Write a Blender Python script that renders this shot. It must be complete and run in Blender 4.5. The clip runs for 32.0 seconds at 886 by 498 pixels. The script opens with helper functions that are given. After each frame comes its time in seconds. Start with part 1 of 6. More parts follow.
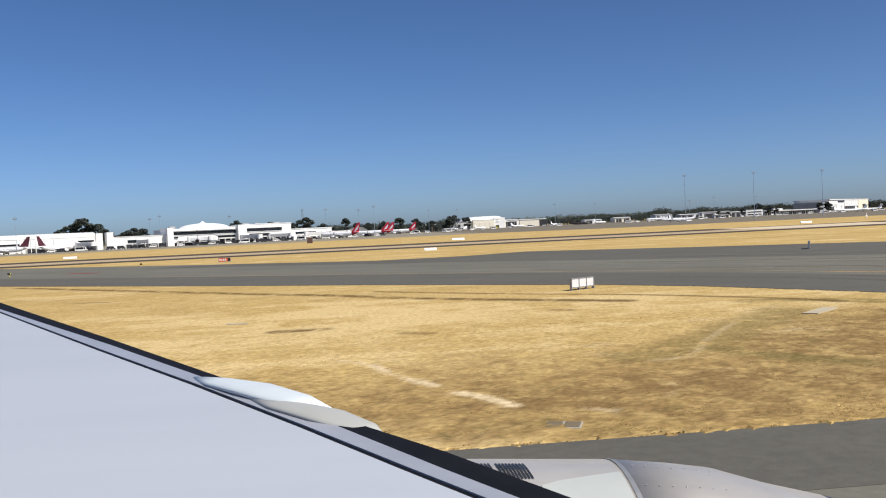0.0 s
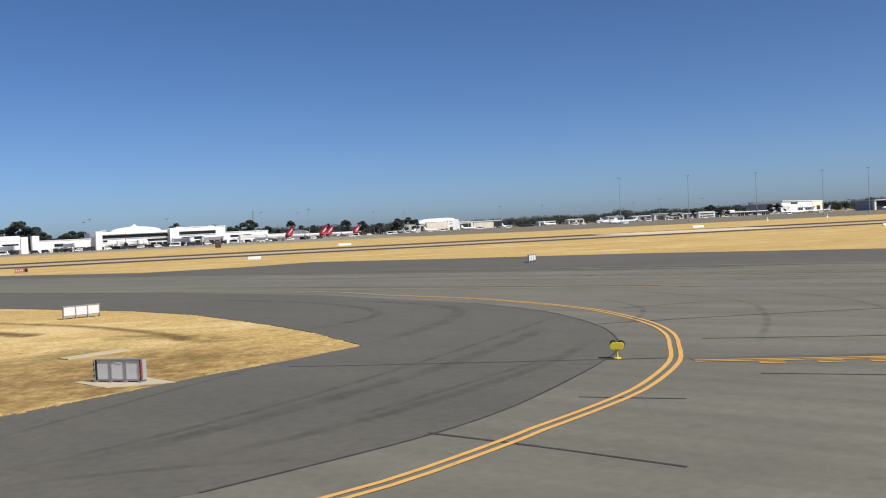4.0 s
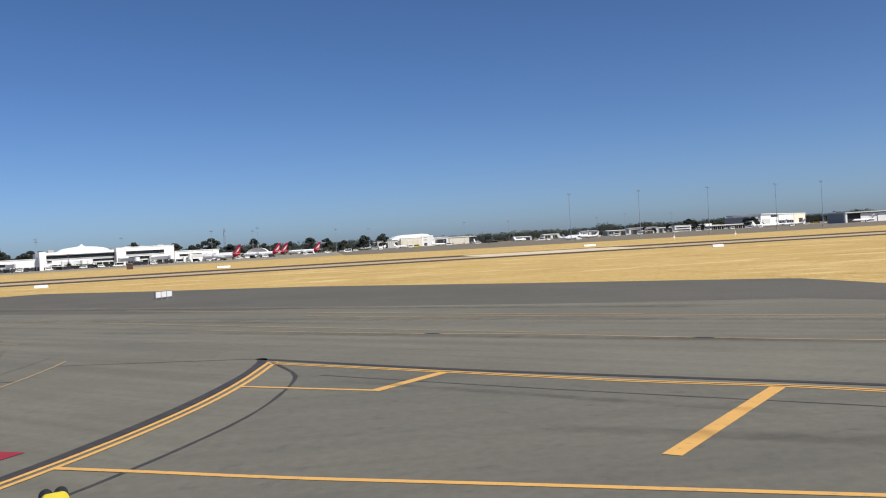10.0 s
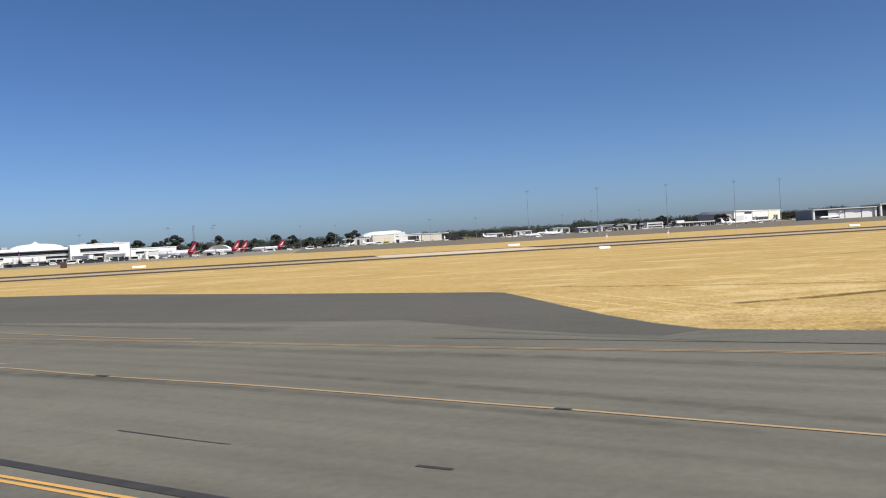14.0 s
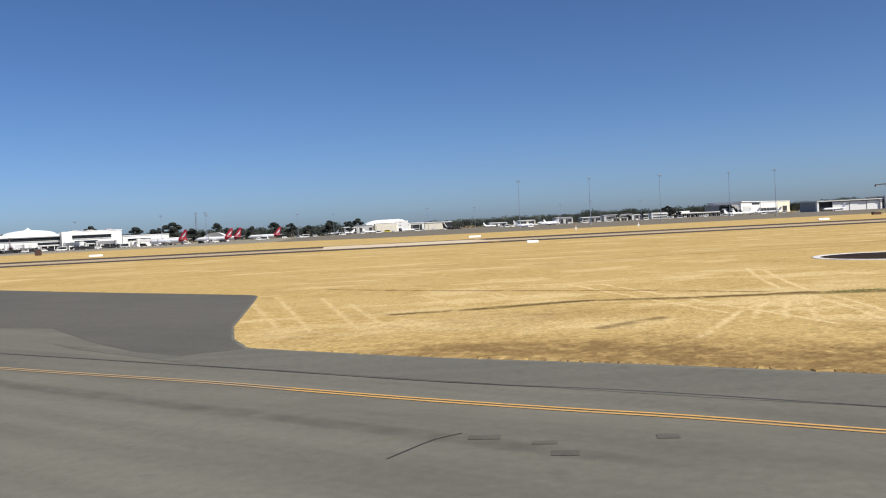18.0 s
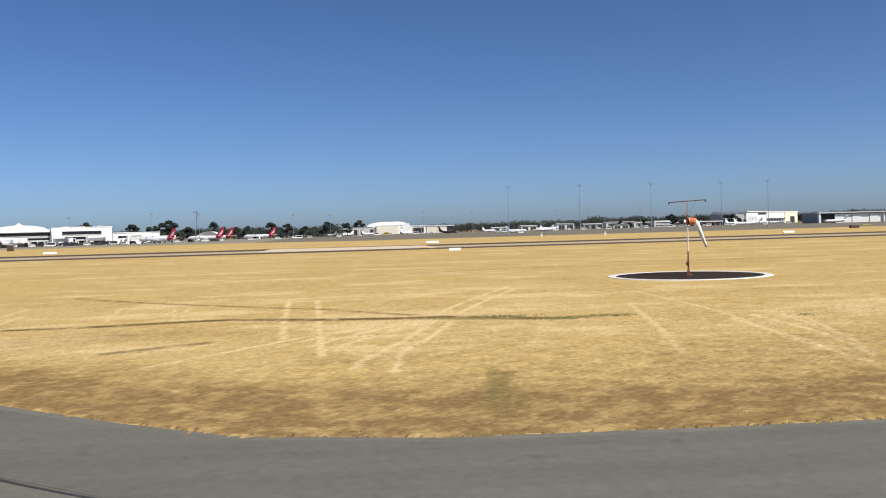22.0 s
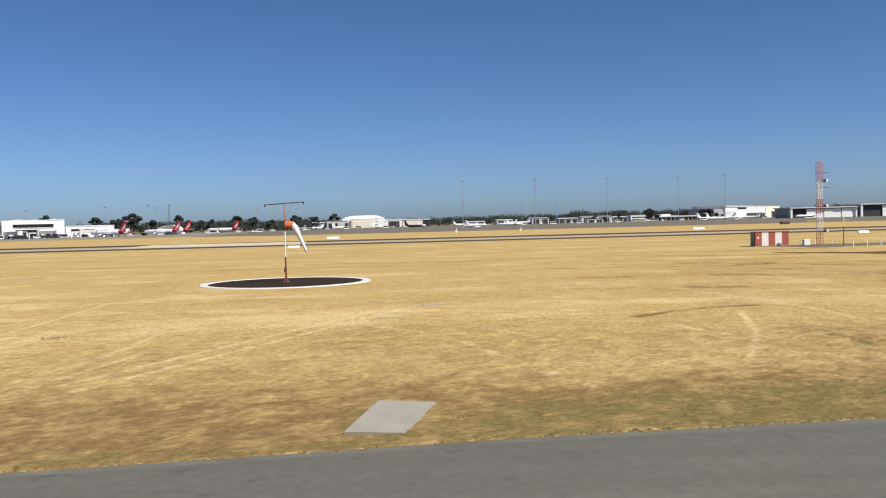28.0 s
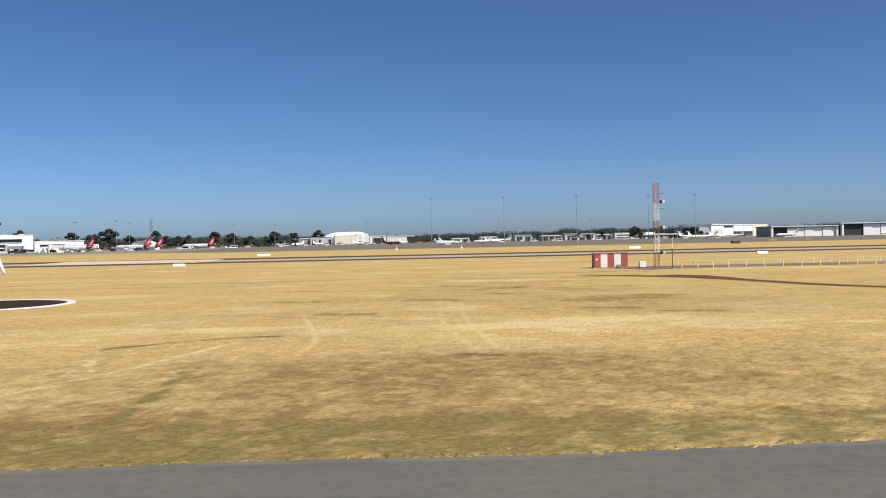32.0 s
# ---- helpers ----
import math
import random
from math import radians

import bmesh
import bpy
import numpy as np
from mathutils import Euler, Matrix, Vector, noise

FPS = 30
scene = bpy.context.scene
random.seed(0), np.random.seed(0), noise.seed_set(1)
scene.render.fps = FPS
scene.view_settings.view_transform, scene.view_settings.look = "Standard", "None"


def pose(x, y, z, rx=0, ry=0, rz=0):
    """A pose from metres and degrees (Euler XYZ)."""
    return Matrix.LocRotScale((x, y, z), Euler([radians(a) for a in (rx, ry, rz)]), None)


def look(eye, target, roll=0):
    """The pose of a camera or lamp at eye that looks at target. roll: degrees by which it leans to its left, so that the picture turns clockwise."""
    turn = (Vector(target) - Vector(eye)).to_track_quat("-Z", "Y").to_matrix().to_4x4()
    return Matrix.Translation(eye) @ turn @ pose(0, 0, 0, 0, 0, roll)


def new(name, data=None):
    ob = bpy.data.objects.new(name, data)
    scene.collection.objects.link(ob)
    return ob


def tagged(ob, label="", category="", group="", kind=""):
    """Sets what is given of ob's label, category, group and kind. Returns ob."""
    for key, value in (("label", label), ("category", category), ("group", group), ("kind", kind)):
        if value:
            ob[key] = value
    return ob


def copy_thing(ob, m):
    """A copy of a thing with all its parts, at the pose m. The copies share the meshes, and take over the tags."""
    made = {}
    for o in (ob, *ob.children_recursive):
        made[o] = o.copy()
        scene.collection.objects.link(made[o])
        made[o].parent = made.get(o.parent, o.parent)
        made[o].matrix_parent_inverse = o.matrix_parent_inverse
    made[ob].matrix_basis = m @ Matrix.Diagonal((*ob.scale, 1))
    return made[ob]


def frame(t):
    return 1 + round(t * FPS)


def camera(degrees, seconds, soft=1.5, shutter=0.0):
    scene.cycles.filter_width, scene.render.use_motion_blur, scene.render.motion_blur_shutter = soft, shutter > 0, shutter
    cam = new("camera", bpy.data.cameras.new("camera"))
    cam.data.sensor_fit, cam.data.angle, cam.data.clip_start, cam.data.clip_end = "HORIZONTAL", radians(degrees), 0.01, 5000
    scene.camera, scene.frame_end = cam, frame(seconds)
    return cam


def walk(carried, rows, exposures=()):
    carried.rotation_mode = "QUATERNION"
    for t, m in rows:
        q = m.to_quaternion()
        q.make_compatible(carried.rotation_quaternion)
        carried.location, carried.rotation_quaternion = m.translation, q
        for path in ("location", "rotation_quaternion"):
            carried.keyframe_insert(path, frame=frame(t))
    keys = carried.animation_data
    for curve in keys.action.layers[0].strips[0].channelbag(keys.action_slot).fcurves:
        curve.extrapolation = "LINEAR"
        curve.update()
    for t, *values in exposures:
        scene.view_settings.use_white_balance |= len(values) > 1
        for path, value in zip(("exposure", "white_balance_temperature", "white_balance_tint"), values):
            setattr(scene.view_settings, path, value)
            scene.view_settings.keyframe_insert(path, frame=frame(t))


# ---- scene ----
# One pass along a taxiway: x runs along the taxiway, y out over the airfield, z up.
EYE = 4.96
cam = camera(53.1, 32.0, soft=1.12)
ROWS = [  # seconds, x, y, heading (0 looks along +y), pitch, roll
    (0.0, 1.14, -0.02, 5.91, -1.39, -2.69),
    (0.5, 5.33, -0.06, 4.62, 0.02, -2.80),
    (1.0, 9.50, -0.08, 5.51, -0.17, -2.95),
    (1.5, 13.75, -0.07, 6.72, -1.63, -2.65),
    (2.0, 18.11, -0.07, 6.97, -1.92, -2.59),
    (2.5, 22.07, -0.04, 7.16, -1.76, -2.61),
    (3.0, 25.88, -0.06, 7.42, -1.76, -2.66),
    (3.5, 30.02, -0.10, 7.49, -1.64, -2.73),
    (5.5, 46.18, -0.46, 7.87, -0.75, -2.91),
    (6.0, 50.11, -0.60, 7.88, -0.72, -2.97),
    (6.5, 54.04, -0.68, 7.85, -0.70, -3.07),
    (7.0, 58.06, -0.77, 7.79, -0.68, -3.02),
    (7.5, 61.84, -0.85, 7.78, -0.74, -2.94),
    (8.0, 65.34, -0.86, 7.85, -0.87, -3.04),
    (8.5, 68.95, -0.87, 7.79, -0.58, -3.15),
    (9.0, 72.52, -0.85, 7.51, -0.25, -3.20),
    (9.5, 76.09, -0.83, 7.48, -0.41, -3.26),
    (10.0, 79.55, -0.80, 7.44, -0.46, -3.24),
    (10.5, 82.87, -0.76, 7.36, -0.31, -3.24),
    (11.0, 86.14, -0.73, 7.32, -0.29, -3.20),
    (11.5, 89.48, -0.75, 7.50, -0.43, -3.14),
    (12.0, 92.75, -0.78, 8.01, -0.79, -3.01),
    (12.5, 95.83, -0.82, 8.26, -0.88, -2.99),
    (13.0, 98.83, -0.88, 7.79, -0.80, -3.00),
    (13.5, 101.90, -1.00, 8.07, -0.76, -3.18),
    (15.5, 113.94, -1.61, 8.31, -1.06, -3.20),
    (16.0, 116.72, -1.72, 7.19, -1.41, -2.85),
    (16.5, 119.21, -1.78, 6.74, -1.85, -2.63),
    (17.0, 121.64, -1.80, 6.95, -1.63, -2.64),
    (17.5, 124.15, -1.83, 7.12, -1.54, -2.70),
    (18.0, 126.66, -1.86, 7.12, -1.48, -2.78),
    (18.5, 129.30, -1.93, 6.69, -1.73, -2.22),
    (19.0, 132.00, -2.11, 6.16, -1.25, -2.01),
    (19.5, 134.56, -2.39, 5.96, -1.03, -1.92),
    (20.0, 137.22, -2.57, 6.03, -1.48, -1.75),
    (20.5, 140.02, -2.63, 5.93, -1.46, -1.72),
    (21.0, 142.85, -2.58, 5.92, -1.46, -1.73),
    (21.5, 145.87, -2.51, 6.11, -1.67, -1.61),
    (22.0, 148.91, -2.46, 6.17, -1.25, -1.57),
    (22.5, 151.96, -2.42, 6.07, -0.25, -1.66),
    (23.0, 154.90, -2.39, 6.50, -1.15, -1.40),
    (23.5, 157.75, -2.43, 6.65, -1.53, -1.31),
    (24.0, 160.89, -2.58, 6.82, -1.43, -1.29),
    (24.5, 163.97, -2.71, 6.88, -1.47, -1.47),
    (25.0, 166.93, -2.73, 6.89, -1.48, -1.60),
    (25.5, 170.12, -2.61, 6.74, -1.59, -1.68),
    (27.5, 182.90, -1.66, 6.30, -1.84, -1.36),
    (28.0, 186.11, -1.49, 6.26, -1.69, -1.38),
    (28.5, 189.34, -1.37, 6.35, -1.92, -1.36),
    (29.0, 192.67, -1.35, 6.33, -1.82, -1.37),
    (29.5, 195.91, -1.45, 6.32, -1.83, -1.37),
    (30.0, 199.10, -1.61, 6.42, -2.03, -1.17),
    (30.5, 202.33, -1.78, 6.62, -2.25, -0.98),
    (31.0, 205.53, -1.94, 6.62, -2.08, -1.12),
    (31.5, 208.78, -2.11, 6.44, -1.84, -0.92),
    (32.0, 211.99, -2.30, 6.28, -0.62, -1.10),
]


def stand(x, y, heading, pitch, roll):
    a, b = radians(heading), radians(pitch)
    way = Vector((math.sin(a) * math.cos(b), math.cos(a) * math.cos(b), math.sin(b)))
    eye = Vector((x, y, EYE))
    return look(eye, eye + way * 100, roll)


walk(cam, [(r[0], stand(*r[1:])) for r in ROWS], exposures=[(0.0, 0.2), (18.5, 0.2), (20.0, 0.30), (21.5, 0.23), (24.0, 0.2), (28.0, 0.2), (30.0, 0.24), (32.0, 0.22)])

# ---- daylight ----
SUN_AZ, SUN_EL = 132.0, 48.0   # clockwise from +y, and above the horizon
world = bpy.data.worlds.new("sky")
scene.world = world
world.use_nodes = True
wn = world.node_tree
sky = wn.nodes.new("ShaderNodeTexSky")
sky.sky_type, sky.sun_disc = "NISHITA", False
sky.sun_elevation, sky.sun_rotation = radians(SUN_EL), radians(SUN_AZ)
sky.altitude, sky.air_density, sky.dust_density, sky.ozone_density = 0, 0.52, 0.98, 2.2
back = wn.nodes["Background"]
back.inputs["Strength"].default_value = 0.1005
tint, cool = wn.nodes.new("ShaderNodeHueSaturation"), wn.nodes.new("ShaderNodeMix")
tint.inputs["Saturation"].default_value = 1.15
cool.data_type, cool.blend_type = "RGBA", "MULTIPLY"
cool.inputs["Factor"].default_value, cool.inputs[7].default_value = 1.0, (0.825, 0.895, 1.0, 1)
wn.links.new(sky.outputs["Color"], tint.inputs["Color"])
wn.links.new(tint.outputs["Color"], cool.inputs[6])
wn.links.new(cool.outputs[2], back.inputs["Color"])
sun = new("sun", bpy.data.lights.new("sun", "SUN"))
sun.data.energy, sun.data.angle, sun.data.color = 5.0, radians(0.53), (1.0, 0.95, 0.87)
sa, se = radians(SUN_AZ), radians(SUN_EL)
sun.matrix_world = look((0, 0, 80), Vector((0, 0, 80)) - Vector((math.sin(sa) * math.cos(se), math.cos(sa) * math.cos(se), math.sin(se))))


# ---- materials ----
def surface(name, c1, c2, scale=1.0, rough=0.8, metal=0.0, bump=0.0, bump_scale=20.0, c3=None, scale3=0.05, spread=0.5, stretch=(1, 1, 1), spec=0.3, islands=0.0, c4=None, scale4=1.0, lift4=0.62, fleck=0.0, fleck_by=(0.80, 1.16), worn=(), drag=None):
    """Two tones in noise at one scale, a third at a larger one, fine relief; coordinates in metres."""
    m = bpy.data.materials.new(name)
    m.use_nodes = True
    t = m.node_tree
    n, l = t.nodes, t.links
    b = n["Principled BSDF"]
    b.inputs["Roughness"].default_value, b.inputs["Metallic"].default_value = rough, metal
    b.inputs["Specular IOR Level"].default_value = spec
    geo = n.new("ShaderNodeNewGeometry")
    mp = n.new("ShaderNodeMapping")
    mp.inputs["Scale"].default_value = stretch
    l.new(geo.outputs["Position"], mp.inputs["Vector"])

    def cloud(s, detail, lo, hi):
        x = n.new("ShaderNodeTexNoise")
        x.inputs["Scale"].default_value, x.inputs["Detail"].default_value, x.inputs["Roughness"].default_value = s, detail, 0.62
        l.new(mp.outputs["Vector"], x.inputs["Vector"])
        r = n.new("ShaderNodeMapRange")
        r.inputs["From Min"].default_value, r.inputs["From Max"].default_value = lo, hi
        l.new(x.outputs["Fac"], r.inputs["Value"])
        return r.outputs["Result"]

    def mixed(f, a, c):
        x = n.new("ShaderNodeMix")
        x.data_type = "RGBA"
        l.new(f, x.inputs["Factor"])
        for k, v in ((6, a), (7, c)):
            if hasattr(v, "links"):
                l.new(v, x.inputs[k])
            else:
                x.inputs[k].default_value = (*v, 1)
        return x.outputs[2]

    col = mixed(cloud(scale, 6, 0.5 - spread / 2, 0.5 + spread / 2), c1, c2)
    if c3:
        col = mixed(cloud(scale3, 4, 0.46, 0.74 if fleck else 0.66), col, c3)
    if c4:
        col = mixed(cloud(scale4, 5, lift4 - 0.06, lift4 + 0.1), col, c4)
    if drag:
        turn, much = drag
        way = n.new("ShaderNodeMapping")
        way.vector_type = "TEXTURE"
        way.inputs["Rotation"].default_value, way.inputs["Scale"].default_value = (0, 0, radians(turn)), (30, 1.2, 1)
        l.new(geo.outputs["Position"], way.inputs["Vector"])
        x = n.new("ShaderNodeTexNoise")
        x.inputs["Scale"].default_value, x.inputs["Detail"].default_value = 0.9, 4
        l.new(way.outputs["Vector"], x.inputs["Vector"])
        r = n.new("ShaderNodeMapRange")
        r.inputs["From Min"].default_value, r.inputs["From Max"].default_value = 0.35, 0.65
        r.inputs["To Min"].default_value, r.inputs["To Max"].default_value = 1 - much, 1 + much
        l.new(x.outputs["Fac"], r.inputs["Value"])
        h = n.new("ShaderNodeHueSaturation")
        l.new(r.outputs["Result"], h.inputs["Value"])
        l.new(col, h.inputs["Color"])
        col = h.outputs["Color"]
    for kind, c in worn:
        at = n.new("ShaderNodeAttribute")
        at.attribute_name = kind
        col = mixed(at.outputs["Fac"], col, c)
    if fleck:
        r = n.new("ShaderNodeMapRange")
        r.inputs["To Min"].default_value, r.inputs["To Max"].default_value = fleck_by
        l.new(cloud(fleck, 3, 0.3, 0.7), r.inputs["Value"])
        h = n.new("ShaderNodeHueSaturation")
        l.new(r.outputs["Result"], h.inputs["Value"])
        l.new(col, h.inputs["Color"])
        col = h.outputs["Color"]
    if islands:
        h = n.new("ShaderNodeHueSaturation")
        r = n.new("ShaderNodeMapRange")
        r.inputs["To Min"].default_value, r.inputs["To Max"].default_value = 1 - islands, 1 + islands
        l.new(geo.outputs["Random Per Island"], r.inputs["Value"])
        l.new(r.outputs["Result"], h.inputs["Value"])
        l.new(col, h.inputs["Color"])
        col = h.outputs["Color"]
    l.new(col, b.inputs["Base Color"])
    if bump:
        x = n.new("ShaderNodeTexNoise")
        x.inputs["Scale"].default_value, x.inputs["Detail"].default_value = bump_scale, 5
        l.new(mp.outputs["Vector"], x.inputs["Vector"])
        k = n.new("ShaderNodeBump")
        k.inputs["Strength"].default_value, k.inputs["Distance"].default_value = bump, 0.03
        l.new(x.outputs["Fac"], k.inputs["Height"])
        l.new(k.outputs["Normal"], b.inputs["Normal"])
    return m


GRASS = surface("dry_grass", (0.50, 0.360, 0.153), (0.37, 0.255, 0.098), 1.3, 0.95, bump=0.4, bump_scale=7, c3=(0.48, 0.352, 0.158), scale3=0.09, spread=0.30, stretch=(0.8, 1.0, 1.0), spec=0.0, fleck=5.0, fleck_by=(0.73, 1.24),
                worn=(("bleach", (0.62, 0.475, 0.245)), ("brown", (0.215, 0.139, 0.060)), ("olive", (0.180, 0.138, 0.055)), ("earth", (0.125, 0.080, 0.036)), ("bare", (0.58, 0.46, 0.285))))
ASPHALT = surface("worn_light_asphalt", (0.154, 0.147, 0.117), (0.132, 0.126, 0.103), 0.22, 0.9, bump=0.25, bump_scale=30, c3=(0.122, 0.116, 0.094), scale3=0.05, spec=0.2, fleck=3.0, fleck_by=(0.92, 1.08), drag=(-42.5, 0.10), c4=(0.115, 0.109, 0.093), scale4=0.9, lift4=0.66)
DARK_ASPHALT = surface("dark_asphalt", (0.098, 0.093, 0.079), (0.113, 0.106, 0.089), 0.25, 0.9, bump=0.3, bump_scale=30, c3=(0.089, 0.085, 0.072), scale3=0.06, spec=0.2, fleck=3.0, fleck_by=(0.90, 1.10), drag=(-40.0, 0.03), c4=(0.080, 0.074, 0.066), scale4=0.8, lift4=0.66)
MID_ASPHALT = surface("grey_asphalt", (0.121, 0.116, 0.096), (0.135, 0.129, 0.106), 0.25, 0.9, bump=0.3, bump_scale=30, c3=(0.109, 0.104, 0.087), scale3=0.05, spec=0.2, fleck=3.0, fleck_by=(0.91, 1.09), drag=(-4.0, 0.06), c4=(0.090, 0.085, 0.074), scale4=0.9, lift4=0.66)
APRON = surface("apron_concrete", (0.180, 0.155, 0.114), (0.144, 0.125, 0.092), 0.03, 0.9, stretch=(0.3, 1, 1), spec=0.2, fleck=0.25, fleck_by=(0.85, 1.12))
SEALER = surface("bitumen_joint_sealer", (0.035, 0.032, 0.032), (0.06, 0.055, 0.05), 1.5, 0.7)
YELLOW = surface("yellow_road_paint", (0.64, 0.36, 0.095), (0.54, 0.31, 0.10), 1.6, 0.7, c4=(0.33, 0.24, 0.13), scale4=4.0, lift4=0.64)
WORN_YELLOW = surface("worn_yellow_paint", (0.42, 0.245, 0.080), (0.27, 0.19, 0.095), 2.2, 0.75)
PALE_YELLOW = surface("thin_pale_yellow_paint", (0.44, 0.30, 0.155), (0.35, 0.25, 0.145), 2.0, 0.75)
FADED = surface("faded_yellow_paint", (0.36, 0.25, 0.12), (0.21, 0.185, 0.145), 2.0, 0.8)
RED_PAINT = surface("red_road_paint", (0.29, 0.024, 0.040), (0.24, 0.025, 0.038), 1.2, 0.75, c4=(0.22, 0.05, 0.05), scale4=3, lift4=0.66)
WHITE_PAINT = surface("white_road_paint", (0.70, 0.68, 0.64), (0.58, 0.55, 0.52), 2.5, 0.7)
WHITE = surface("white_wall_paint", (0.79, 0.785, 0.76), (0.72, 0.715, 0.69), 0.2, 0.6)
CREAM = surface("cream_wall_sheeting", (0.74, 0.69, 0.57), (0.67, 0.62, 0.52), 0.15, 0.6)
GREY_WALL = surface("grey_wall_sheeting", (0.36, 0.35, 0.34), (0.28, 0.28, 0.28), 0.15, 0.6)
SHED = surface("pale_roof_sheeting", (0.60, 0.60, 0.57), (0.51, 0.51, 0.49), 0.1, 0.55)
ROOF = surface("light_metal_roof", (0.86, 0.86, 0.85), (0.80, 0.80, 0.79), 0.1, 0.45, spec=0.4)
GLASS = surface("dark_window_glass", (0.012, 0.015, 0.02), (0.022, 0.026, 0.032), 0.2, 0.25, spec=0.12)
# Near-black for openings, shade put in as colour; also the tractors' grey.
DARK = surface("shaded_opening_and_tractor_dark", (0.025, 0.025, 0.028), (0.045, 0.045, 0.05), 0.2, 0.7)
PLANE_WHITE = surface("white_aircraft_paint", (0.82, 0.82, 0.82), (0.76, 0.76, 0.77), 0.5, 0.3, spec=0.5)
PLANE_RED = surface("red_aircraft_paint", (0.56, 0.024, 0.050), (0.48, 0.024, 0.048), 0.5, 0.35, spec=0.5)
PLANE_BLACK = surface("black_aircraft_paint", (0.02, 0.02, 0.022), (0.04, 0.025, 0.02), 0.5, 0.35, spec=0.5)
STEEL = surface("galvanised_steel", (0.34, 0.35, 0.36), (0.27, 0.28, 0.29), 1.5, 0.45, 0.5)
MAST = surface("grey_mast_steel", (0.27, 0.32, 0.40), (0.23, 0.28, 0.36), 0.3, 0.6, 0.2)
BOARD = surface("grey_sign_backing", (0.68, 0.68, 0.68), (0.60, 0.60, 0.61), 2.0, 0.5, 0.2)
PALE_BOARD = surface("pale_sign_panel", (0.66, 0.66, 0.66), (0.58, 0.58, 0.6), 2.0, 0.5)
RED_SIGN = surface("red_sign_face", (0.62, 0.07, 0.02), (0.52, 0.06, 0.02), 2.0, 0.5)
BLACK = surface("black_plastic", (0.015, 0.015, 0.015), (0.03, 0.03, 0.03), 4.0, 0.5)
SIGNAL = surface("signal_yellow_enamel", (0.74, 0.60, 0.05), (0.66, 0.52, 0.05), 4.0, 0.4)
TAN = surface("pale_concrete", (0.47, 0.405, 0.29), (0.39, 0.335, 0.245), 1.2, 0.95, bump=0.2, spec=0.05)
GREY_CONC = surface("grey_concrete_slab", (0.36, 0.33, 0.27), (0.29, 0.265, 0.22), 1.5, 0.9, bump=0.2)
RUST = surface("rust_brown_steel_paint", (0.27, 0.095, 0.05), (0.20, 0.075, 0.042), 3.0, 0.7)
DULL_SIGNAL = surface("faded_yellow_sign", (0.55, 0.44, 0.14), (0.47, 0.38, 0.12), 3.0, 0.6)
ORANGE = surface("orange_fabric", (0.56, 0.15, 0.05), (0.46, 0.12, 0.042), 3, 0.8)
SOCK = surface("white_fabric", (0.82, 0.80, 0.76), (0.74, 0.72, 0.68), 2, 0.85)
HUT_RED = surface("faded_red_panel", (0.45, 0.125, 0.085), (0.38, 0.105, 0.075), 1.2, 0.6)
HUT_WHITE = surface("cream_white_panel", (0.88, 0.85, 0.79), (0.82, 0.79, 0.73), 1.2, 0.6)
# Dark brown paint; on the hut's end it also stands for shade.
HUT_DARK = surface("dark_brown_and_hut_end_shade", (0.10, 0.055, 0.045), (0.07, 0.045, 0.04), 1.5, 0.7)
GRAVEL = surface("black_gravel", (0.028, 0.021, 0.017), (0.048, 0.036, 0.028), 2.2, 0.95, bump=0.8, bump_scale=12, spec=0.02)
BARK = surface("eucalypt_bark", (0.20, 0.15, 0.11), (0.12, 0.09, 0.07), 0.6, 0.9)
LEAF = surface("dark_foliage", (0.046, 0.056, 0.050), (0.066, 0.074, 0.060), 0.25, 0.85, islands=0.2, spec=0.12)
# Paler copy of the foliage: distance haze is put into the base colour.
HAZE_LEAF = surface("haze_tinted_foliage", (0.095, 0.118, 0.105), (0.12, 0.135, 0.110), 0.05, 0.9, islands=0.35, spec=0.1)
DIRT = surface("brown_earth_track", (0.19, 0.15, 0.10), (0.13, 0.105, 0.072), 0.4, 0.95, bump=0.5, bump_scale=6, c3=(0.26, 0.205, 0.125), scale3=0.08, spec=0.1)
TYRE = surface("tyre_rubber", (0.02, 0.02, 0.02), (0.03, 0.03, 0.03), 3, 0.8)


def stain(name, c1, c2, most=0.8, scale=1.5, lo=0.3, hi=0.7):
    """A worn layer that thins out to nothing at its edges, broken up by noise."""
    m = surface(name, c1, c2, scale, 0.95, spec=0.1, bump=0.5, bump_scale=7)
    t = m.node_tree
    n, l = t.nodes, t.links
    at = n.new("ShaderNodeAttribute")
    at.attribute_name = "thickness"
    x = n.new("ShaderNodeTexNoise")
    x.inputs["Scale"].default_value, x.inputs["Detail"].default_value = scale, 6
    geo = n.new("ShaderNodeNewGeometry")
    l.new(geo.outputs["Position"], x.inputs["Vector"])
    r = n.new("ShaderNodeMapRange")
    r.inputs["From Min"].default_value, r.inputs["From Max"].default_value = lo, hi
    r.inputs["To Min"].default_value, r.inputs["To Max"].default_value = 0.0, most
    l.new(x.outputs["Fac"], r.inputs["Value"])
    k = n.new("ShaderNodeMath")
    k.operation = "MULTIPLY"
    l.new(at.outputs["Fac"], k.inputs[0])
    l.new(r.outputs["Result"], k.inputs[1])
    clear, mix = n.new("ShaderNodeBsdfTransparent"), n.new("ShaderNodeMixShader")
    l.new(k.outputs["Value"], mix.inputs[0])
    l.new(clear.outputs["BSDF"], mix.inputs[1])
    l.new(n["Principled BSDF"].outputs["BSDF"], mix.inputs[2])
    l.new(mix.outputs["Shader"], n["Material Output"].inputs["Surface"])
    return m


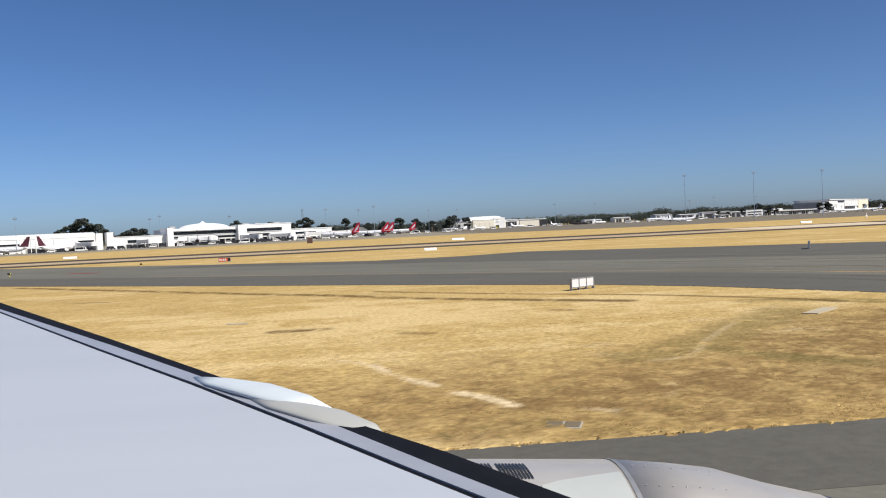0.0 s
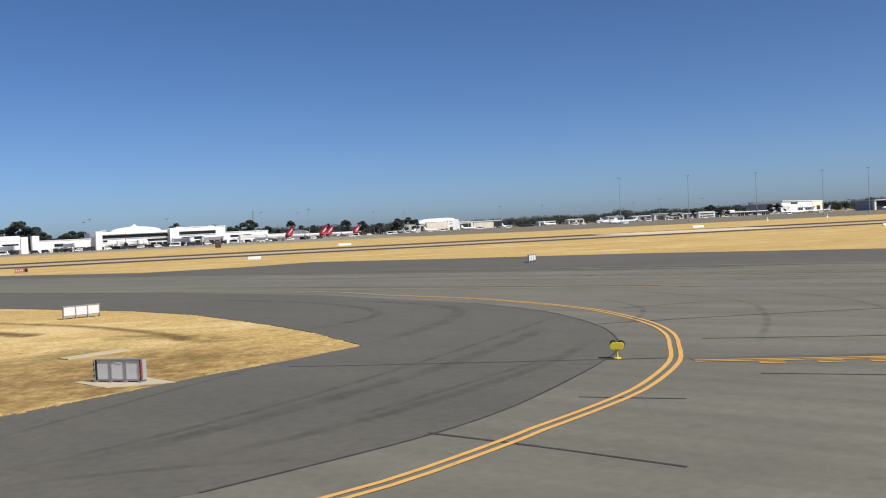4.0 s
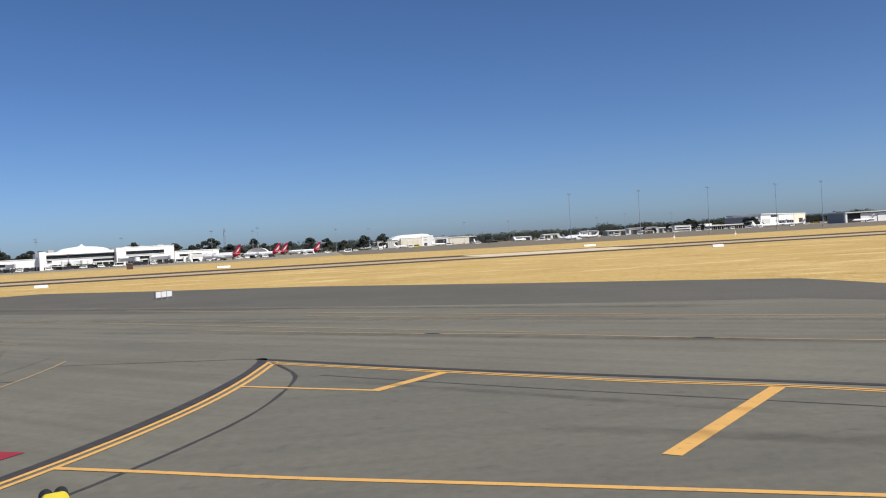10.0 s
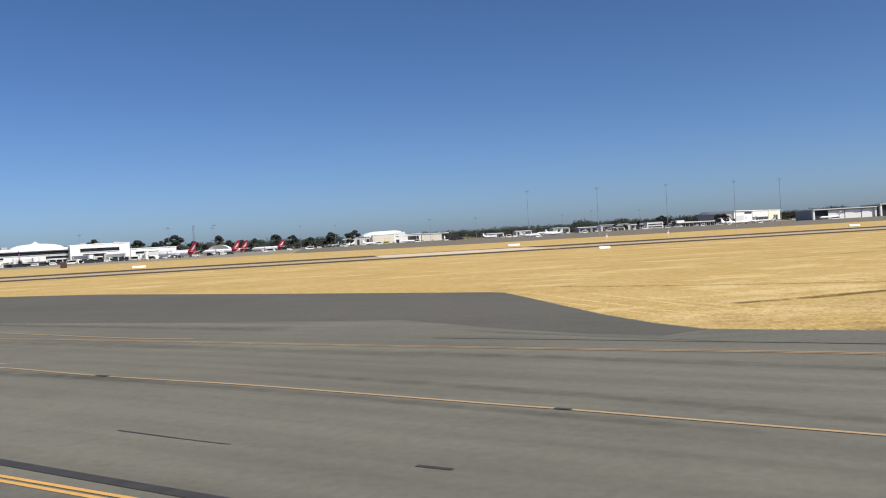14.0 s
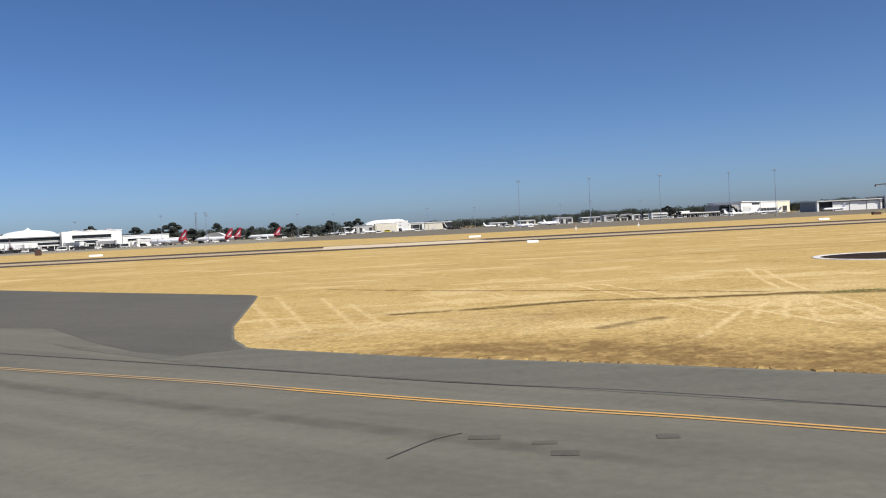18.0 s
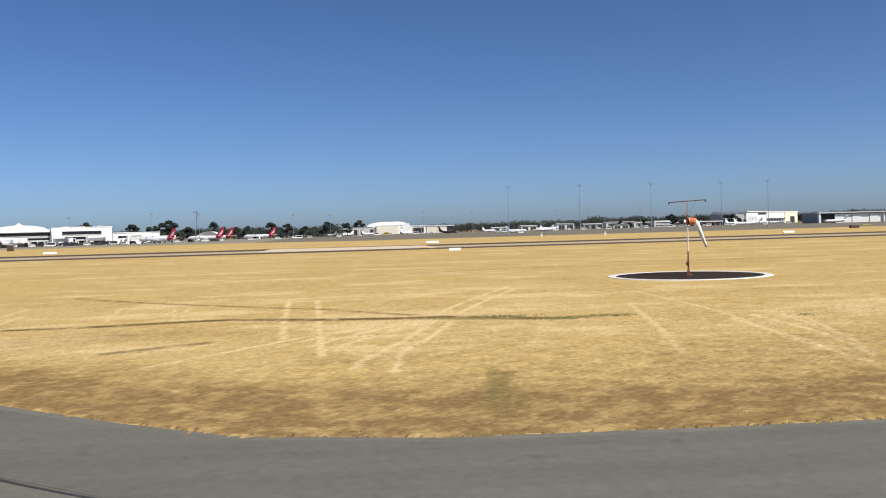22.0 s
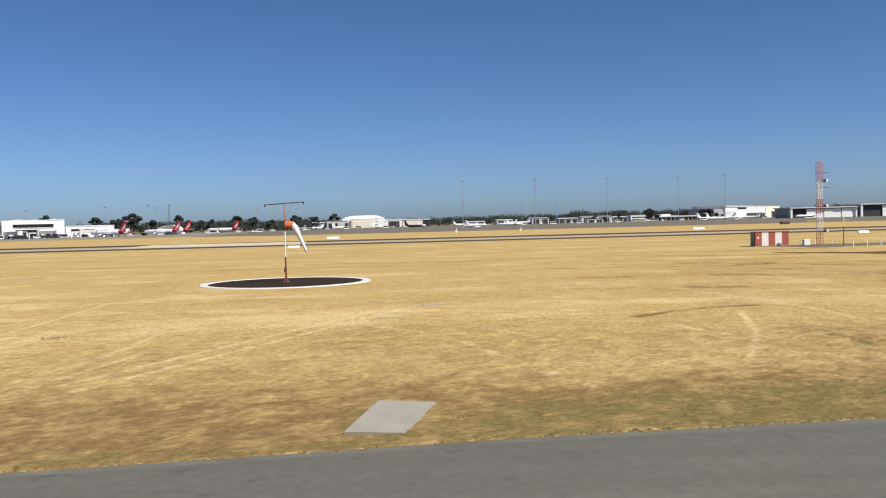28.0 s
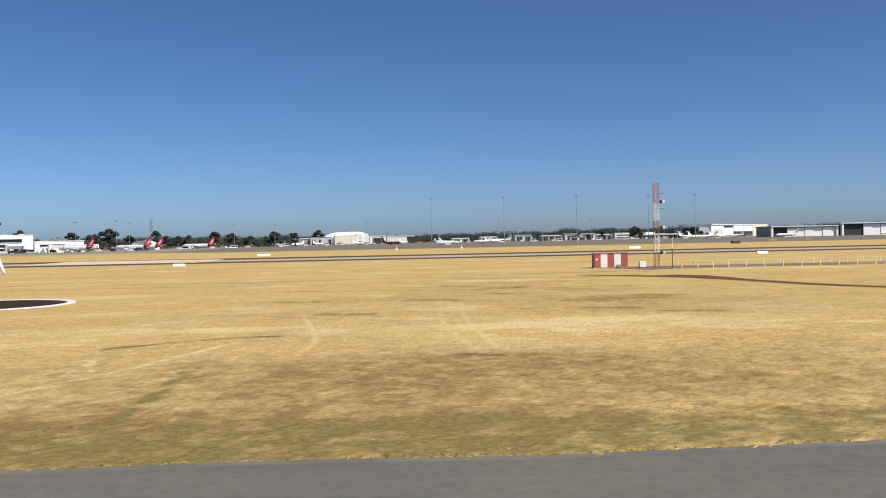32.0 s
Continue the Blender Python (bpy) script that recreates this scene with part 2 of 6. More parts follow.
STREAK = stain("tyre_rubber_smear", (0.070, 0.067, 0.058), (0.09, 0.086, 0.074), 0.30, 0.8, 0.25, 0.7)
SCUFF = stain("scuffed_pale_asphalt", (0.30, 0.28, 0.23), (0.26, 0.245, 0.20), 0.5, 0.35, 0.3, 0.75)


# ---- building blocks ----
def link(name, bm, material, parent=None, label="", smooth=False):
    me = bpy.data.meshes.new(name)
    bm.to_mesh(me)
    bm.free()
    me.materials.append(material)
    if smooth:
        me.polygons.foreach_set("use_smooth", [True] * len(me.polygons))
    ob = new(name, me)
    if parent is not None:
        ob.parent = parent
    if label:
        ob["label"] = label
    return ob


def part(name, bm, material, parent, label="", smooth=False):
    return link(name, bm, material, parent, label, smooth)


def thing(name, label, category, m=None, group="", kind=""):
    ob = new(name)
    ob.empty_display_size = 0.2
    if m is not None:
        ob.matrix_basis = m
    return tagged(ob, label, category, group, kind)


def setting(ob, label, category):
    return tagged(ob, label, category, kind="structure")


def boxes(*rows, bevel=0.0):
    """Boxes (x0, x1, y0, y1, z0, z1) in one bmesh."""
    bm = bmesh.new()
    for x0, x1, y0, y1, z0, z1 in rows:
        v = [bm.verts.new(p) for p in ((x0, y0, z0), (x1, y0, z0), (x1, y1, z0), (x0, y1, z0), (x0, y0, z1), (x1, y0, z1), (x1, y1, z1), (x0, y1, z1))]
        for f in ((3, 2, 1, 0), (4, 5, 6, 7), (0, 1, 5, 4), (1, 2, 6, 5), (2, 3, 7, 6), (3, 0, 4, 7)):
            bm.faces.new([v[i] for i in f])
    if bevel:
        bmesh.ops.bevel(bm, geom=bm.edges[:], offset=bevel, segments=1, affect="EDGES")
    return bm


def tube(rings, seg=12, caps=True, bm=None):
    """A skin over rings (centre, radius across, radius up or None, axis direction)."""
    bm = bm or bmesh.new()
    last = None
    for c, ra, rb, ax in rings:
        ax = Vector(ax).normalized()
        side = ax.cross(Vector((0, 0, 1)))
        side = side.normalized() if side.length > 1e-3 else Vector((1, 0, 0))
        up = side.cross(ax)
        ring = [bm.verts.new(Vector(c) + side * ra * math.cos(k * math.tau / seg) + up * (rb or ra) * math.sin(k * math.tau / seg)) for k in range(seg)]
        if last:
            for k in range(seg):
                bm.faces.new((last[k], last[(k + 1) % seg], ring[(k + 1) % seg], ring[k]))
        elif caps:
            bm.faces.new(ring[::-1])
        last = ring
    if caps:
        bm.faces.new(last)
    return bm


def rod(a, b, r, r2=None, seg=8, bm=None):
    a, b = Vector(a), Vector(b)
    return tube([(a, r, None, b - a), (b, r if r2 is None else r2, None, b - a)], seg, True, bm)


def smooth_line(pts, step=1.0):
    pts = [Vector((*p, 0)) if len(p) == 2 else Vector(p) for p in pts]
    if len(pts) == 2:
        return pts
    q = [pts[0] * 2 - pts[1]] + pts + [pts[-1] * 2 - pts[-2]]
    out = []
    for i in range(1, len(q) - 2):
        a, b, c, d = q[i - 1:i + 3]
        n = max(2, int((c - b).length / step))
        for k in range(n):
            t = k / n
            out.append(0.5 * (2 * b + (c - a) * t + (2 * a - 5 * b + 4 * c - d) * t * t + (3 * b - a - 3 * c + d) * t ** 3))
    return out + [pts[-1]]


def ribbon(pts, width, z, shift=0.0, curved=True, ragged=0.0, bm=None):
    p = smooth_line(pts) if curved else [Vector((*q, 0)) for q in pts]
    bm = bm or bmesh.new()
    last = None
    for i, c in enumerate(p):
        d = (p[min(i + 1, len(p) - 1)] - p[max(i - 1, 0)]).normalized()
        s = Vector((-d.y, d.x, 0))
        w = width * (1 + ragged * random.uniform(-1, 1))
        e = [bm.verts.new((*(c + s * (shift + k * w / 2)).xy, z)) for k in (-1, 1)]
        if last:
            bm.faces.new((last[0], e[0], e[1], last[1]))
        last = e
    return bm


def sheet(pts, z, drop=0.0):
    bm = bmesh.new()
    f = bm.faces.new([bm.verts.new((x, y, z)) for x, y in pts])
    f.normal_update()
    if f.normal.z < 0:
        f.normal_flip()
    edges = f.edges[:]
    if drop:
        r = bmesh.ops.extrude_edge_only(bm, edges=edges)
        for v in [g for g in r["geom"] if isinstance(g, bmesh.types.BMVert)]:
            v.co.z -= drop
    bmesh.ops.triangulate(bm, faces=bm.faces[:], ngon_method="EAR_CLIP")
    return bm


def arrow(a, b):
    return math.atan2(b[1] - a[1], b[0] - a[0])


def in_poly(poly, x, y):
    c = np.zeros(len(x), bool)
    for (xi, yi), (xj, yj) in zip(poly, poly[-1:] + poly[:-1]):
        if yi != yj:
            c ^= ((yi > y) != (yj > y)) & (x < (xj - xi) * (y - yi) / (yj - yi) + xi)
    return c


# ---- ground and pavements ----
gm = bmesh.new()
bmesh.ops.create_grid(gm, x_segments=40, y_segments=40, size=4900)
setting(link("ground", gm, GRASS), "wide airfield of dry straw-coloured grass", "grass field")

FAR_EDGE = [(-260, 372), (-120, 253), (-52, 195), (-20, 166), (5, 146), (20, 147), (32, 155), (54, 136), (76.7, 119), (99.5, 94), (119.8, 73.0), (120.5, 71.5)]
ISLAND_NEAR = [(12.5, 19.4), (15.3, 19.7), (17.6, 20.9), (20.6, 23.7), (23.2, 26.1), (26.6, 29.5), (30.0, 33.0), (32.4, 35.0), (35.5, 38.2)]
ISLAND_FAR = [(35.4, 38.8), (34.4, 41.4), (33.6, 44.0), (30.9, 49.8), (25.6, 59.3), (20.1, 66.1), (3, 81), (-14.6, 94.7), (-45.8, 121), (-260, 300)]
NEAR_EDGE = [(120.7, 66), (120.9, 57.6), (121.1, 48), (121.8, 41.5), (122.8, 37.9), (124.8, 36.0), (130.5, 31.2), (137.1, 26.5), (142.8, 21.9), (146, 19.7), (151, 18.4), (158, 18.0), (165.7, 17.85), (174, 17.35), (180, 17.6), (190, 18.25), (200, 18.4), (210.2, 18.1), (216.5, 17.4), (240, 17.3), (900, 17.0)]
PAVED = [(-500, 19.4)] + ISLAND_NEAR + ISLAND_FAR + FAR_EDGE + NEAR_EDGE + [(900, -35), (-500, -35)]
setting(link("taxiway", sheet(PAVED, 0.020, 0.06), ASPHALT), "worn light grey asphalt taxiway and runway crossing", "taxiway")
KERVE = [(-300, 14.6), (25, 14.8), (31.5, 17.5), (34.9, 19.7), (36.9, 21.2), (39.0, 23.3), (41.9, 27.2), (43.7, 29.9), (45.0, 32.2), (45.9, 35.1), (46.6, 39.2), (46.55, 43.6), (45.9, 48.4), (43.4, 55.6), (33.0, 72.0), (18, 88), (-30, 127), (-260, 318)]
setting(link("shoulder", sheet([(-300, 19.2)] + ISLAND_NEAR + ISLAND_FAR + KERVE[::-1], 0.026), DARK_ASPHALT), "darker asphalt shoulder beside the dry grass island", "asphalt shoulder")
BAND = [(-40, 168), (20, 120), (33, 107), (62.5, 82), (83, 72), (98.6, 60.2), (110, 53), (114.6, 44), (119.4, 36.2), (122.65, 37.6), (121.65, 41.5), (120.95, 48), (120.75, 57.6), (120.55, 66), (120.35, 71.4)]
setting(link("shoulder_far", sheet(BAND + FAR_EDGE[::-1][1:9], 0.026), DARK_ASPHALT), "dark asphalt shoulder along the far pavement edge", "asphalt shoulder")
SEAM = [(77.1, 38.6), (77.3, 37.8), (78.05, 34.4), (77.62, 29.9), (76.8, 26.2), (75.6, 22.9), (74.6, 20.6), (73.5, 18.4), (72.1, 16.1), (71.5, 14.9), (70.4, 12.5)]
setting(link("shoulder_east", sheet(SEAM + [(67, 4), (116, 4), (103.4, 15.0), (99.0, 18.8), (93.0, 24.2), (84.0, 32.2)], 0.026), MID_ASPHALT), "mid grey asphalt inside the yellow edge line", "asphalt shoulder")
setting(link("shoulder_verge", sheet([(112.5, 44.5), (120.3, 36.2), (122.8, 37.3), (124.6, 35.8), (130.3, 31.0), (137.0, 26.1), (142.6, 21.5), (146, 19.3), (151, 18.0), (158, 17.6), (165.7, 17.45), (174, 16.95), (180, 17.2), (190, 17.85), (200, 18.0), (210.2, 17.7), (216.5, 17.0), (240, 16.9), (700, 16.5), (700, 7), (160, 7), (147, 12.8), (136.4, 20.8), (121.6, 33.1), (114.4, 41.6)], 0.0285), MID_ASPHALT), "mid grey asphalt shoulder beside the dry grass", "asphalt shoulder")
RUNWAY_EDGE = surface("black_runway_shoulder", (0.058, 0.046, 0.036), (0.095, 0.076, 0.058), 0.1, 0.9, stretch=(0.2, 1, 1), spec=0.05)
RUNWAY_MID = surface("worn_pale_runway", (0.44, 0.345, 0.225), (0.36, 0.285, 0.19), 0.05, 0.95, stretch=(0.1, 1, 1), spec=0.02)
BRIGHT_CONC = surface("bright_new_concrete", (0.58, 0.48, 0.345), (0.50, 0.42, 0.305), 0.1, 0.95, spec=0.02)
rw = setting(link("runway", sheet([(-900, 226), (1400, 226), (1400, 298), (-900, 298)], 0.02, 0.05), RUNWAY_EDGE), "long dark asphalt runway with a pale worn middle", "runway")
part("runway_centre", sheet([(-900, 243), (1400, 243), (1400, 270), (-900, 270)], 0.03), RUNWAY_MID, rw, "lighter worn runway middle")
part("concrete_strip", sheet([(124, 246), (174, 243), (174, 285), (124, 292)], 0.04), BRIGHT_CONC, rw, "bright pale concrete strip")
part("lead_line", ribbon([(172, 236), (169.5, 262)], 1.4, 0.05), YELLOW, rw, "slanting yellow line on the runway")
PALE_APRON = surface("pale_concrete_apron", (0.260, 0.232, 0.174), (0.211, 0.189, 0.145), 0.03, 0.9, stretch=(0.3, 1, 1), spec=0.2)
setting(link("apron", sheet([(150, 500), (1500, 470), (1500, 1500), (900, 1760), (90, 1500), (90, 560)], 0.02, 0.05), APRON), "wide grey asphalt apron before the hangars", "apron")
setting(link("apron_west", sheet([(-900, 480), (60, 560), (89, 570), (89, 1500), (-900, 1500)], 0.02, 0.05), PALE_APRON), "pale concrete apron before the terminal", "apron")

# ---- soft worn layers ----
LAYER = [0]


def soft_mesh(name, rings, closed, m, z):
    """A sheet whose thickness attribute fades to its edges; rings are rows of (x, y, thickness)."""
    me = bpy.data.meshes.new(name)
    w = len(rings[0])
    LAYER[0] += 1
    zz = z + LAYER[0] * 4e-5
    v = [(x, y, zz) for row in rings for x, y, _ in row]
    f = []
    for i in range(len(rings) - 1):
        for k in range(w if closed else w - 1):
            a, b = i * w + k, i * w + (k + 1) % w
            f.append((a, b, b + w, a + w))
    me.from_pydata(v, [], f)
    me.materials.append(m)
    at = me.attributes.new("thickness", "FLOAT", "POINT")
    at.data.foreach_set("value", [t for row in rings for _, _, t in row])
    return new(name, me)


def soft_line(pts, width, z, m, name, label, category="grass mark", ends=2.0):
    p = smooth_line(pts, 0.7)
    rows = []
    n = len(p)
    for i, c in enumerate(p):
        d = (p[min(i + 1, n - 1)] - p[max(i - 1, 0)]).normalized()
        s = Vector((-d.y, d.x, 0))
        fade = min(1.0, (c - p[0]).length / ends, (c - p[-1]).length / ends)
        wob = 1 + 0.25 * noise.noise((c.x * 0.7, c.y * 0.7, 4))
        rows.append([(c.x + s.x * k * width * wob, c.y + s.y * k * width * wob, t * fade) for k, t in ((-0.95, 0), (-0.4, 0.9), (0, 1), (0.4, 0.9), (0.95, 0))])
    return setting(soft_mesh(name, rows, False, m, z), label, category)


# ---- painted lines and joints ----
def marking(name, label, m, *bms):
    for bm in bms:
        setting(link(name, bm, m), label, "pavement marking")


for pts, w in (([(32.6, 33.4), (37.0, 32.0), (45.8, 29.4)], 0.12), ([(36.4, 21.0), (38.6, 18.9), (41, 16.4)], 0.09), ([(47.2, 25.4), (52.5, 22.5), (59.2, 18.7)], 0.10), ([(41, 23.9), (43.6, 22.6)], 0.08),
               ([(48.9, 33.5), (55.8, 30.85), (64.0, 28.5)], 0.10), ([(46.8, 40.5), (53.1, 40.3), (60.8, 39.4), (66.0, 39.1)], 0.09), ([(50, 47.1), (55.4, 47.7)], 0.07), ([(66.4, 44), (76.0, 41.1)], 0.06), ([(20, 93), (40, 75.5), (58, 61)], 0.16),
               ([(46.4, 28.85), (54.2, 26.6), (60.9, 24.3), (63.7, 22.9), (71.1, 19.2), (74.2, 17.5), (78.5, 15.2)], 0.50),
               ([(79.0, 34.2), (86.1, 27.4), (93.5, 20.8), (97.8, 17.0), (103, 12)], 0.11), ([(99.2, 24.9), (101.1, 23.1)], 0.08), ([(101.1, 23.1), (102.2, 22.1), (102.6, 21.8)], 0.05), ([(106.9, 18.0), (107.6, 17.4)], 0.16),
               ([(127.6, 17.1), (128.1, 17.7), (128.8, 18.5), (129.5, 18.9)], 0.06), ([(110.5, 42.1), (121.7, 32.9), (130.0, 25.9), (134.8, 22.5), (139.3, 18.7), (143.2, 15.5), (152, 9.5)], 0.11)):
    setting(link("joint", ribbon(pts, w, 0.030, ragged=0.2), SEALER if w < 0.3 else DARK_ASPHALT), "dark sealed joint in the asphalt", "pavement joint")
setting(link("joint", ribbon(KERVE[2:14], 0.08, 0.031, ragged=0.3), SEALER), "dark sealed joint along the shoulder", "pavement joint")
setting(link("joint", ribbon(SEAM, 0.15, 0.031, ragged=0.3), SEALER), "dark sealed joint along the shoulder", "pavement joint")
for cx, cy, w, d in ((129.95, 18.33, 0.75, 0.42), (131.15, 17.4, 0.55, 0.3), (131.35, 16.4, 0.6, 0.42), (133.9, 17.1, 0.5, 0.4)):
    patch = boxes((-w / 2, w / 2, -d / 2, d / 2, 0.0295, 0.032))
    patch.transform(pose(cx, cy, 0, 0, 0, -16))
    setting(link("asphalt_patch", patch, DARK_ASPHALT), "small dark repair patch in the asphalt", "asphalt patch")


def tyre_mark(m, w, *pts):
    soft_line(pts, w * (0.55 if m is STREAK else 0.8), 0.041, m, "tyre_mark", "scuffed tyre streak on asphalt", "tyre mark", 1.0 if w < 0.33 else 4.0)


tyre_mark(STREAK, 0.42, (26.8, 20.3), (30.2, 23.4), (34.4, 28.2), (40.2, 36.2), (46.2, 45.2))
tyre_mark(STREAK, 0.38, (33.8, 22.6), (37.4, 26.2), (43.5, 32.8))
tyre_mark(STREAK, 0.38, (26.6, 19.2), (30.6, 19.6), (34.2, 19.3))
tyre_mark(STREAK, 0.34, (24.5, 22.7), (28.9, 29.8), (33, 36))
tyre_mark(STREAK, 0.9, (27.5, 20.0), (32.5, 24.6), (38.5, 31.5), (44.5, 40.5))
tyre_mark(STREAK, 0.7, (30.0, 19.4), (35.4, 23.4), (41.2, 29.4), (45.2, 35.5))
tyre_mark(STREAK, 1.1, (36, 38.5), (40.5, 46.5), (41.5, 54.0), (36, 64))
tyre_mark(STREAK, 0.9, (32.5, 45), (37, 52), (34, 62), (24, 74))
tyre_mark(STREAK, 0.4, (55, 27), (60, 37), (62, 46), (60, 56))
tyre_mark(STREAK, 0.4, (50, 31), (55, 40), (57, 48), (54, 60))
tyre_mark(STREAK, 0.4, (47, 38), (51, 46), (51, 56))
tyre_mark(STREAK, 0.35, (60, 30), (64, 40), (65, 50))
tyre_mark(STREAK, 1.6, (40, 106), (76, 76), (104, 51))
tyre_mark(STREAK, 1.8, (56, 80), (86, 56), (112, 34))
tyre_mark(STREAK, 1.6, (30, 100), (60, 75), (78, 60))
tyre_mark(STREAK, 1.4, (62, 64), (80, 50), (100, 33))
tyre_mark(SCUFF, 2.4, (10, 118), (50, 84), (84, 56), (112, 33))
tyre_mark(SCUFF, 1.8, (24, 101), (60, 70), (88, 46), (114, 24))
tyre_mark(SCUFF, 1.4, (40, 109), (84, 70), (108, 50))
tyre_mark(SCUFF, 1.2, (36, 83), (64, 58), (88, 37))
tyre_mark(SCUFF, 1.4, (100, 45), (122, 27), (140, 14))
tyre_mark(STREAK, 0.7, (88, 28), (100, 17))
tyre_mark(STREAK, 0.8, (100, 49), (118, 34))
tyre_mark(STREAK, 0.9, (102, 35), (112, 25), (120, 16))
tyre_mark(STREAK, 0.8, (92, 40), (104, 29), (116, 17))
tyre_mark(STREAK, 1.0, (108, 38), (122, 25), (134, 14))
tyre_mark(STREAK, 1.2, (84, 22), (92, 17), (104, 10))
tyre_mark(STREAK, 0.7, (79, 33), (84, 28), (92, 20))
tyre_mark(STREAK, 0.3, (127, 21), (131, 16.8))
tyre_mark(STREAK, 0.25, (99, 22.5), (102, 20.5))
tyre_mark(STREAK, 0.3, (110.5, 18), (113, 16.4))
tyre_mark(STREAK, 0.5, (140, 18.6), (142.4, 17.4))
tyre_mark(STREAK, 0.4, (146, 16.2), (150, 15.4))
tyre_mark(STREAK, 0.32, (116.3, 61), (116.4, 56))
tyre_mark(STREAK, 0.32, (114.2, 47.8), (118.6, 45.2))
tyre_mark(STREAK, 1.2, (160, 14), (220, 13))
tyre_mark(STREAK, 1.4, (200, 11), (270, 10.6))
CURVE = [(33.8, 75.0), (38.75, 66.6), (43.6, 59.7), (46.75, 53.0), (48.55, 47.4), (49.05, 42.4), (48.9, 38.4), (48.2, 35.0), (47.2, 32.2), (46.2, 29.6), (45.1, 27.5), (42.9, 24.3), (40.55, 21.9), (39.0, 20.5), (37.4, 18.95), (34, 16.3), (28, 13.7), (10, 12.4), (-20, 12.2)]
marking("edge_line", "double yellow curved taxiway edge line", YELLOW, ribbon(CURVE[1:], 0.16, 0.036, 0.17), ribbon(CURVE[1:], 0.16, 0.036, -0.17))
marking("edge_line", "faded far end of the curved edge line", FADED, ribbon([(-30, 128.5), (10, 96), (24, 84.5), (33.8, 75.0), (38.75, 66.6)], 0.4, 0.036))
CURVE2 = [(76.87, 39.5), (76.15, 34.2), (75.25, 29.75), (74.1, 25.8), (72.9, 22.5), (71.85, 20.05), (71.05, 18.35), (70.4, 17.1), (68.7, 14.1), (66.6, 11)]
marking("edge_line", "double yellow curved taxiway edge line", YELLOW, ribbon(CURVE2, 0.17, 0.036, 0.17), ribbon(CURVE2, 0.17, 0.036, -0.17))
marking("black_border", "black painted border along the yellow line", SEALER, ribbon([(76.15, 41.2), (76.36, 40.3), (76.05, 36.4), (75.1, 31.4), (74.05, 27.4), (72.9, 23.9), (71.8, 21.0), (70.0, 17.5), (68.2, 14.3)], 0.44, 0.033))
LINE1 = [(76.8, 39.1), (83.8, 32.55), (89.3, 27.4), (93.1, 24.4), (95.1, 22.45), (99.1, 18.97), (103.5, 15.15), (110, 9.2)]
marking("edge_line", "double yellow edge line between crossing pavements", YELLOW, ribbon(LINE1, 0.15, 0.036, 0.13), ribbon(LINE1, 0.15, 0.036, -0.13))
marking("black_border", "black painted border along the yellow line", SEALER, ribbon([(76.1, 41.0), (83.9, 33.3), (89.6, 28.4), (94.6, 24.2), (99.7, 19.6), (103.9, 15.8), (110, 10.3)], 0.38, 0.033))
marking("shoulder_line", "yellow shoulder bar on grey asphalt", YELLOW, ribbon([(76.0, 32.8), (80.9, 29.5)], 0.22, 0.037), ribbon([(80.85, 29.4), (83.7, 32.5)], 0.46, 0.038), ribbon([(86.75, 17.75), (92.75, 24.35)], 0.46, 0.037), ribbon([(97.5, 10.5), (102.6, 16.1)], 0.46, 0.037),
        ribbon([(72.8, 21.6), (75.1, 20.45), (78.5, 18.7), (83.8, 16.25), (92, 12.4)], 0.22, 0.037))
LINE_A = [(77.8, 66.0), (82.6, 60.9), (94.6, 51.3), (104.2, 43.3), (111.7, 37.3), (116.5, 33.5), (122.2, 29.1), (125.05, 26.65)]
LINE_A_EAST = [(125.05, 26.65), (128.3, 23.9), (131.0, 21.75), (133.4, 19.95), (135.0, 18.8), (138.5, 15.9), (146, 9.7)]
LINE_B = [(70.7, 59.7), (76.3, 54.5), (84.9, 46.9), (89.9, 43.0), (96.0, 37.0), (101.6, 32.1), (105.5, 28.4), (109.7, 24.3), (111.3, 22.8)]
marking("centre_line", "narrow double yellow line on asphalt", PALE_YELLOW, ribbon(LINE_A, 0.13, 0.036, 0.14), ribbon(LINE_A, 0.13, 0.036, -0.14))
marking("centre_line", "narrow double yellow line on asphalt", YELLOW, ribbon(LINE_A_EAST, 0.13, 0.036, 0.14), ribbon(LINE_A_EAST, 0.13, 0.036, -0.14))
marking("centre_line", "narrow worn yellow line on asphalt", PALE_YELLOW, ribbon(LINE_B, 0.17, 0.036), ribbon([(111.7, 22.4), (113.4, 20.7), (118, 16.1), (123, 11.2), (136, -2), (170, -36)], 0.17, 0.036))
marking("black_border", "black patch on the narrow yellow line", SEALER, ribbon([(95.7, 37.3), (96.35, 36.7)], 0.22, 0.040), ribbon([(84.6, 47.2), (85.3, 46.6)], 0.22, 0.040), ribbon([(111.32, 22.78), (111.68, 22.42)], 0.18, 0.040))
marking("centre_line", "faded yellow line on the crossing", FADED, ribbon([(52, 82), (68, 66), (81.8, 52.2), (90, 44)], 0.25, 0.036), ribbon([(60, 88), (90.6, 56.5), (98, 50)], 0.3, 0.036), ribbon([(30, 80), (40, 73), (60, 58)], 0.3, 0.036))
CENTRE = [(66.2, 46), (66.25, 43), (66.0, 38), (65.1, 33.2), (64.3, 30.1), (63.6, 27.8), (62.4, 24.7), (61.2, 22.3), (59.95, 20.0), (59.2, 18.8), (57.4, 16.2), (54, 12.4), (48, 9.6)]
marking("centre_line", "faded yellow taxiway centre line curving off the runway", FADED, ribbon(CENTRE[:5], 0.15, 0.034))
marking("centre_line", "worn yellow taxiway centre line curving off the runway", WORN_YELLOW, ribbon(CENTRE[4:], 0.15, 0.034))
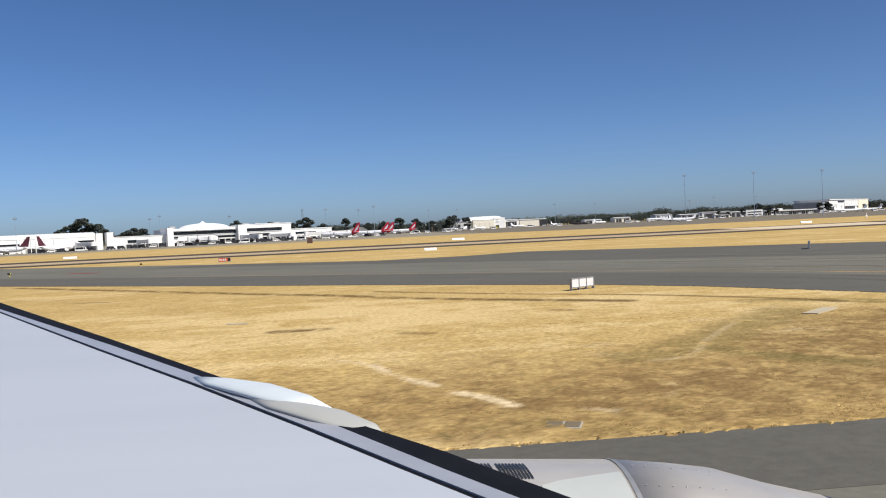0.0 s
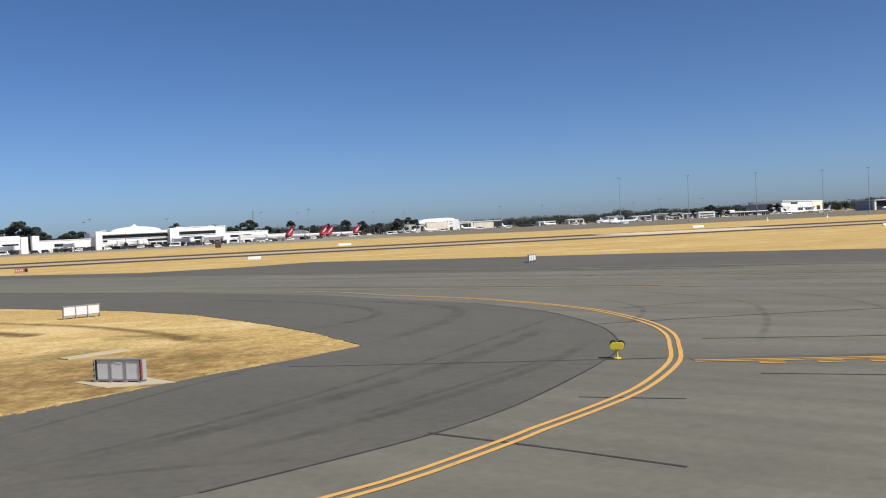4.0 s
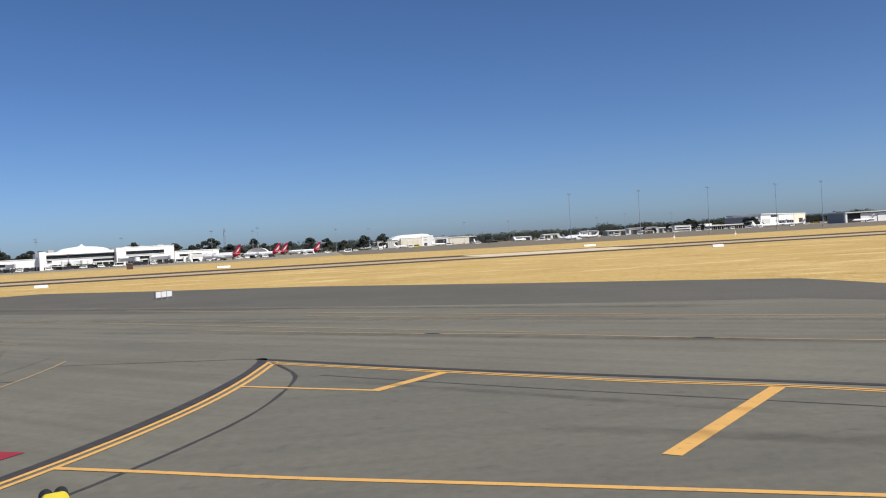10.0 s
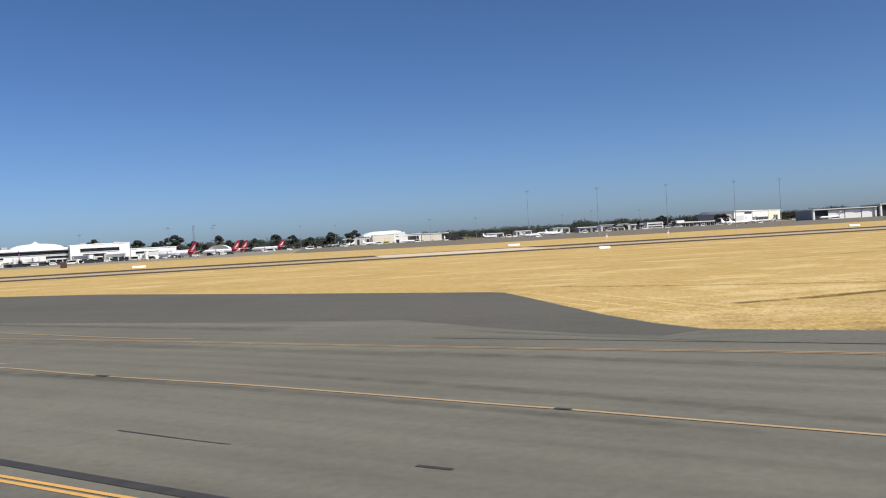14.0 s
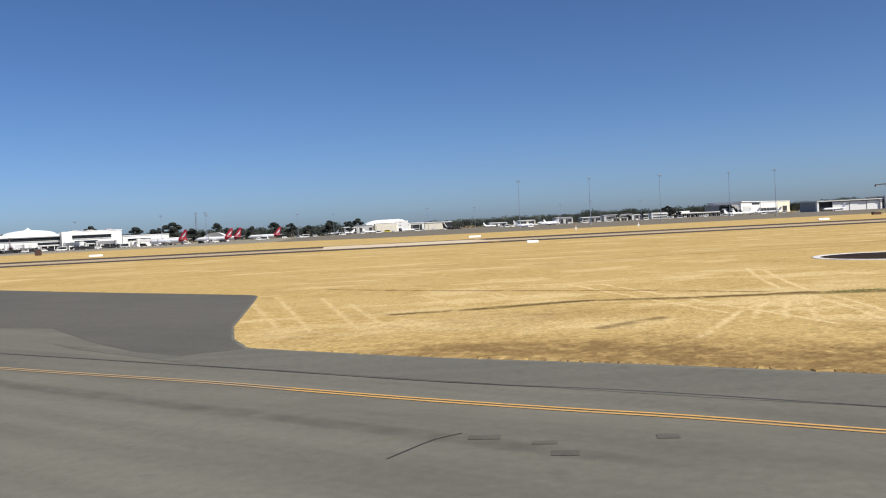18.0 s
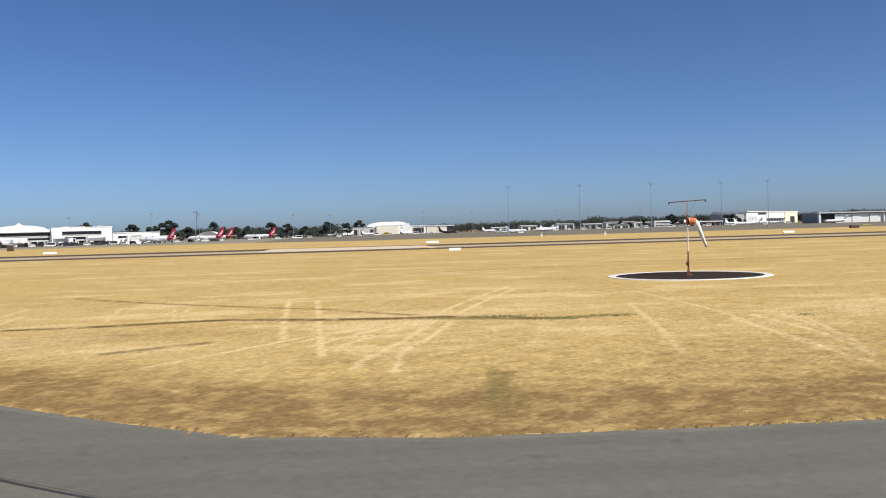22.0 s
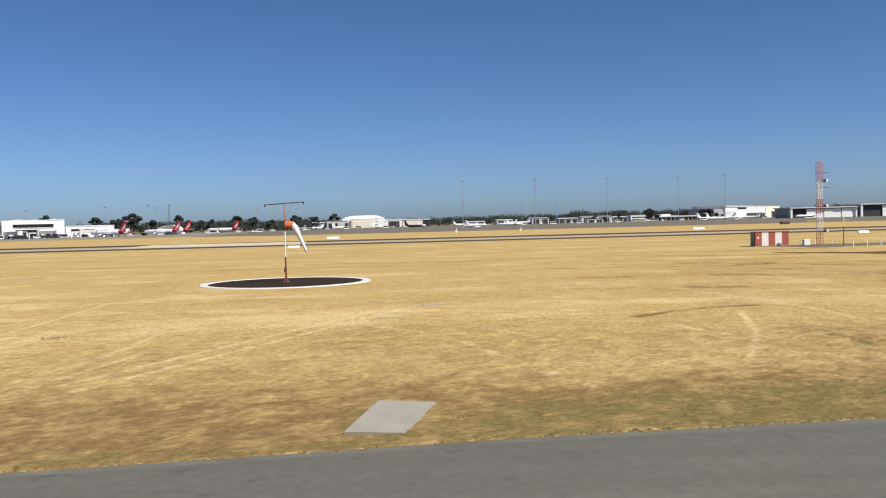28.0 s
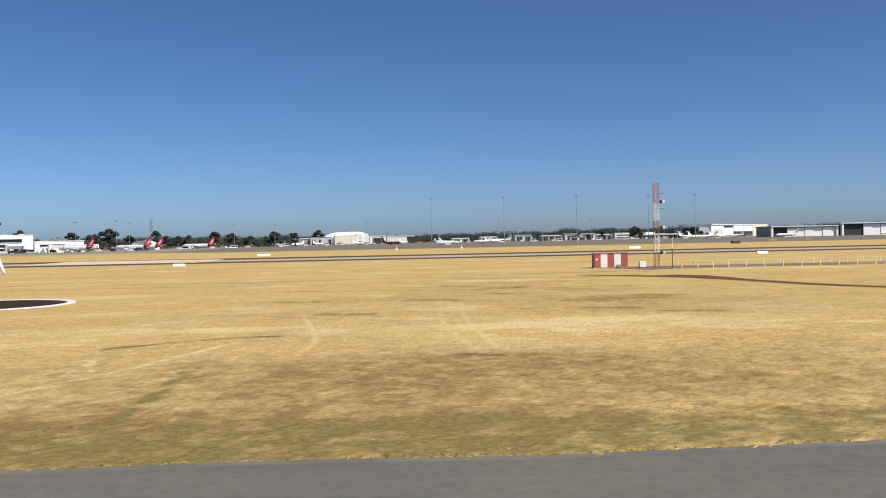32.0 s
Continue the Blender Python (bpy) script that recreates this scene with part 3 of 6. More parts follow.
marking("black_border", "black square on the yellow centre line", SEALER, ribbon([(61.4, 22.75), (60.85, 21.6)], 0.34, 0.045))
HOLD = smooth_line([(46.4, 28.5), (54.0, 26.0), (61.5, 23.3), (65.75, 21.35), (70.95, 18.75)], 0.2)
hb = setting(thing("holding_line", "yellow runway holding line of solid and broken stripes", "pavement marking"), "yellow runway holding line of solid and broken stripes", "pavement marking")
for off in (0.0, -0.28):
    part("solid_stripe", ribbon([p.xy for p in HOLD[::4]], 0.13, 0.040, off, curved=False), YELLOW, hb)
run = 0
for a in range(2, len(HOLD) - 6):
    run += (HOLD[a] - HOLD[a - 1]).length
    if run > 1.73:
        run -= 1.73
        for off in (-0.54, -0.82):
            part("dash", ribbon([p.xy for p in HOLD[a:a + 5]], 0.14, 0.040, off, curved=False), YELLOW, hb)


def lettering(text, size, m, material, parent, name, z=0.044, wide=1.0):
    cu = bpy.data.curves.new("letters", "FONT")
    cu.body, cu.size, cu.align_x, cu.align_y = text, 1.0, "CENTER", "CENTER"
    ob = bpy.data.objects.new("letters", cu)
    scene.collection.objects.link(ob)
    bpy.context.view_layer.update()
    me = bpy.data.meshes.new_from_object(ob.evaluated_get(bpy.context.evaluated_depsgraph_get()))
    bpy.data.objects.remove(ob)
    me.name = name
    h = max(v.co.y for v in me.vertices) - min(v.co.y for v in me.vertices)
    me.transform(m @ Matrix.Diagonal((size / h * wide, size / h, 1, 1)) @ Matrix.Translation((0, -(max(v.co.y for v in me.vertices) + min(v.co.y for v in me.vertices)) / 2, 0)))
    me.materials.clear()
    me.materials.append(material)
    o = new(name, me)
    o.parent = parent
    return o


for a, b, c, d in (((55.76, 30.6), (62.8, 27.97), (61.26, 24.53), (54.15, 27.18)), ((64.52, 27.26), (71.28, 23.92), (69.68, 20.36), (62.92, 23.7))):
    cx, cy = (sum(p[i] for p in (a, b, c, d)) / 4 for i in (0, 1))
    w, h = math.dist(a, b), 3.8
    ang = (arrow(a, b) + arrow(d, c)) / 2
    sign = setting(thing("runway_marking", "red painted panel with white runway numbers 24-06", "pavement marking"), "red painted panel with white runway numbers 24-06", "pavement marking")
    place = Matrix.Translation((cx, cy, 0)) @ Matrix.Rotation(ang, 4, "Z") @ Matrix(((1, 0.02, 0, 0), (0, 1, 0, 0), (0, 0, 1, 0), (0, 0, 0, 1)))
    bm = boxes((-w / 2, w / 2, -h / 2, h / 2, 0.038, 0.0385))
    bm.transform(place)
    part("red_panel", bm, RED_PAINT, sign)
    for ch, off in (("2", 2.78), ("4", 1.22), ("-", -0.27), ("0", -1.72), ("6", -3.0)):
        at = place @ Matrix.Translation((off, 0, 0.043)) @ Matrix.Rotation(math.pi, 4, "Z")
        if ch == "-":
            bm = boxes((-0.38, 0.38, -0.12, 0.12, 0, 0.001))
            bm.transform(at)
            part("dash", bm, WHITE_PAINT, sign)
        else:
            lettering(ch, 2.75, at, WHITE_PAINT, sign, "numeral", wide=0.56)

setting(link("runway_marking", sheet([(-47.9, 157.2), (-41.6, 153.4), (-40.9, 154.7), (-47.2, 158.6)], 0.038), RED_PAINT), "red painted panel on the far taxiway", "pavement marking")

# ---- marks in the grass ----
WEAR = []


def wear(kind, width, much, *pts):
    """A worn line that the grass sheets below take up."""
    WEAR.append((kind, width, much, smooth_line(pts, 1.5)))


for pts in (
    # wheel tracks crossing by the taxiway bend
    ((141.0, 31.9), (144.0, 36.1), (147.2, 40.7), (150.0, 43.4), (152.8, 45.5)), ((145.8, 36.9), (148.7, 41.8), (151.4, 44.4)), ((147.1, 36.4), (150.0, 41.8), (152.4, 45.7)),
    ((148.3, 35.9), (151.7, 42.6), (153.3, 45.2)), ((153.5, 45.2), (151.2, 37.0), (149.3, 31.3), (149.0, 28.9)), ((154.4, 44.7), (152.6, 38.2), (151.1, 33.6), (150.4, 28.3)),
    ((162.3, 71.2), (157.8, 60.1), (154.3, 50.1)), ((162.4, 68.4), (158.5, 58.3), (155.3, 49.1)),
    # straight tracks beyond the windsock
    ((189.4, 52.8), (181.3, 36.6), (176.8, 27.8)), ((189.7, 50.6), (181.0, 33.3), (176.8, 25.1)),
    # tracks turning near the far end
    ((206.3, 42.4), (204.2, 36.6), (202.3, 32.2), (200.0, 27.9)), ((201.0, 37.6), (201.9, 34.1)),
    # two straight pairs nearer the bend
    ((144.5, 65.0), (145.1, 51.2), (145.8, 39.7)), ((146.6, 64.0), (147.3, 45.5), (147.8, 33.3)), ((168.4, 41.0), (167.5, 32.3), (166.8, 28.0)), ((170.2, 42.5), (169.3, 33.8), (167.8, 27.9))):
    wear("bleach", 0.27, 0.95, *pts)
for pts in (
    ((178.0, 35.1), (176.4, 29.2), (175.1, 24.8)), ((171.8, 39.8), (170.2, 34.6), (169.0, 30.6)), ((177.3, 42.1), (176.6, 34.7), (175.0, 28.9)),
    ((190.8, 34.7), (191.8, 29.7)), ((192.3, 26.6), (193.4, 23.8), (194.2, 23.1)), ((192.5, 39.2), (194.6, 34.5)), ((186.2, 43.7), (189.7, 37.9)), ((200.8, 36.6), (202.0, 34.1)),
    ((170.0, 61.2), (169.3, 44.7), (167.2, 32.5), (166.6, 26.1)), ((171.7, 42.2), (169.6, 32.5), (167.8, 28.0)), ((166.5, 52.0), (163.5, 38.0), (161.5, 30.0)),
    ((119.9, 68.5), (123.6, 45.5)), ((122.0, 69.9), (125.5, 42.1)), ((125.7, 65.0), (127.7, 43.1)), ((127.6, 59.0), (129.1, 43.0)), ((137.2, 65.6), (139.2, 50.1)), ((209.2, 57.2), (210.4, 43.1), (209.7, 36.6)), ((133.0, 62.0), (134.5, 52.0)), ((137.0, 60.0), (138.6, 51.0))):
    wear("bleach", 0.25, 0.7, *pts)
for pts in (((219.6, 70.0), (218.4, 58.0), (217.5, 46.9), (217.8, 36.4)), ((221.0, 68.0), (219.8, 57.0), (219.2, 49.8), (218.7, 37.2))):
    wear("bleach", 0.25, 0.45, *pts)
# dark lines of bare earth and clumps
wear("earth", 0.85, 0.95, (130.1, 49.0), (134.6, 49.2), (141.5, 50.3), (147.2, 48.5), (152.0, 47.5), (154.1, 47.6), (159.6, 44.5))
wear("olive", 1.1, 0.8, (134.6, 49.2), (141.5, 50.3), (147.2, 48.5), (152.0, 47.5), (159.6, 44.5), (163.9, 45.1))
wear("earth", 0.6, 0.75, (125.7, 75.6), (129.3, 71.1), (136.3, 64.3), (143.0, 58.6), (147.9, 54.7), (149.8, 52.2), (152.7, 49.2))
wear("earth", 0.7, 0.7, (138.5, 36.8), (140.3, 38.1), (142.2, 39.2))
wear("earth", 0.6, 0.8, (200.4, 41.5), (202.8, 43.2), (205.7, 44.8), (208.4, 45.1))
wear("olive", 0.55, 1.1, (205.8, 32.5), (205.7, 27.6), (205.5, 24.0), (205.4, 22.7))
wear("olive", 0.7, 0.75, (154.1, 28.5), (153.4, 24.1), (152.8, 21.6))
wear("earth", 0.7, 0.6, (217.0, 35.3), (218.2, 34.6))
wear("earth", 2.2, 2.0, (243.0, 109), (247.5, 103.5), (251.6, 97.5), (254.0, 90.5), (256.8, 77.0), (260.3, 70.0), (268, 53), (276, 38))
for x, y in ((223.5, 89.9), (227.9, 86.3), (231, 64.9), (234.5, 66.4), (238, 69.6), (226, 76), (233, 80), (230.2, 57.5), (234.2, 53.3), (212, 58), (219, 70), (208, 72)):
    wear("olive", 1.3, 0.75, (x - 1.4, y + 0.5), (x + 1.6, y - 0.5))
wear("earth", 1.2, 0.8, (225.0, 83.6), (229.9, 85.6))
# the island
wear("earth", 1.3, 0.9, (-39.0, 112), (-9.0, 79), (-1.1, 71.0), (4.2, 64.4), (9.5, 59.1), (17.5, 52.1))
wear("earth", 0.7, 0.8, (3.0, 72), (12, 62.5), (18.9, 56.3), (23.4, 51.1), (26.2, 47.1), (26.9, 44.9))
wear("olive", 2.4, 0.55, (11.3, 30.6), (14.6, 33.2), (18.3, 37.6), (20.3, 39.4), (23.0, 43.0))
wear("bare", 0.3, 0.28, (11.3, 29.5), (12.8, 30.0), (15.1, 34.0), (18.5, 38.9))
wear("olive", 1.6, 0.8, (23.5, 47.8), (26.7, 46.6), (28.6, 44.0))
wear("olive", 1.2, 0.8, (14.3, 31.6), (15.8, 28.4), (17.0, 26.8))
wear("earth", 1.1, 0.9, (-2.8, 45.9), (-0.7, 45.9))
wear("earth", 0.8, 0.55, (3.6, 42.1), (4.5, 41.4))
wear("earth", 0.8, 0.7, (12.5, 49.0), (13.0, 48.6))
wear("earth", 0.8, 0.7, (-22.1, 77.8), (-19.4, 76.5))
wear("bare", 0.35, 0.95, (0.6, 34.1), (1.6, 32.8), (2.3, 30.4), (3.5, 27.5))
wear("bare", 0.42, 1.0, (4.1, 26.1), (4.8, 25.0), (5.3, 23.7))
wear("bleach", 0.3, 0.7, (9.7, 23.6), (11.1, 26.4), (13.0, 27.1))
wear("bare", 0.25, 0.5, (-1.3, 53.6), (3.4, 50.8))
wear("bare", 0.3, 0.5, (7.1, 22.7), (7.7, 22.2))
wear("bare", 0.25, 0.4, (18.0, 34.6), (19.7, 35.4))
# broad faint lines far out
wear("earth", 0.8, 0.6, (205, 88), (222, 84), (240, 83))
wear("earth", 1.2, 0.6, (225, 110), (238, 104), (250, 108))
wear("earth", 0.9, 0.6, (255, 122), (247, 119), (236, 118), (222, 121))
wear("earth", 1.6, 0.6, (20, 212), (60, 214), (110, 213))
wear("earth", 1.6, 0.6, (150, 214), (230, 213), (330, 215))
for pts in (((140, 150), (190, 140), (250, 150)), ((40, 175), (90, 168), (150, 172)), ((170, 178), (230, 170), (320, 178)), ((150, 120), (200, 112), (240, 116)), ((150, 98), (175, 104), (210, 100))):
    wear("earth", 1.3, 0.4, *pts)
for pts in (((150, 130), (200, 128), (260, 138)), ((60, 190), (120, 186), (200, 190)), ((190, 160), (250, 158), (330, 163))):
    wear("bleach", 2.0, 0.5, *pts)


EARTH = surface("dark_turned_earth", (0.105, 0.064, 0.036), (0.15, 0.094, 0.052), 0.8, 0.95, bump=0.6, bump_scale=5, spec=0.0)
bank = bmesh.new()
way = smooth_line([(244.0, 107.5), (247.0, 104.0), (249.2, 101.0), (251.6, 97.3), (253.4, 93.0), (255.0, 86.5), (257.2, 76.4), (260.6, 69.0), (268, 53), (272, 46)], 1.2)
ring = []
for i, c in enumerate(way):
    d = (way[min(i + 1, len(way) - 1)] - way[max(i - 1, 0)]).normalized()
    side = Vector((-d.y, d.x, 0))
    swell = 0.75 * math.exp(-((c.y - 95) / 6) ** 2) + 0.20
    swell *= 1 + 0.3 * noise.noise((c.x * 0.5, c.y * 0.5, 2))
    ring.append([bank.verts.new(c + side * (u * 1.5 * swell) + Vector((0, 0, 0.02 + 0.30 * swell * h))) for u, h in ((-1, 0), (-0.55, 0.7), (0, 1), (0.5, 0.75), (1, 0))])
for a, b in zip(ring[:-1], ring[1:]):
    for k in range(4):
        bank.faces.new((a[k], a[k + 1], b[k + 1], b[k]))
setting(link("earth_bank", bank, EARTH, smooth=True), "low bank of dark turned earth in dry grass", "earth bank")


def slab(pts, label, m, z=0.075):
    setting(link("concrete_slab", sheet(pts, z, 0.08), m), label, "concrete slab")


slab([(185.95, 19.5), (187.35, 19.1), (188.45, 22.5), (186.9, 23.1)], "small grey concrete slab in dry grass", GREY_CONC)
slab([(24.95, 33.1), (26.55, 31.25), (28.8, 31.5), (27.3, 33.3)], "concrete footing slab under the sign board", TAN, 0.05)
slab([(22.4, 40.3), (22.95, 39.8), (25.1, 41.8), (24.6, 42.3)], "narrow pale concrete slab in dry grass", TAN)
slab([(-6.1, 51.4), (-4.9, 51.2), (-4.9, 50.8), (-6.1, 51.0)], "narrow pale concrete slab in dry grass", TAN)
slab([(190.6, 51.5), (191.9, 51.4), (191.9, 51.8), (190.6, 51.9)], "narrow pale concrete slab in dry grass", TAN)
slab([(187.7, 45.0), (188.6, 44.9), (188.6, 45.2), (187.7, 45.3)], "narrow pale concrete slab in dry grass", TAN)
pit = thing("inspection_pit", "grey concrete inspection pit cover in dry grass", "manhole", pose(6.05, 21.0, 0, 0, 0, -20))
part("rim", boxes((-0.45, 0.45, -0.35, 0.35, 0.0, 0.05), bevel=0.01), GREY_CONC, pit)
for x in (-0.22, 0.22):
    part("cover", boxes((x - 0.19, x + 0.19, -0.28, 0.28, 0.05, 0.065), bevel=0.008), DIRT, pit)

# ---- signs and lights beside the pavement ----
def sign_board(label, m, panels, pw, ph, face, z0=0.22, end=False, posts=True):
    s = thing("sign_board", label, "sign", m)
    w = panels * pw
    for i in range(panels):
        x = -w / 2 + i * pw
        p = part("panel", boxes((x + 0.02, x + pw - 0.02, -0.06, 0.06, z0 + 0.02, z0 + ph - 0.02), bevel=0.01), face, s)
    part("frame", boxes((-w / 2 - 0.03, w / 2 + 0.03, -0.09, 0.09, z0 - 0.03, z0 + 0.02), (-w / 2 - 0.03, w / 2 + 0.03, -0.09, 0.09, z0 + ph - 0.02, z0 + ph + 0.03)), STEEL, s, "thin metal frame")
    for i in range(panels + 1):
        x = -w / 2 + i * pw
        part("post", boxes((x - 0.025, x + 0.025, -0.10, 0.10, 0.0, z0 + ph + 0.02)), STEEL if z0 > 0.15 or 0 < i < panels else BLACK, s)
        part("foot", boxes((x - 0.06, x + 0.06, -0.16, 0.16, 0.0, 0.06)), STEEL, s)
    if end:
        for side in (-1, 1):
            part("end_plate", boxes((side * (w / 2 + 0.072) - 0.037, side * (w / 2 + 0.072) + 0.037, -0.11, 0.11, z0, z0 + ph)), GREY_WALL, s)
        for k in range(3):
            part("reflector", boxes((-w / 2 - 0.09, -w / 2 - 0.05, -0.125, -0.112, z0 + 0.12 + k * 0.2, z0 + 0.19 + k * 0.2)), BLACK, s, "small dark reflector")
        for k in range(3):
            part("reflector", boxes((w / 2 + 0.02, w / 2 + 0.09, -0.125, -0.112, z0 + 0.1 + k * 0.2, z0 + 0.22 + k * 0.2)), RED_SIGN, s, "small red reflector")
        part("maker_plate", boxes((-0.12, 0.14, -0.075, -0.062, z0 + ph - 0.12, z0 + ph - 0.06)), PALE_BOARD, s)
    return s


sign_board("grey backs of a three-panel taxiway sign on concrete", pose(26.75, 32.4, 0.05, 0, 0, -24), 3, 0.61, 0.70, BOARD, z0=0.08, end=True)
sign_board("pale three-panel taxiway sign in dry grass", pose(17.6, 62.6, 0, 0, 0, 34), 3, 0.80, 0.64, PALE_BOARD)
sign_board("pale three-panel sign at the pavement edge", pose(59.85, 108.8, 0.02, 0, 0, 60), 3, 0.98, 0.74, PALE_BOARD)
sign_board("low yellow sign board beside the far taxiway", pose(483, 537, 0.02, 0, 0, -8), 3, 1.9, 0.9, DULL_SIGNAL)
sign_board("small yellow sign board beside the far taxiway", pose(520, 560, 0.02, 0, 0, -8), 2, 1.8, 0.9, DULL_SIGNAL)
rs = sign_board("red runway sign with unreadable white characters", pose(-24, 180, 0, 0, 0, 5), 2, 1.15, 0.72, RED_SIGN)
part("black_end_panel", boxes((0.62, 1.12, -0.085, -0.065, 0.26, 0.9)), BLACK, rs, "black end panel")
for i in range(4):
    part("character_bar", boxes((-1.0 + i * 0.36, -0.78 + i * 0.36, -0.078, -0.064, 0.4, 0.76)), WHITE_PAINT, rs)


def guard_light(m):
    g = thing("guard_light", "yellow twin-lamp runway guard light on a stand", "airfield light", m, "runway guard lights")
    part("base", tube([((0, 0, 0), 0.20, None, (0, 0, 1)), ((0, 0, 0.05), 0.20, None, (0, 0, 1)), ((0, 0, 0.07), 0.09, None, (0, 0, 1))], 14), SIGNAL, g)
    part("stem", rod((0, 0, 0.06), (0, 0, 0.42), 0.045, 0.06), SIGNAL, g)
    part("yoke", boxes((-0.14, 0.14, -0.05, 0.05, 0.40, 0.46), bevel=0.01), SIGNAL, g)
    b = bmesh.new()
    rim = []
    for k in range(24):
        a = k * math.tau / 24
        rim.append((0.20 * (1 if math.cos(a) > 0 else -1) + 0.16 * math.cos(a), 0.16 * math.sin(a) + 0.62))
    fr = [b.verts.new((x, -0.09, z)) for x, z in rim]
    bk = [b.verts.new((x, 0.09, z)) for x, z in rim]
    b.faces.new(fr)
    b.faces.new(bk[::-1])
    for k in range(24):
        b.faces.new((fr[k], bk[k], bk[(k + 1) % 24], fr[(k + 1) % 24]))
    part("housing", b, SIGNAL, g, "rounded yellow housing")
    for x in (-0.2, 0.2):
        v = part("visor", tube([((x, 0.09, 0.63), 0.17, None, (0, 1, 0)), ((x, 0.30, 0.67), 0.20, None, (0, 1, 0))], 16), BLACK, g, "black lamp visor")
    return g


g1 = guard_light(pose(44.2, 30.0, 0.02, 0, 0, -22))
g2 = copy_thing(g1, pose(74.15, 16.9, 0.02, 0, 0, 24))
g3 = copy_thing(g1, pose(-57.2, 158.6, 0.02, 0, 0, 150))
g4 = copy_thing(g1, pose(-40.5, 181.8, 0.02, 0, 0, 150))
for o in (g1, g2, g3, g4):
    o.scale = (0.68, 0.68, 0.74)

mk = thing("gable_marker", "low white gable marker pair beside the runway", "runway marker", pose(18.8, 197.6, 0), "runway gable markers")
for x0 in (-1.36, 0.02):
    bm = bmesh.new()
    v = [bm.verts.new(p) for p in ((x0, -0.45, 0), (x0 + 1.34, -0.45, 0), (x0 + 1.34, 0.45, 0), (x0, 0.45, 0), (x0, 0, 0.55), (x0 + 1.34, 0, 0.55))]
    for f in ((0, 1, 5, 4), (2, 3, 4, 5), (0, 4, 3), (1, 2, 5), (3, 2, 1, 0)):
        bm.faces.new([v[i] for i in f])
    part("gable", bm, WHITE, mk)
for x in (-1.2, 1.2):
    part("skid", boxes((x - 0.05, x + 0.05, -0.55, 0.55, 0.0, 0.05)), STEEL, mk)
for x, y in ((174.2, 205.4), (314, 206), (-136, 195)):
    copy_thing(mk, pose(x, y, 0))
for x, y in ((181.5, 336), (41.6, 333), (-100, 333), (325, 336), (-242, 333), (467, 336)):
    copy_thing(mk, pose(x, y, 0)).scale = (1.7, 1.5, 1.3)
mb = thing("marker_post", "small white marker post with a cross bar", "marker post", pose(234, 380, 0), "marker posts")
part("pole", rod((0, 0, 0), (0, 0, 2.6), 0.13), WHITE, mb)
part("bar", boxes((-0.5, 0.5, -0.1, 0.1, 0.9, 1.5), bevel=0.03), WHITE, mb)
part("lamp", rod((0, 0, 2.6), (0, 0, 2.9), 0.2), ORANGE, mb)
copy_thing(mb, pose(262, 378, 0))
bx = thing("equipment_box", "dark equipment box beyond the runway", "equipment box", pose(-20, 466, 0.02))
part("body", boxes((-1.4, 1.4, -1, 1, 0, 2.9), bevel=0.1), HUT_DARK, bx)
part("lid", boxes((-1.5, 1.5, -1.1, 1.1, 2.9, 3.05)), GREY_WALL, bx)

copy_thing(bx, pose(409, 429, 0.02)).scale = (1.6, 1.0, 0.5)

# ---- windsock ----
wc = Vector((180.8, 78.0, 0))
setting(link("windsock_circle", tube([((*wc.xy, 0.0), 6.8, None, (0, 0, 1)), ((*wc.xy, 0.03), 6.8, None, (0, 0, 1))], 72), GRAVEL), "black gravel circle under the windsock", "gravel circle")
ring = bmesh.new()
for k in range(96):
    a, b = k * math.tau / 96, (k + 1) * math.tau / 96
    j = [7.5 + 0.12 * noise.noise((math.cos(q) * 3, math.sin(q) * 3, 1)) for q in (a, b)]
    q = [ring.verts.new((wc.x + r * math.cos(g), wc.y + r * math.sin(g), z)) for g, o in ((a, j[0]), (b, j[1])) for r, z in ((6.72, 0.02), (6.78, 0.06), (o - 0.05, 0.06), (o, 0.0))]
    for i in range(3):
        ring.faces.new((q[i], q[i + 1], q[4 + i + 1], q[4 + i]))
setting(link("windsock_ring", ring, WHITE_PAINT), "white painted ring round the gravel circle", "white ring")
ws = thing("windsock", "orange and white windsock on a hinged mast", "windsock", pose(*wc))
part("base_plate", boxes((-0.28, 0.28, -0.28, 0.28, 0.03, 0.09), bevel=0.02), RUST, ws)
for a in range(4):
    c, s = math.cos(a * math.pi / 2 + 0.7), math.sin(a * math.pi / 2 + 0.7)
    part("gusset", rod((0.26 * c, 0.26 * s, 0.08), (0.07 * c, 0.07 * s, 0.55), 0.03), RUST, ws)
part("lower_mast", rod((0, 0, 0.08), (0, 0, 2.3), 0.095, 0.075), RUST, ws, "rust-brown lower mast")
part("counterweight", boxes((-0.16, 0.05, -0.13, 0.13, 0.95, 1.30), bevel=0.02), HUT_DARK, ws)
part("upper_mast", rod((0, 0, 2.3), (0, 0, 4.6), 0.06, 0.055), SOCK, ws, "white upper mast")
part("mast_head", rod((0, 0, 4.6), (0, 0, 7.0), 0.045, 0.035), HUT_RED, ws)
part("light_bar", rod((-1.75, 0.2, 6.92), (1.75, -0.2, 7.1), 0.045), HUT_DARK, ws, "long thin light bar")
for s in (-1, 1):
    part("stay", rod((0, 0, 5.7), (0.85 * s, -0.1 * s, 7.0), 0.018), STEEL, ws)
    part("lamp", rod((1.7 * s, -0.2 * s, 7.1 if s > 0 else 6.94), (1.7 * s, -0.2 * s, 6.9 if s > 0 else 6.74), 0.06), BLACK, ws)
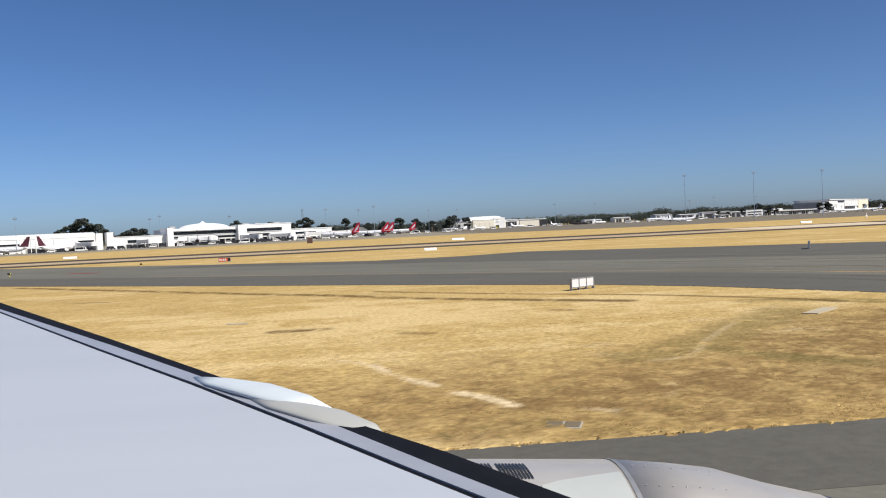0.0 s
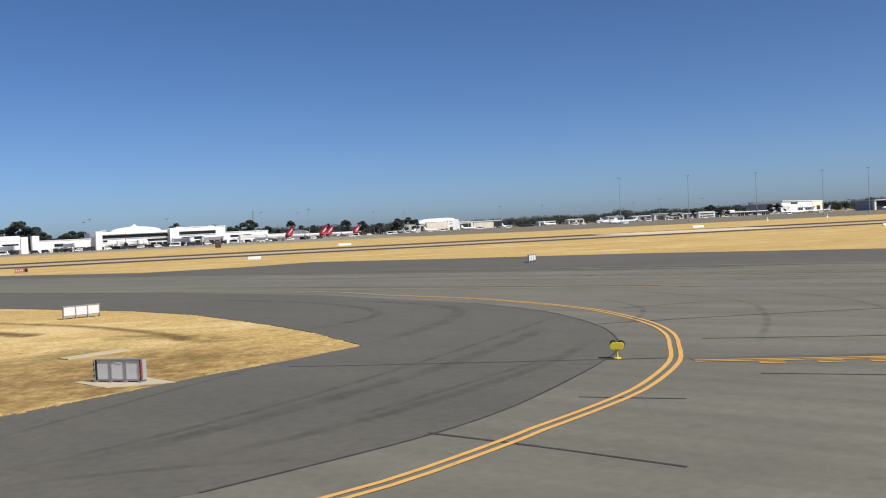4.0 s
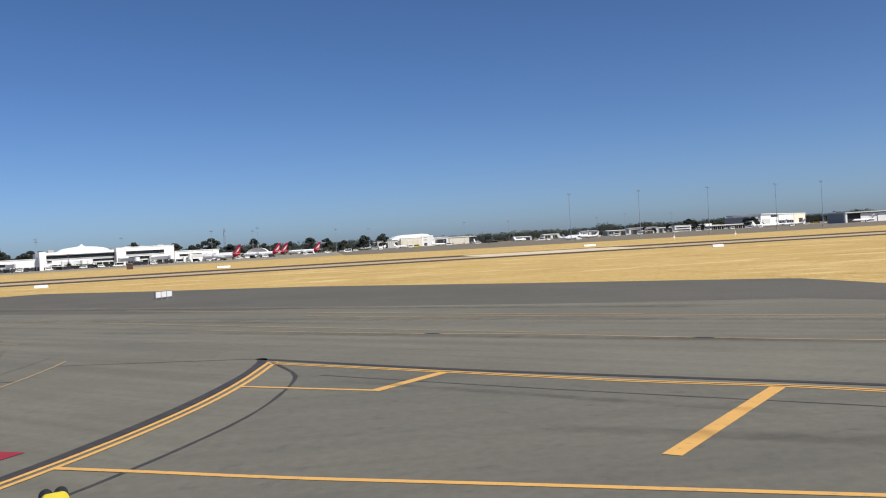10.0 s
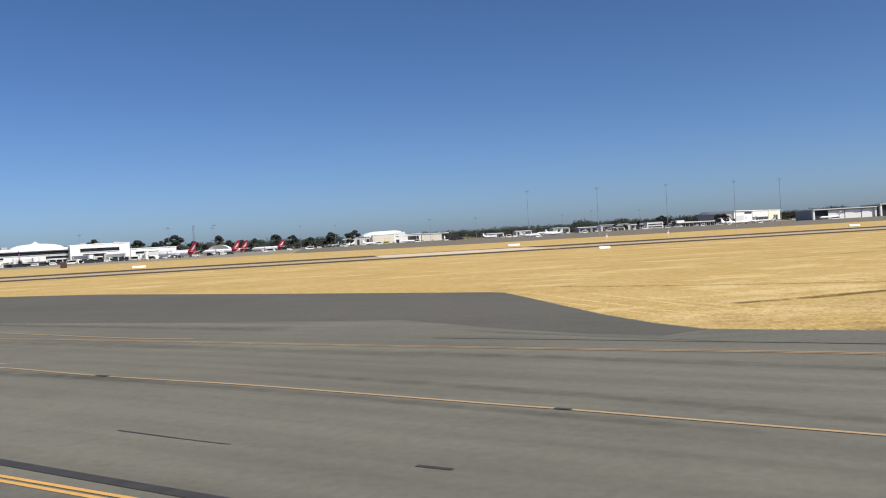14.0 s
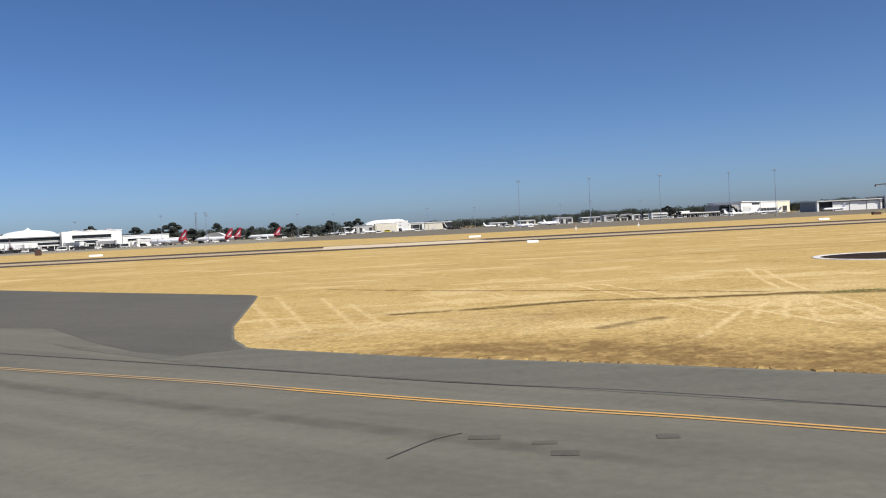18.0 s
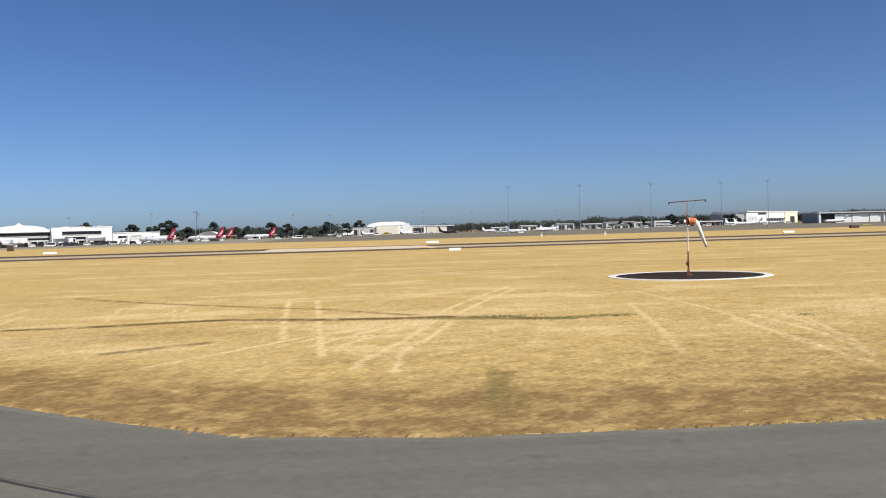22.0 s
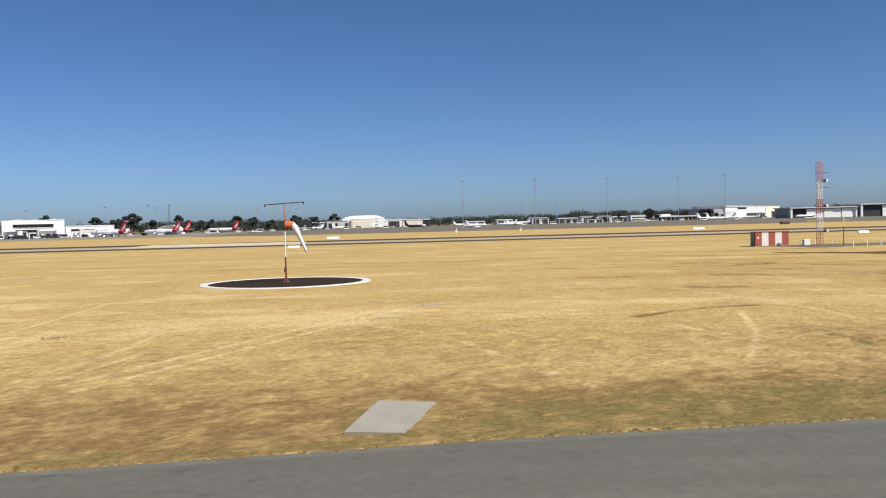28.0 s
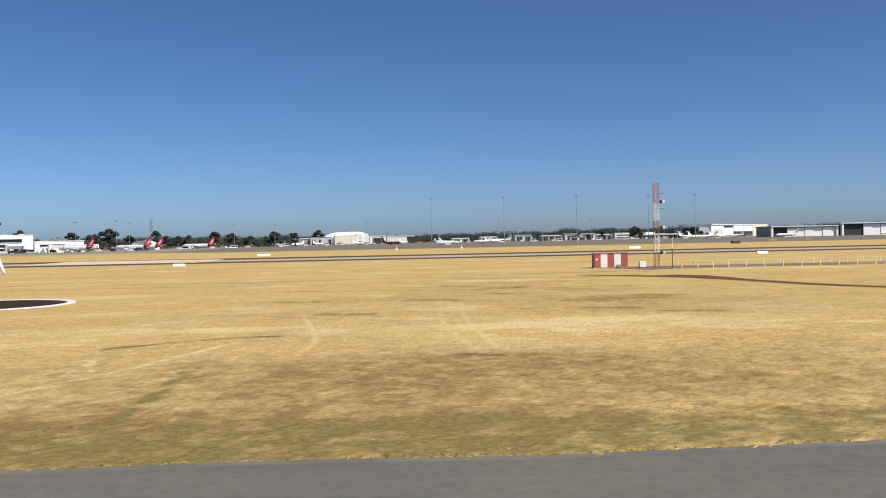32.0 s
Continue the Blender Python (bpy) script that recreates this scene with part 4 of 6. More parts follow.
part("band", tube([((0.05, 0, 5.12), 0.35, None, (1, 0.05, 0)), ((0.35, 0.01, 5.14), 0.35, None, (1, 0.05, 0)), ((0.66, 0.03, 5.10), 0.33, None, (1, 0.05, -0.3))], 18, False), ORANGE, ws, "orange fabric mouth")
part("hoop", tube([((0.02, 0, 5.12), 0.37, None, (1, 0.05, 0)), ((0.06, 0, 5.12), 0.37, None, (1, 0.05, 0))], 18, False), STEEL, ws)
part("sock", tube([((0.66, 0.03, 5.10), 0.32, 0.32, (1, 0.05, -0.4)), ((0.95, 0.05, 4.78), 0.30, 0.27, (0.75, 0, -1)), ((1.20, 0.07, 4.22), 0.25, 0.20, (0.5, 0, -1)), ((1.46, 0.09, 3.62), 0.21, 0.16, (0.45, 0, -1)), ((1.71, 0.1, 3.02), 0.17, 0.12, (0.42, 0, -1)), ((1.86, 0.1, 2.64), 0.13, 0.09, (0.4, 0, -1))], 16, True), SOCK, ws, "limp white fabric tail", True)

# ---- navigation hut, mast and fenced track ----
ang = arrow((250.4, 132.4), (255.6, 131.6))
hut = thing("equipment_hut", "red and white striped equipment hut in dry grass", "hut", Matrix.Translation((250.4, 132.3, 0)) @ Matrix.Rotation(ang, 4, "Z"))
L = 5.25
part("plinth", boxes((-0.05, L + 0.05, -0.05, 2.45, 0.0, 0.12)), GREY_CONC, hut)
part("body", boxes((0.03, L - 0.03, 0.03, 2.4, 0.12, 2.25)), HUT_WHITE, hut)
n = 5
for i in range(n):
    x0 = 0.02 + i * (L - 0.04) / n
    p = part("stripe_panel", boxes((x0, x0 + (L - 0.04) / n - 0.015, 0.0, 0.035, 0.12, 2.28)), HUT_RED if i % 2 == 0 else HUT_WHITE, hut)
# End stripes in brown and grey: the unlit side's shade is in their colour.
for i in range(4):
    part("shade_toned_end_panel", boxes((-0.01, 0.035, 0.04 + i * 0.6, 0.62 + i * 0.6, 0.12, 2.26)), HUT_DARK if i % 2 == 0 else GREY_WALL, hut)
part("roof", boxes((-0.08, L + 0.08, -0.08, 2.5, 2.28, 2.36), bevel=0.02), HUT_RED, hut)
part("door", boxes((0.12, 0.92, -0.03, 0.0, 0.2, 2.1)), HUT_RED, hut)
part("notice", boxes((0.3, 0.62, -0.045, -0.03, 1.25, 1.5)), HUT_WHITE, hut)
part("air_unit", boxes((3.55, 4.15, -0.4, -0.02, 0.12, 0.55), bevel=0.03), GREY_WALL, hut)
tower = thing("lattice_mast", "red and white lattice mast with aerials", "mast", pose(259.3, 128.9, 0))
H = 12.9
sec = [(0, 2.3, HUT_RED), (2.3, 4.9, SOCK), (4.9, 7.2, HUT_RED), (7.2, 9.9, SOCK), (9.9, H, HUT_RED)]
for z0, z1, m in sec:
    p = part("section", boxes((-0.01, 0.01, -0.01, 0.01, z0, z0 + 0.02)), m, tower)
    for sx, sy in ((-1, -1), (1, -1), (1, 1), (-1, 1)):
        part("leg", rod((sx * 0.34, sy * 0.34, z0), (sx * 0.34, sy * 0.34, z1), 0.04, seg=6), m, p)
    br = bmesh.new()
    n = 4
    for k in range(n):
        a, b = z0 + (z1 - z0) * k / n, z0 + (z1 - z0) * (k + 1) / n
        for (x, y), (u, w) in (((-1, -1), (1, -1)), ((1, -1), (1, 1)), ((1, 1), (-1, 1)), ((-1, 1), (-1, -1))):
            rod((x * 0.34, y * 0.34, a), (u * 0.34, w * 0.34, b), 0.018, seg=4, bm=br)
            rod((x * 0.34, y * 0.34, b), (u * 0.34, w * 0.34, b), 0.018, seg=4, bm=br)
    part("bracing", br, m, p)
for z in (10.1, 6.2, 2.35):
    a = part("aerial", boxes((0.5, 0.85, -0.5, 0.1, z - 0.25, z + 0.2), bevel=0.03), BLACK, tower, "dark box aerial")
    part("cover", boxes((0.86, 1.25, -0.42, 0.05, z - 0.22, z + 0.2), bevel=0.03), PALE_BOARD, a)
    part("arm", boxes((-0.45, 0.5, -0.5, -0.44, z - 0.05, z + 0.05)), STEEL, a)
for z in (11.3, 9.0, 5.5):
    part("dipole", rod((0.2, -0.6, z), (1.1, -0.8, z), 0.03), BLACK, tower)
cabn = thing("white_cabinet", "white equipment cabinet at the mast foot", "cabinet", pose(256.9, 128.6, 0))
part("body", boxes((-0.5, 0.5, -0.3, 0.3, 0.15, 1.05), bevel=0.03), WHITE, cabn)
part("leg", boxes((-0.4, -0.3, -0.1, 0.1, 0, 0.15)), STEEL, cabn)
part("leg", boxes((0.3, 0.4, -0.1, 0.1, 0, 0.15)), STEEL, cabn)
tm = thing("thin_mast", "slender white and brown mast", "mast", pose(259.2, 122.1, 0))
part("foot", boxes((-0.2, 0.2, -0.2, 0.2, 0, 0.12)), GREY_CONC, tm)
part("lower_pole", rod((0, 0, 0.1), (0, 0, 3.0), 0.07, 0.055), HUT_DARK, tm)
part("upper_pole", rod((0, 0, 3.0), (0, 0, 4.6), 0.045, 0.04), WHITE, tm)
part("collar", rod((0, 0, 2.95), (0, 0, 3.1), 0.1), SIGNAL, tm)
setting(link("service_track", sheet([(256, 121.4), (262, 123.4), (275, 124.8), (420, 112), (420, 118), (300, 133), (268, 135), (258, 136), (250, 135)], 0.045, 0.05), DIRT), "brown earth service track between white posts", "track")
fp = thing("fence_post", "short white wooden post beside the service track", "post", pose(260.4, 121.6, 0), "white posts of the service track")
part("shaft", boxes((-0.05, 0.05, -0.05, 0.05, 0, 0.78), bevel=0.012), WHITE, fp)
part("cap", boxes((-0.065, 0.065, -0.065, 0.065, 0.78, 0.82)), HUT_WHITE, fp)
for i in range(1, 28):
    x = 260.4 + i * 2.8
    copy_thing(fp, pose(x, 121.6 + min(x - 260.4, 9) * 0.36 - max(0, x - 269.4) * 0.085, 0, random.uniform(-3, 3), random.uniform(-5, 5), 0))
for i in range(23):
    copy_thing(fp, pose(262.5 + i * 2.8, 136.0 - i * 0.16, 0, random.uniform(-3, 3), random.uniform(-5, 5), 0))

# ---- terminal ----
TA, TB = (-146.5, 737.0), (-50.4, 781.0)
TDIR = arrow(TA, TB)


def along(origin, ang, z=0):
    return Matrix.Translation((*origin, z)) @ Matrix.Rotation(ang, 4, "Z")


def building(name, label, m, w, d, h, wall, roof=ROOF, eave=0.4, category="building"):
    b = thing(name, label, category, m)
    part("wall", boxes((0, w, 0, d, 0, h)), wall, b)
    part("roof", boxes((-eave, w + eave, -eave, d + eave, h, h + 0.45)), roof, b)
    return b


def window_band(b, x0, x1, z0, z1, panes, y=-0.06, m=None, name="window"):
    s = (x1 - x0) / panes
    for i in range(panes):
        wdw = part(name, boxes((x0 + i * s + 0.02, x0 + (i + 1) * s - 0.02, y, y + 0.05, z0, z1)), m or GLASS, b)
    part("sill", boxes((x0 - 0.2, x1 + 0.2, y - 0.35, y + 0.06, z0 - 0.3, z0)), WHITE, b)
    part("hood", boxes((x0 - 0.2, x1 + 0.2, y - 0.3, y + 0.06, z1, z1 + 0.3)), WHITE, b)


tmn = thing("terminal", "white terminal with dark window bands and a domed roof", "terminal", along(TA, TDIR))
part("wall", boxes((3, 60, 0, 60, 0, 14.0)), WHITE, tmn)
part("wall", boxes((64.5, 105.5, -2, 56, 0, 15.0)), WHITE, tmn)
part("stair_tower", boxes((57.5, 64.6, -5.5, 4, 0, 15.2), bevel=0.1), WHITE, tmn)
part("end_wall", boxes((-0.5, 4.5, -4, 20, 0, 14.8), bevel=0.1), WHITE, tmn)
window_band(tmn, 5, 57, 8.7, 11.4, 13, -0.3)
window_band(tmn, 66, 97, 9.2, 12.0, 8, -2.3)
window_band(tmn, 68, 86.4, 5.0, 7.4, 6, -2.3)
window_band(tmn, 40, 56.5, 5.2, 7.2, 5, -0.3)
window_band(tmn, 5.5, 9, 6.0, 7.6, 1, -0.3)
# Bays are flat dark panels on the wall, painted in place of shade.
for x0, x1, z1 in ((42, 56, 4.2), (26, 40, 3.6), (8, 24, 4.0), (78, 86.5, 4.2), (66, 76, 5.6), (90, 103, 3.6)):
    y1 = -0.02 if x0 < 60 else -2.02
    b = part("bay", boxes((x0, x1, y1 - 0.1, y1, 0.0, z1)), DARK, tmn, "ground-floor bay shade as a flat dark panel")
    part("lintel", boxes((x0 - 0.3, x1 + 0.3, y1 - 1.6, y1, z1, z1 + 0.4)), WHITE, b)
    for q in range(int((x1 - x0) // 5) + 1):
        part("column", boxes((x0 + q * 5, x0 + q * 5 + 0.5, y1 - 1.5, y1 - 1.0, 0, z1)), WHITE, b)
for x in (10, 22, 34, 46, 70, 82, 94):
    part("facade_joint", boxes((x, x + 0.12, -0.34 if x < 60 else -2.34, -0.3 if x < 60 else -2.3, 12.2, 13.6)), GREY_WALL, tmn)
for x, y in ((70, 20), (84, 30), (96, 14), (12, 40)):
    part("roof_plant", boxes((x, x + 5, y, y + 4, 15.0 if x > 60 else 14.0, 16.6), bevel=0.1), GREY_WALL, tmn)
part("parapet", boxes((64.2, 105.8, -2.3, 56.3, 15.0, 15.5)), ROOF, tmn)
part("canopy", boxes((4, 58, -1.8, 0, 12.0, 12.4)), WHITE, tmn)
dome = bmesh.new()
rows = []
for j in range(7):
    a = j / 6 * math.pi / 2
    rows.append([dome.verts.new((37 + 21 * math.cos(a) * math.cos(k * math.tau / 28), 24 + 19 * math.cos(a) * math.sin(k * math.tau / 28), 13.9 + 4.2 * math.sin(a))) for k in range(28)])
for j in range(6):
    for k in range(28):
        f = (rows[j][k], rows[j][(k + 1) % 28], rows[j + 1][(k + 1) % 28], rows[j + 1][k])
        dome.faces.new(f)
part("dome_roof", dome, ROOF, tmn, "shallow pale domed roof", True)
part("roof_lantern", tube([((36, 24, 17.8), 5.0, None, (0, 0, 1)), ((36, 24, 18.5), 2.2, None, (0, 0, 1)), ((36, 24, 20.0), 0.2, None, (0, 0, 1))], 12), ROOF, tmn)
wing_r = thing("terminal_annex", "low white terminal annex with dark windows", "terminal", along((-50.0, 784.0), arrow((-50, 784), (-12, 806))))
part("wall", boxes((0, 40, 0, 24, 0, 9.6)), WHITE, wing_r)
part("roof", boxes((-0.4, 40.4, -0.6, 24.4, 9.6, 10.1)), WHITE, wing_r)
window_band(wing_r, 4, 24, 5.2, 7.2, 7, -0.1)
part("bridge_bay", boxes((6, 38, -5, 0, 0.0, 4.2)), WHITE, wing_r)
lb = thing("concourse", "long white terminal concourse with rounded eaves", "terminal", along((-300, 668.5), TDIR))
part("wall", boxes((0, 118, 0, 40, 0, 11.0)), WHITE, lb)
part("roof", tube([((-0.5, 20, 10.9), 20.6, 3.4, (1, 0, 0)), ((114.5, 20, 10.9), 20.6, 3.4, (1, 0, 0))], 24), WHITE, lb, "", True)
part("end_tower", boxes((114, 119, -1, 18, 0, 13.0)), WHITE, lb)
part("stack", boxes((122, 127, -1, 8, 0, 13.4)), WHITE, lb)
# Flat dark panel stands for the shade of the open bay.
part("bay", boxes((64, 113, -0.3, -0.02, 0, 3.6)), DARK, lb, "ground-floor bay shade as a flat dark panel")
window_band(lb, 4, 60, 5.8, 7.4, 14, -0.08)
window_band(lb, 101, 112.5, 5.9, 8.0, 2, -0.08)
for i in range(9):
    part("rib", boxes((58 + i * 3.2, 58.5 + i * 3.2, -0.5, 0, 0, 10.4)), WHITE, lb)
md = building("gate_link", "white gate building joining two terminal halves", along((-186, 722), TDIR), 44, 18, 9.2, WHITE, WHITE)
window_band(md, 12, 20, 4.2, 6.6, 2, -0.08)
# Shade under the gate building as one dark panel.
part("dark_bay", boxes((10, 42, -0.3, -0.02, 0, 3.1)), DARK, md)
for i in range(7):
    part("pier", boxes((10 + i * 5, 10.6 + i * 5, -1.0, -0.32, 0, 3.1)), WHITE, md)


def jet_bridge(m, length):
    j = thing("jet_bridge", "white passenger boarding bridge on columns", "jet bridge", m, "boarding bridges")
    part("tunnel", boxes((0, length, -1.5, 1.5, 3.6, 6.4), bevel=0.15), WHITE, j)
    part("cab", tube([((length + 1, 0, 3.4), 2.2, None, (0, 0, 1)), ((length + 1, 0, 6.6), 2.2, None, (0, 0, 1))], 12), WHITE, j)
    part("rotunda", tube([((-1, 0, 0), 1.9, None, (0, 0, 1)), ((-1, 0, 6.8), 1.9, None, (0, 0, 1))], 12), WHITE, j)
    for y in (-1.2, 1.2):
        part("column", boxes((length * 0.7 - 0.3, length * 0.7 + 0.3, y - 0.3, y + 0.3, 0.5, 3.6)), STEEL, j)
        part("wheel", rod((length * 0.7, y - 0.35, 0.5), (length * 0.7, y + 0.35, 0.5), 0.5), TYRE, j)
    part("stair", boxes((length - 1, length + 1, 2.2, 3.4, 0, 3.4)), STEEL, j)
    return j


jb = jet_bridge(along((-88, 756), TDIR - 1.2), 20)
for o, a, in (((-112, 745), TDIR - 1.9), ((-66, 768), TDIR - 1.0), ((-165, 722), TDIR - 1.4), ((-36, 782), TDIR - 0.5), ((-22, 788), TDIR - 0.4), ((-206, 703), TDIR - 1.2), ((-128, 738), TDIR - 0.7)):
    copy_thing(jb, along(o, a))

# ---- aircraft on the ground ----
def airliner(name, label, m, length=38.0, span=35.0, r=1.9, fin=7.2, paint=None, tail=None, logo=True, group="", engines="wing", ttail=False):
    paint, tail = paint or PLANE_WHITE, tail or PLANE_RED
    a = thing(name, label, "aircraft", m, group)
    k = r / 1.9
    zc = 1.5 * k + r
    s = [(-0.5, 0.05, -0.3), (-0.485, 0.3, -0.22), (-0.45, 0.62, -0.12), (-0.40, 0.9, -0.03), (-0.34, 1.0, 0), (0.2, 1.0, 0), (0.32, 0.86, 0.12), (0.42, 0.5, 0.42), (0.5, 0.12, 0.72)]
    body = part("fuselage", tube([((q * length, 0, zc + dz * r), f * r, None, (1, 0, 0)) for q, f, dz in s], 16), paint, a, "", True)
    part("cockpit_window", tube([((-0.462 * length, 0, zc + 0.26 * r), 0.5 * r, 0.24 * r, (1, 0, 0.3)), ((-0.452 * length, 0, zc + 0.30 * r), 0.56 * r, 0.3 * r, (1, 0, 0.3))], 12), GLASS, body)
    n = 22
    for sd in (-1, 1):
        strip = bmesh.new()
        for i in range(n):
            x = (-0.36 + 0.62 * i / n) * length
            for vv in ((x, x + 0.28 * length / 38),):
                q = [strip.verts.new((xx, sd * r * 0.985, zz)) for xx, zz in ((vv[0], zc + 0.25 * k), (vv[1], zc + 0.25 * k), (vv[1], zc + 0.62 * k), (vv[0], zc + 0.62 * k))]
                strip.faces.new(q)
        part("cabin_windows", strip, GLASS, body)

    def blade(name, root, tip, c0, c1, th, mat, par=a, lab=""):
        """A tapered lifting surface: root and tip leading-edge points, chords along +x."""
        b = bmesh.new()
        ax = (Vector(tip) - Vector(root)).normalized()
        up = Vector((1, 0, 0)).cross(ax).normalized()
        rings = []
        for p, c, t in ((Vector(root), c0, th), (Vector(tip), c1, th * 0.5)):
            rings.append([b.verts.new(p + Vector((c * u, 0, 0)) + up * (t * v)) for u, v in ((0, 0), (0.25, 0.5), (0.7, 0.3), (1, 0), (0.7, -0.3), (0.25, -0.5))])
        for i in range(6):
            b.faces.new((rings[0][i], rings[0][(i + 1) % 6], rings[1][(i + 1) % 6], rings[1][i]))
        b.faces.new(rings[0][::-1])
        b.faces.new(rings[1])
        return part(name, b, mat, par, lab)

    zw = zc - 0.55 * r
    for sd in (-1, 1):
        w = blade("wing", (-0.08 * length, sd * r * 0.6, zw), (0.10 * length, sd * span / 2, zw + 0.06 * span / 2), 0.19 * length, 0.045 * length, 0.6 * k, paint)
        if logo:
            blade("winglet", (0.105 * length, sd * span / 2, zw + 0.03 * span), (0.135 * length, sd * (span / 2 + 0.4), zw + 0.03 * span + 2.3 * k), 0.04 * length, 0.02 * length, 0.15 * k, tail if sd > 0 else paint, w)
        zt = zc + 0.55 * r + (fin if ttail else 0)
        blade("tailplane", (0.40 * length if not ttail else 0.46 * length, sd * 0.3, zt), (0.475 * length, sd * span * 0.2, zt + 0.4), 0.10 * length, 0.045 * length, 0.3 * k, paint)
        if engines == "wing":
            ex, ey, ez = -0.07 * length, sd * span * 0.16, zw - 1.0 * k
            e = part("engine", tube([((ex - 2.1 * k, ey, ez), 0.85 * k, None, (1, 0, 0)), ((ex - 1.9 * k, ey, ez), 1.0 * k, None, (1, 0, 0)), ((ex, ey, ez), 1.02 * k, None, (1, 0, 0)), ((ex + 1.9 * k, ey, ez), 0.6 * k, None, (1, 0, 0))], 14), paint, a, "", True)
            part("inlet", rod((ex - 2.12 * k, ey, ez), (ex - 2.0 * k, ey, ez), 0.72 * k, seg=14), DARK, e)
            part("pylon", boxes((ex - 0.5 * k, ex + 3.2 * k, ey - 0.15, ey + 0.15, ez + 0.7 * k, zw + 0.2)), paint, e)
        elif engines == "tail":
            part("engine", tube([((0.25 * length, sd * r * 1.55, zc + 0.4 * r), 0.42 * r, None, (1, 0, 0)), ((0.28 * length, sd * r * 1.55, zc + 0.4 * r), 0.5 * r, None, (1, 0, 0)), ((0.38 * length, sd * r * 1.55, zc + 0.4 * r), 0.34 * r, None, (1, 0, 0))], 12), paint, a, "", True)
        else:
            part("engine", tube([((-0.14 * length, sd * span * 0.15, zw + 0.5), 0.3 * r, None, (1, 0, 0)), ((-0.06 * length, sd * span * 0.15, zw + 0.5), 0.42 * r, None, (1, 0, 0)), ((0.10 * length, sd * span * 0.15, zw + 0.4), 0.2 * r, None, (1, 0, 0))], 10), paint, a, "", True)
        part("main_gear", rod((0.03 * length, sd * 1.5 * r, 0.5 * k), (0.03 * length, sd * 1.4 * r, zw), 0.14 * k), STEEL, a)
        part("wheel", rod((0.03 * length, sd * 1.5 * r - 0.3 * k, 0.55 * k), (0.03 * length, sd * 1.5 * r + 0.3 * k, 0.55 * k), 0.55 * k, seg=12), TYRE, a)
    part("nose_gear", rod((-0.41 * length, 0, 0.35 * k), (-0.41 * length, 0, zc - 0.8 * r), 0.1 * k), STEEL, a)
    part("wheel", rod((-0.41 * length, -0.2 * k, 0.35 * k), (-0.41 * length, 0.2 * k, 0.35 * k), 0.35 * k, seg=12), TYRE, a)
    # fin: a thin swept slab
    b = bmesh.new()
    f = fin
    out = [(0.27 * length, zc + 0.8 * r), (0.345 * length, zc + 0.95 * r + 0.2 * f), (0.472 * length, zc + 0.95 * r + f), (0.535 * length, zc + 0.95 * r + f), (0.485 * length, zc + 0.5 * r)]
    lo = [b.verts.new((x, -0.14, z)) for x, z in out]
    hi = [b.verts.new((x, 0.14, z)) for x, z in out]
    b.faces.new(lo)
    b.faces.new(hi[::-1])
    for i in range(5):
        b.faces.new((lo[i], hi[i], hi[(i + 1) % 5], lo[(i + 1) % 5]))
    fn = part("fin", b, tail, a, "swept red tail fin" if tail is PLANE_RED else "")
    if logo:
        for sd in (-1, 1):
            b = bmesh.new()
            tri = [(0.375 * length, zc + 0.95 * r + 0.02 * f), (0.425 * length, zc + 0.95 * r + 0.34 * f), (0.500 * length, zc + 0.95 * r + 0.74 * f), (0.492 * length, zc + 0.95 * r + 0.46 * f), (0.462 * length, zc + 0.95 * r + 0.20 * f)]
            b.faces.new([b.verts.new((x, sd * 0.155, z)) for x, z in tri])
            part("emblem", b, PLANE_WHITE, fn, "plain white emblem shape")
        part("tail_cone", tube([((0.33 * length, 0, zc + 0.15 * r), 0.875 * r, None, (1, 0, 0.2)), ((0.42 * length, 0, zc + 0.42 * r), 0.515 * r, None, (1, 0, 0.2)), ((0.502 * length, 0, zc + 0.72 * r), 0.14 * r, None, (1, 0, 0.2))], 14), tail, a, "red tail cone", True)
    return a


def heading(nx, ny):
    """The turn that points a nose (model -x) towards (nx, ny)."""
    return math.atan2(-ny, -nx)


def tail_at(x, y, nx, ny, length):
    d = Vector((nx, ny)).normalized()
    return Matrix.Translation((x + d.x * length * 0.5, y + d.y * length * 0.5, 0)) @ Matrix.Rotation(heading(nx, ny), 4, "Z")


PLANE_DARK = surface("dark_maroon_aircraft_paint", (0.10, 0.022, 0.035), (0.075, 0.02, 0.03), 0.5, 0.35, spec=0.5)
LBL = "white airliner with a red tail parked at the terminal"
a1 = airliner("airliner", LBL, tail_at(8.5, 745, -0.86, 0.5, 38), group="red-tailed airliners")
for x, y, nx, ny in ((36.5, 826, -0.92, 0.38), (42.2, 848, -0.9, 0.42), (72, 968, -0.93, 0.36)):
    copy_thing(a1, tail_at(x, y, nx, ny, 38))
airliner("maroon_airliner", "white airliner with a dark maroon tail and engines at the terminal", tail_at(-119, 716, -0.2, 0.98, 38), tail=PLANE_DARK, logo=True)
aw = airliner("white_airliner", "white airliner with a dark tail on the apron", along((-218, 692), heading(0.4, 0.9)), tail=PLANE_DARK, logo=False, group="white airliners")
for x, y, nx, ny in ((-250, 676, -0.9, 0.2),):
    copy_thing(aw, along((x, y), heading(nx, ny)))
rj = airliner("regional_jet", "white rear-engined regional jet on the apron", along((690, 1165), heading(0.9, 0.3)), length=30, span=26, r=1.55, fin=5.5, tail=PLANE_WHITE, logo=False, engines="tail", ttail=True, group="regional jets")
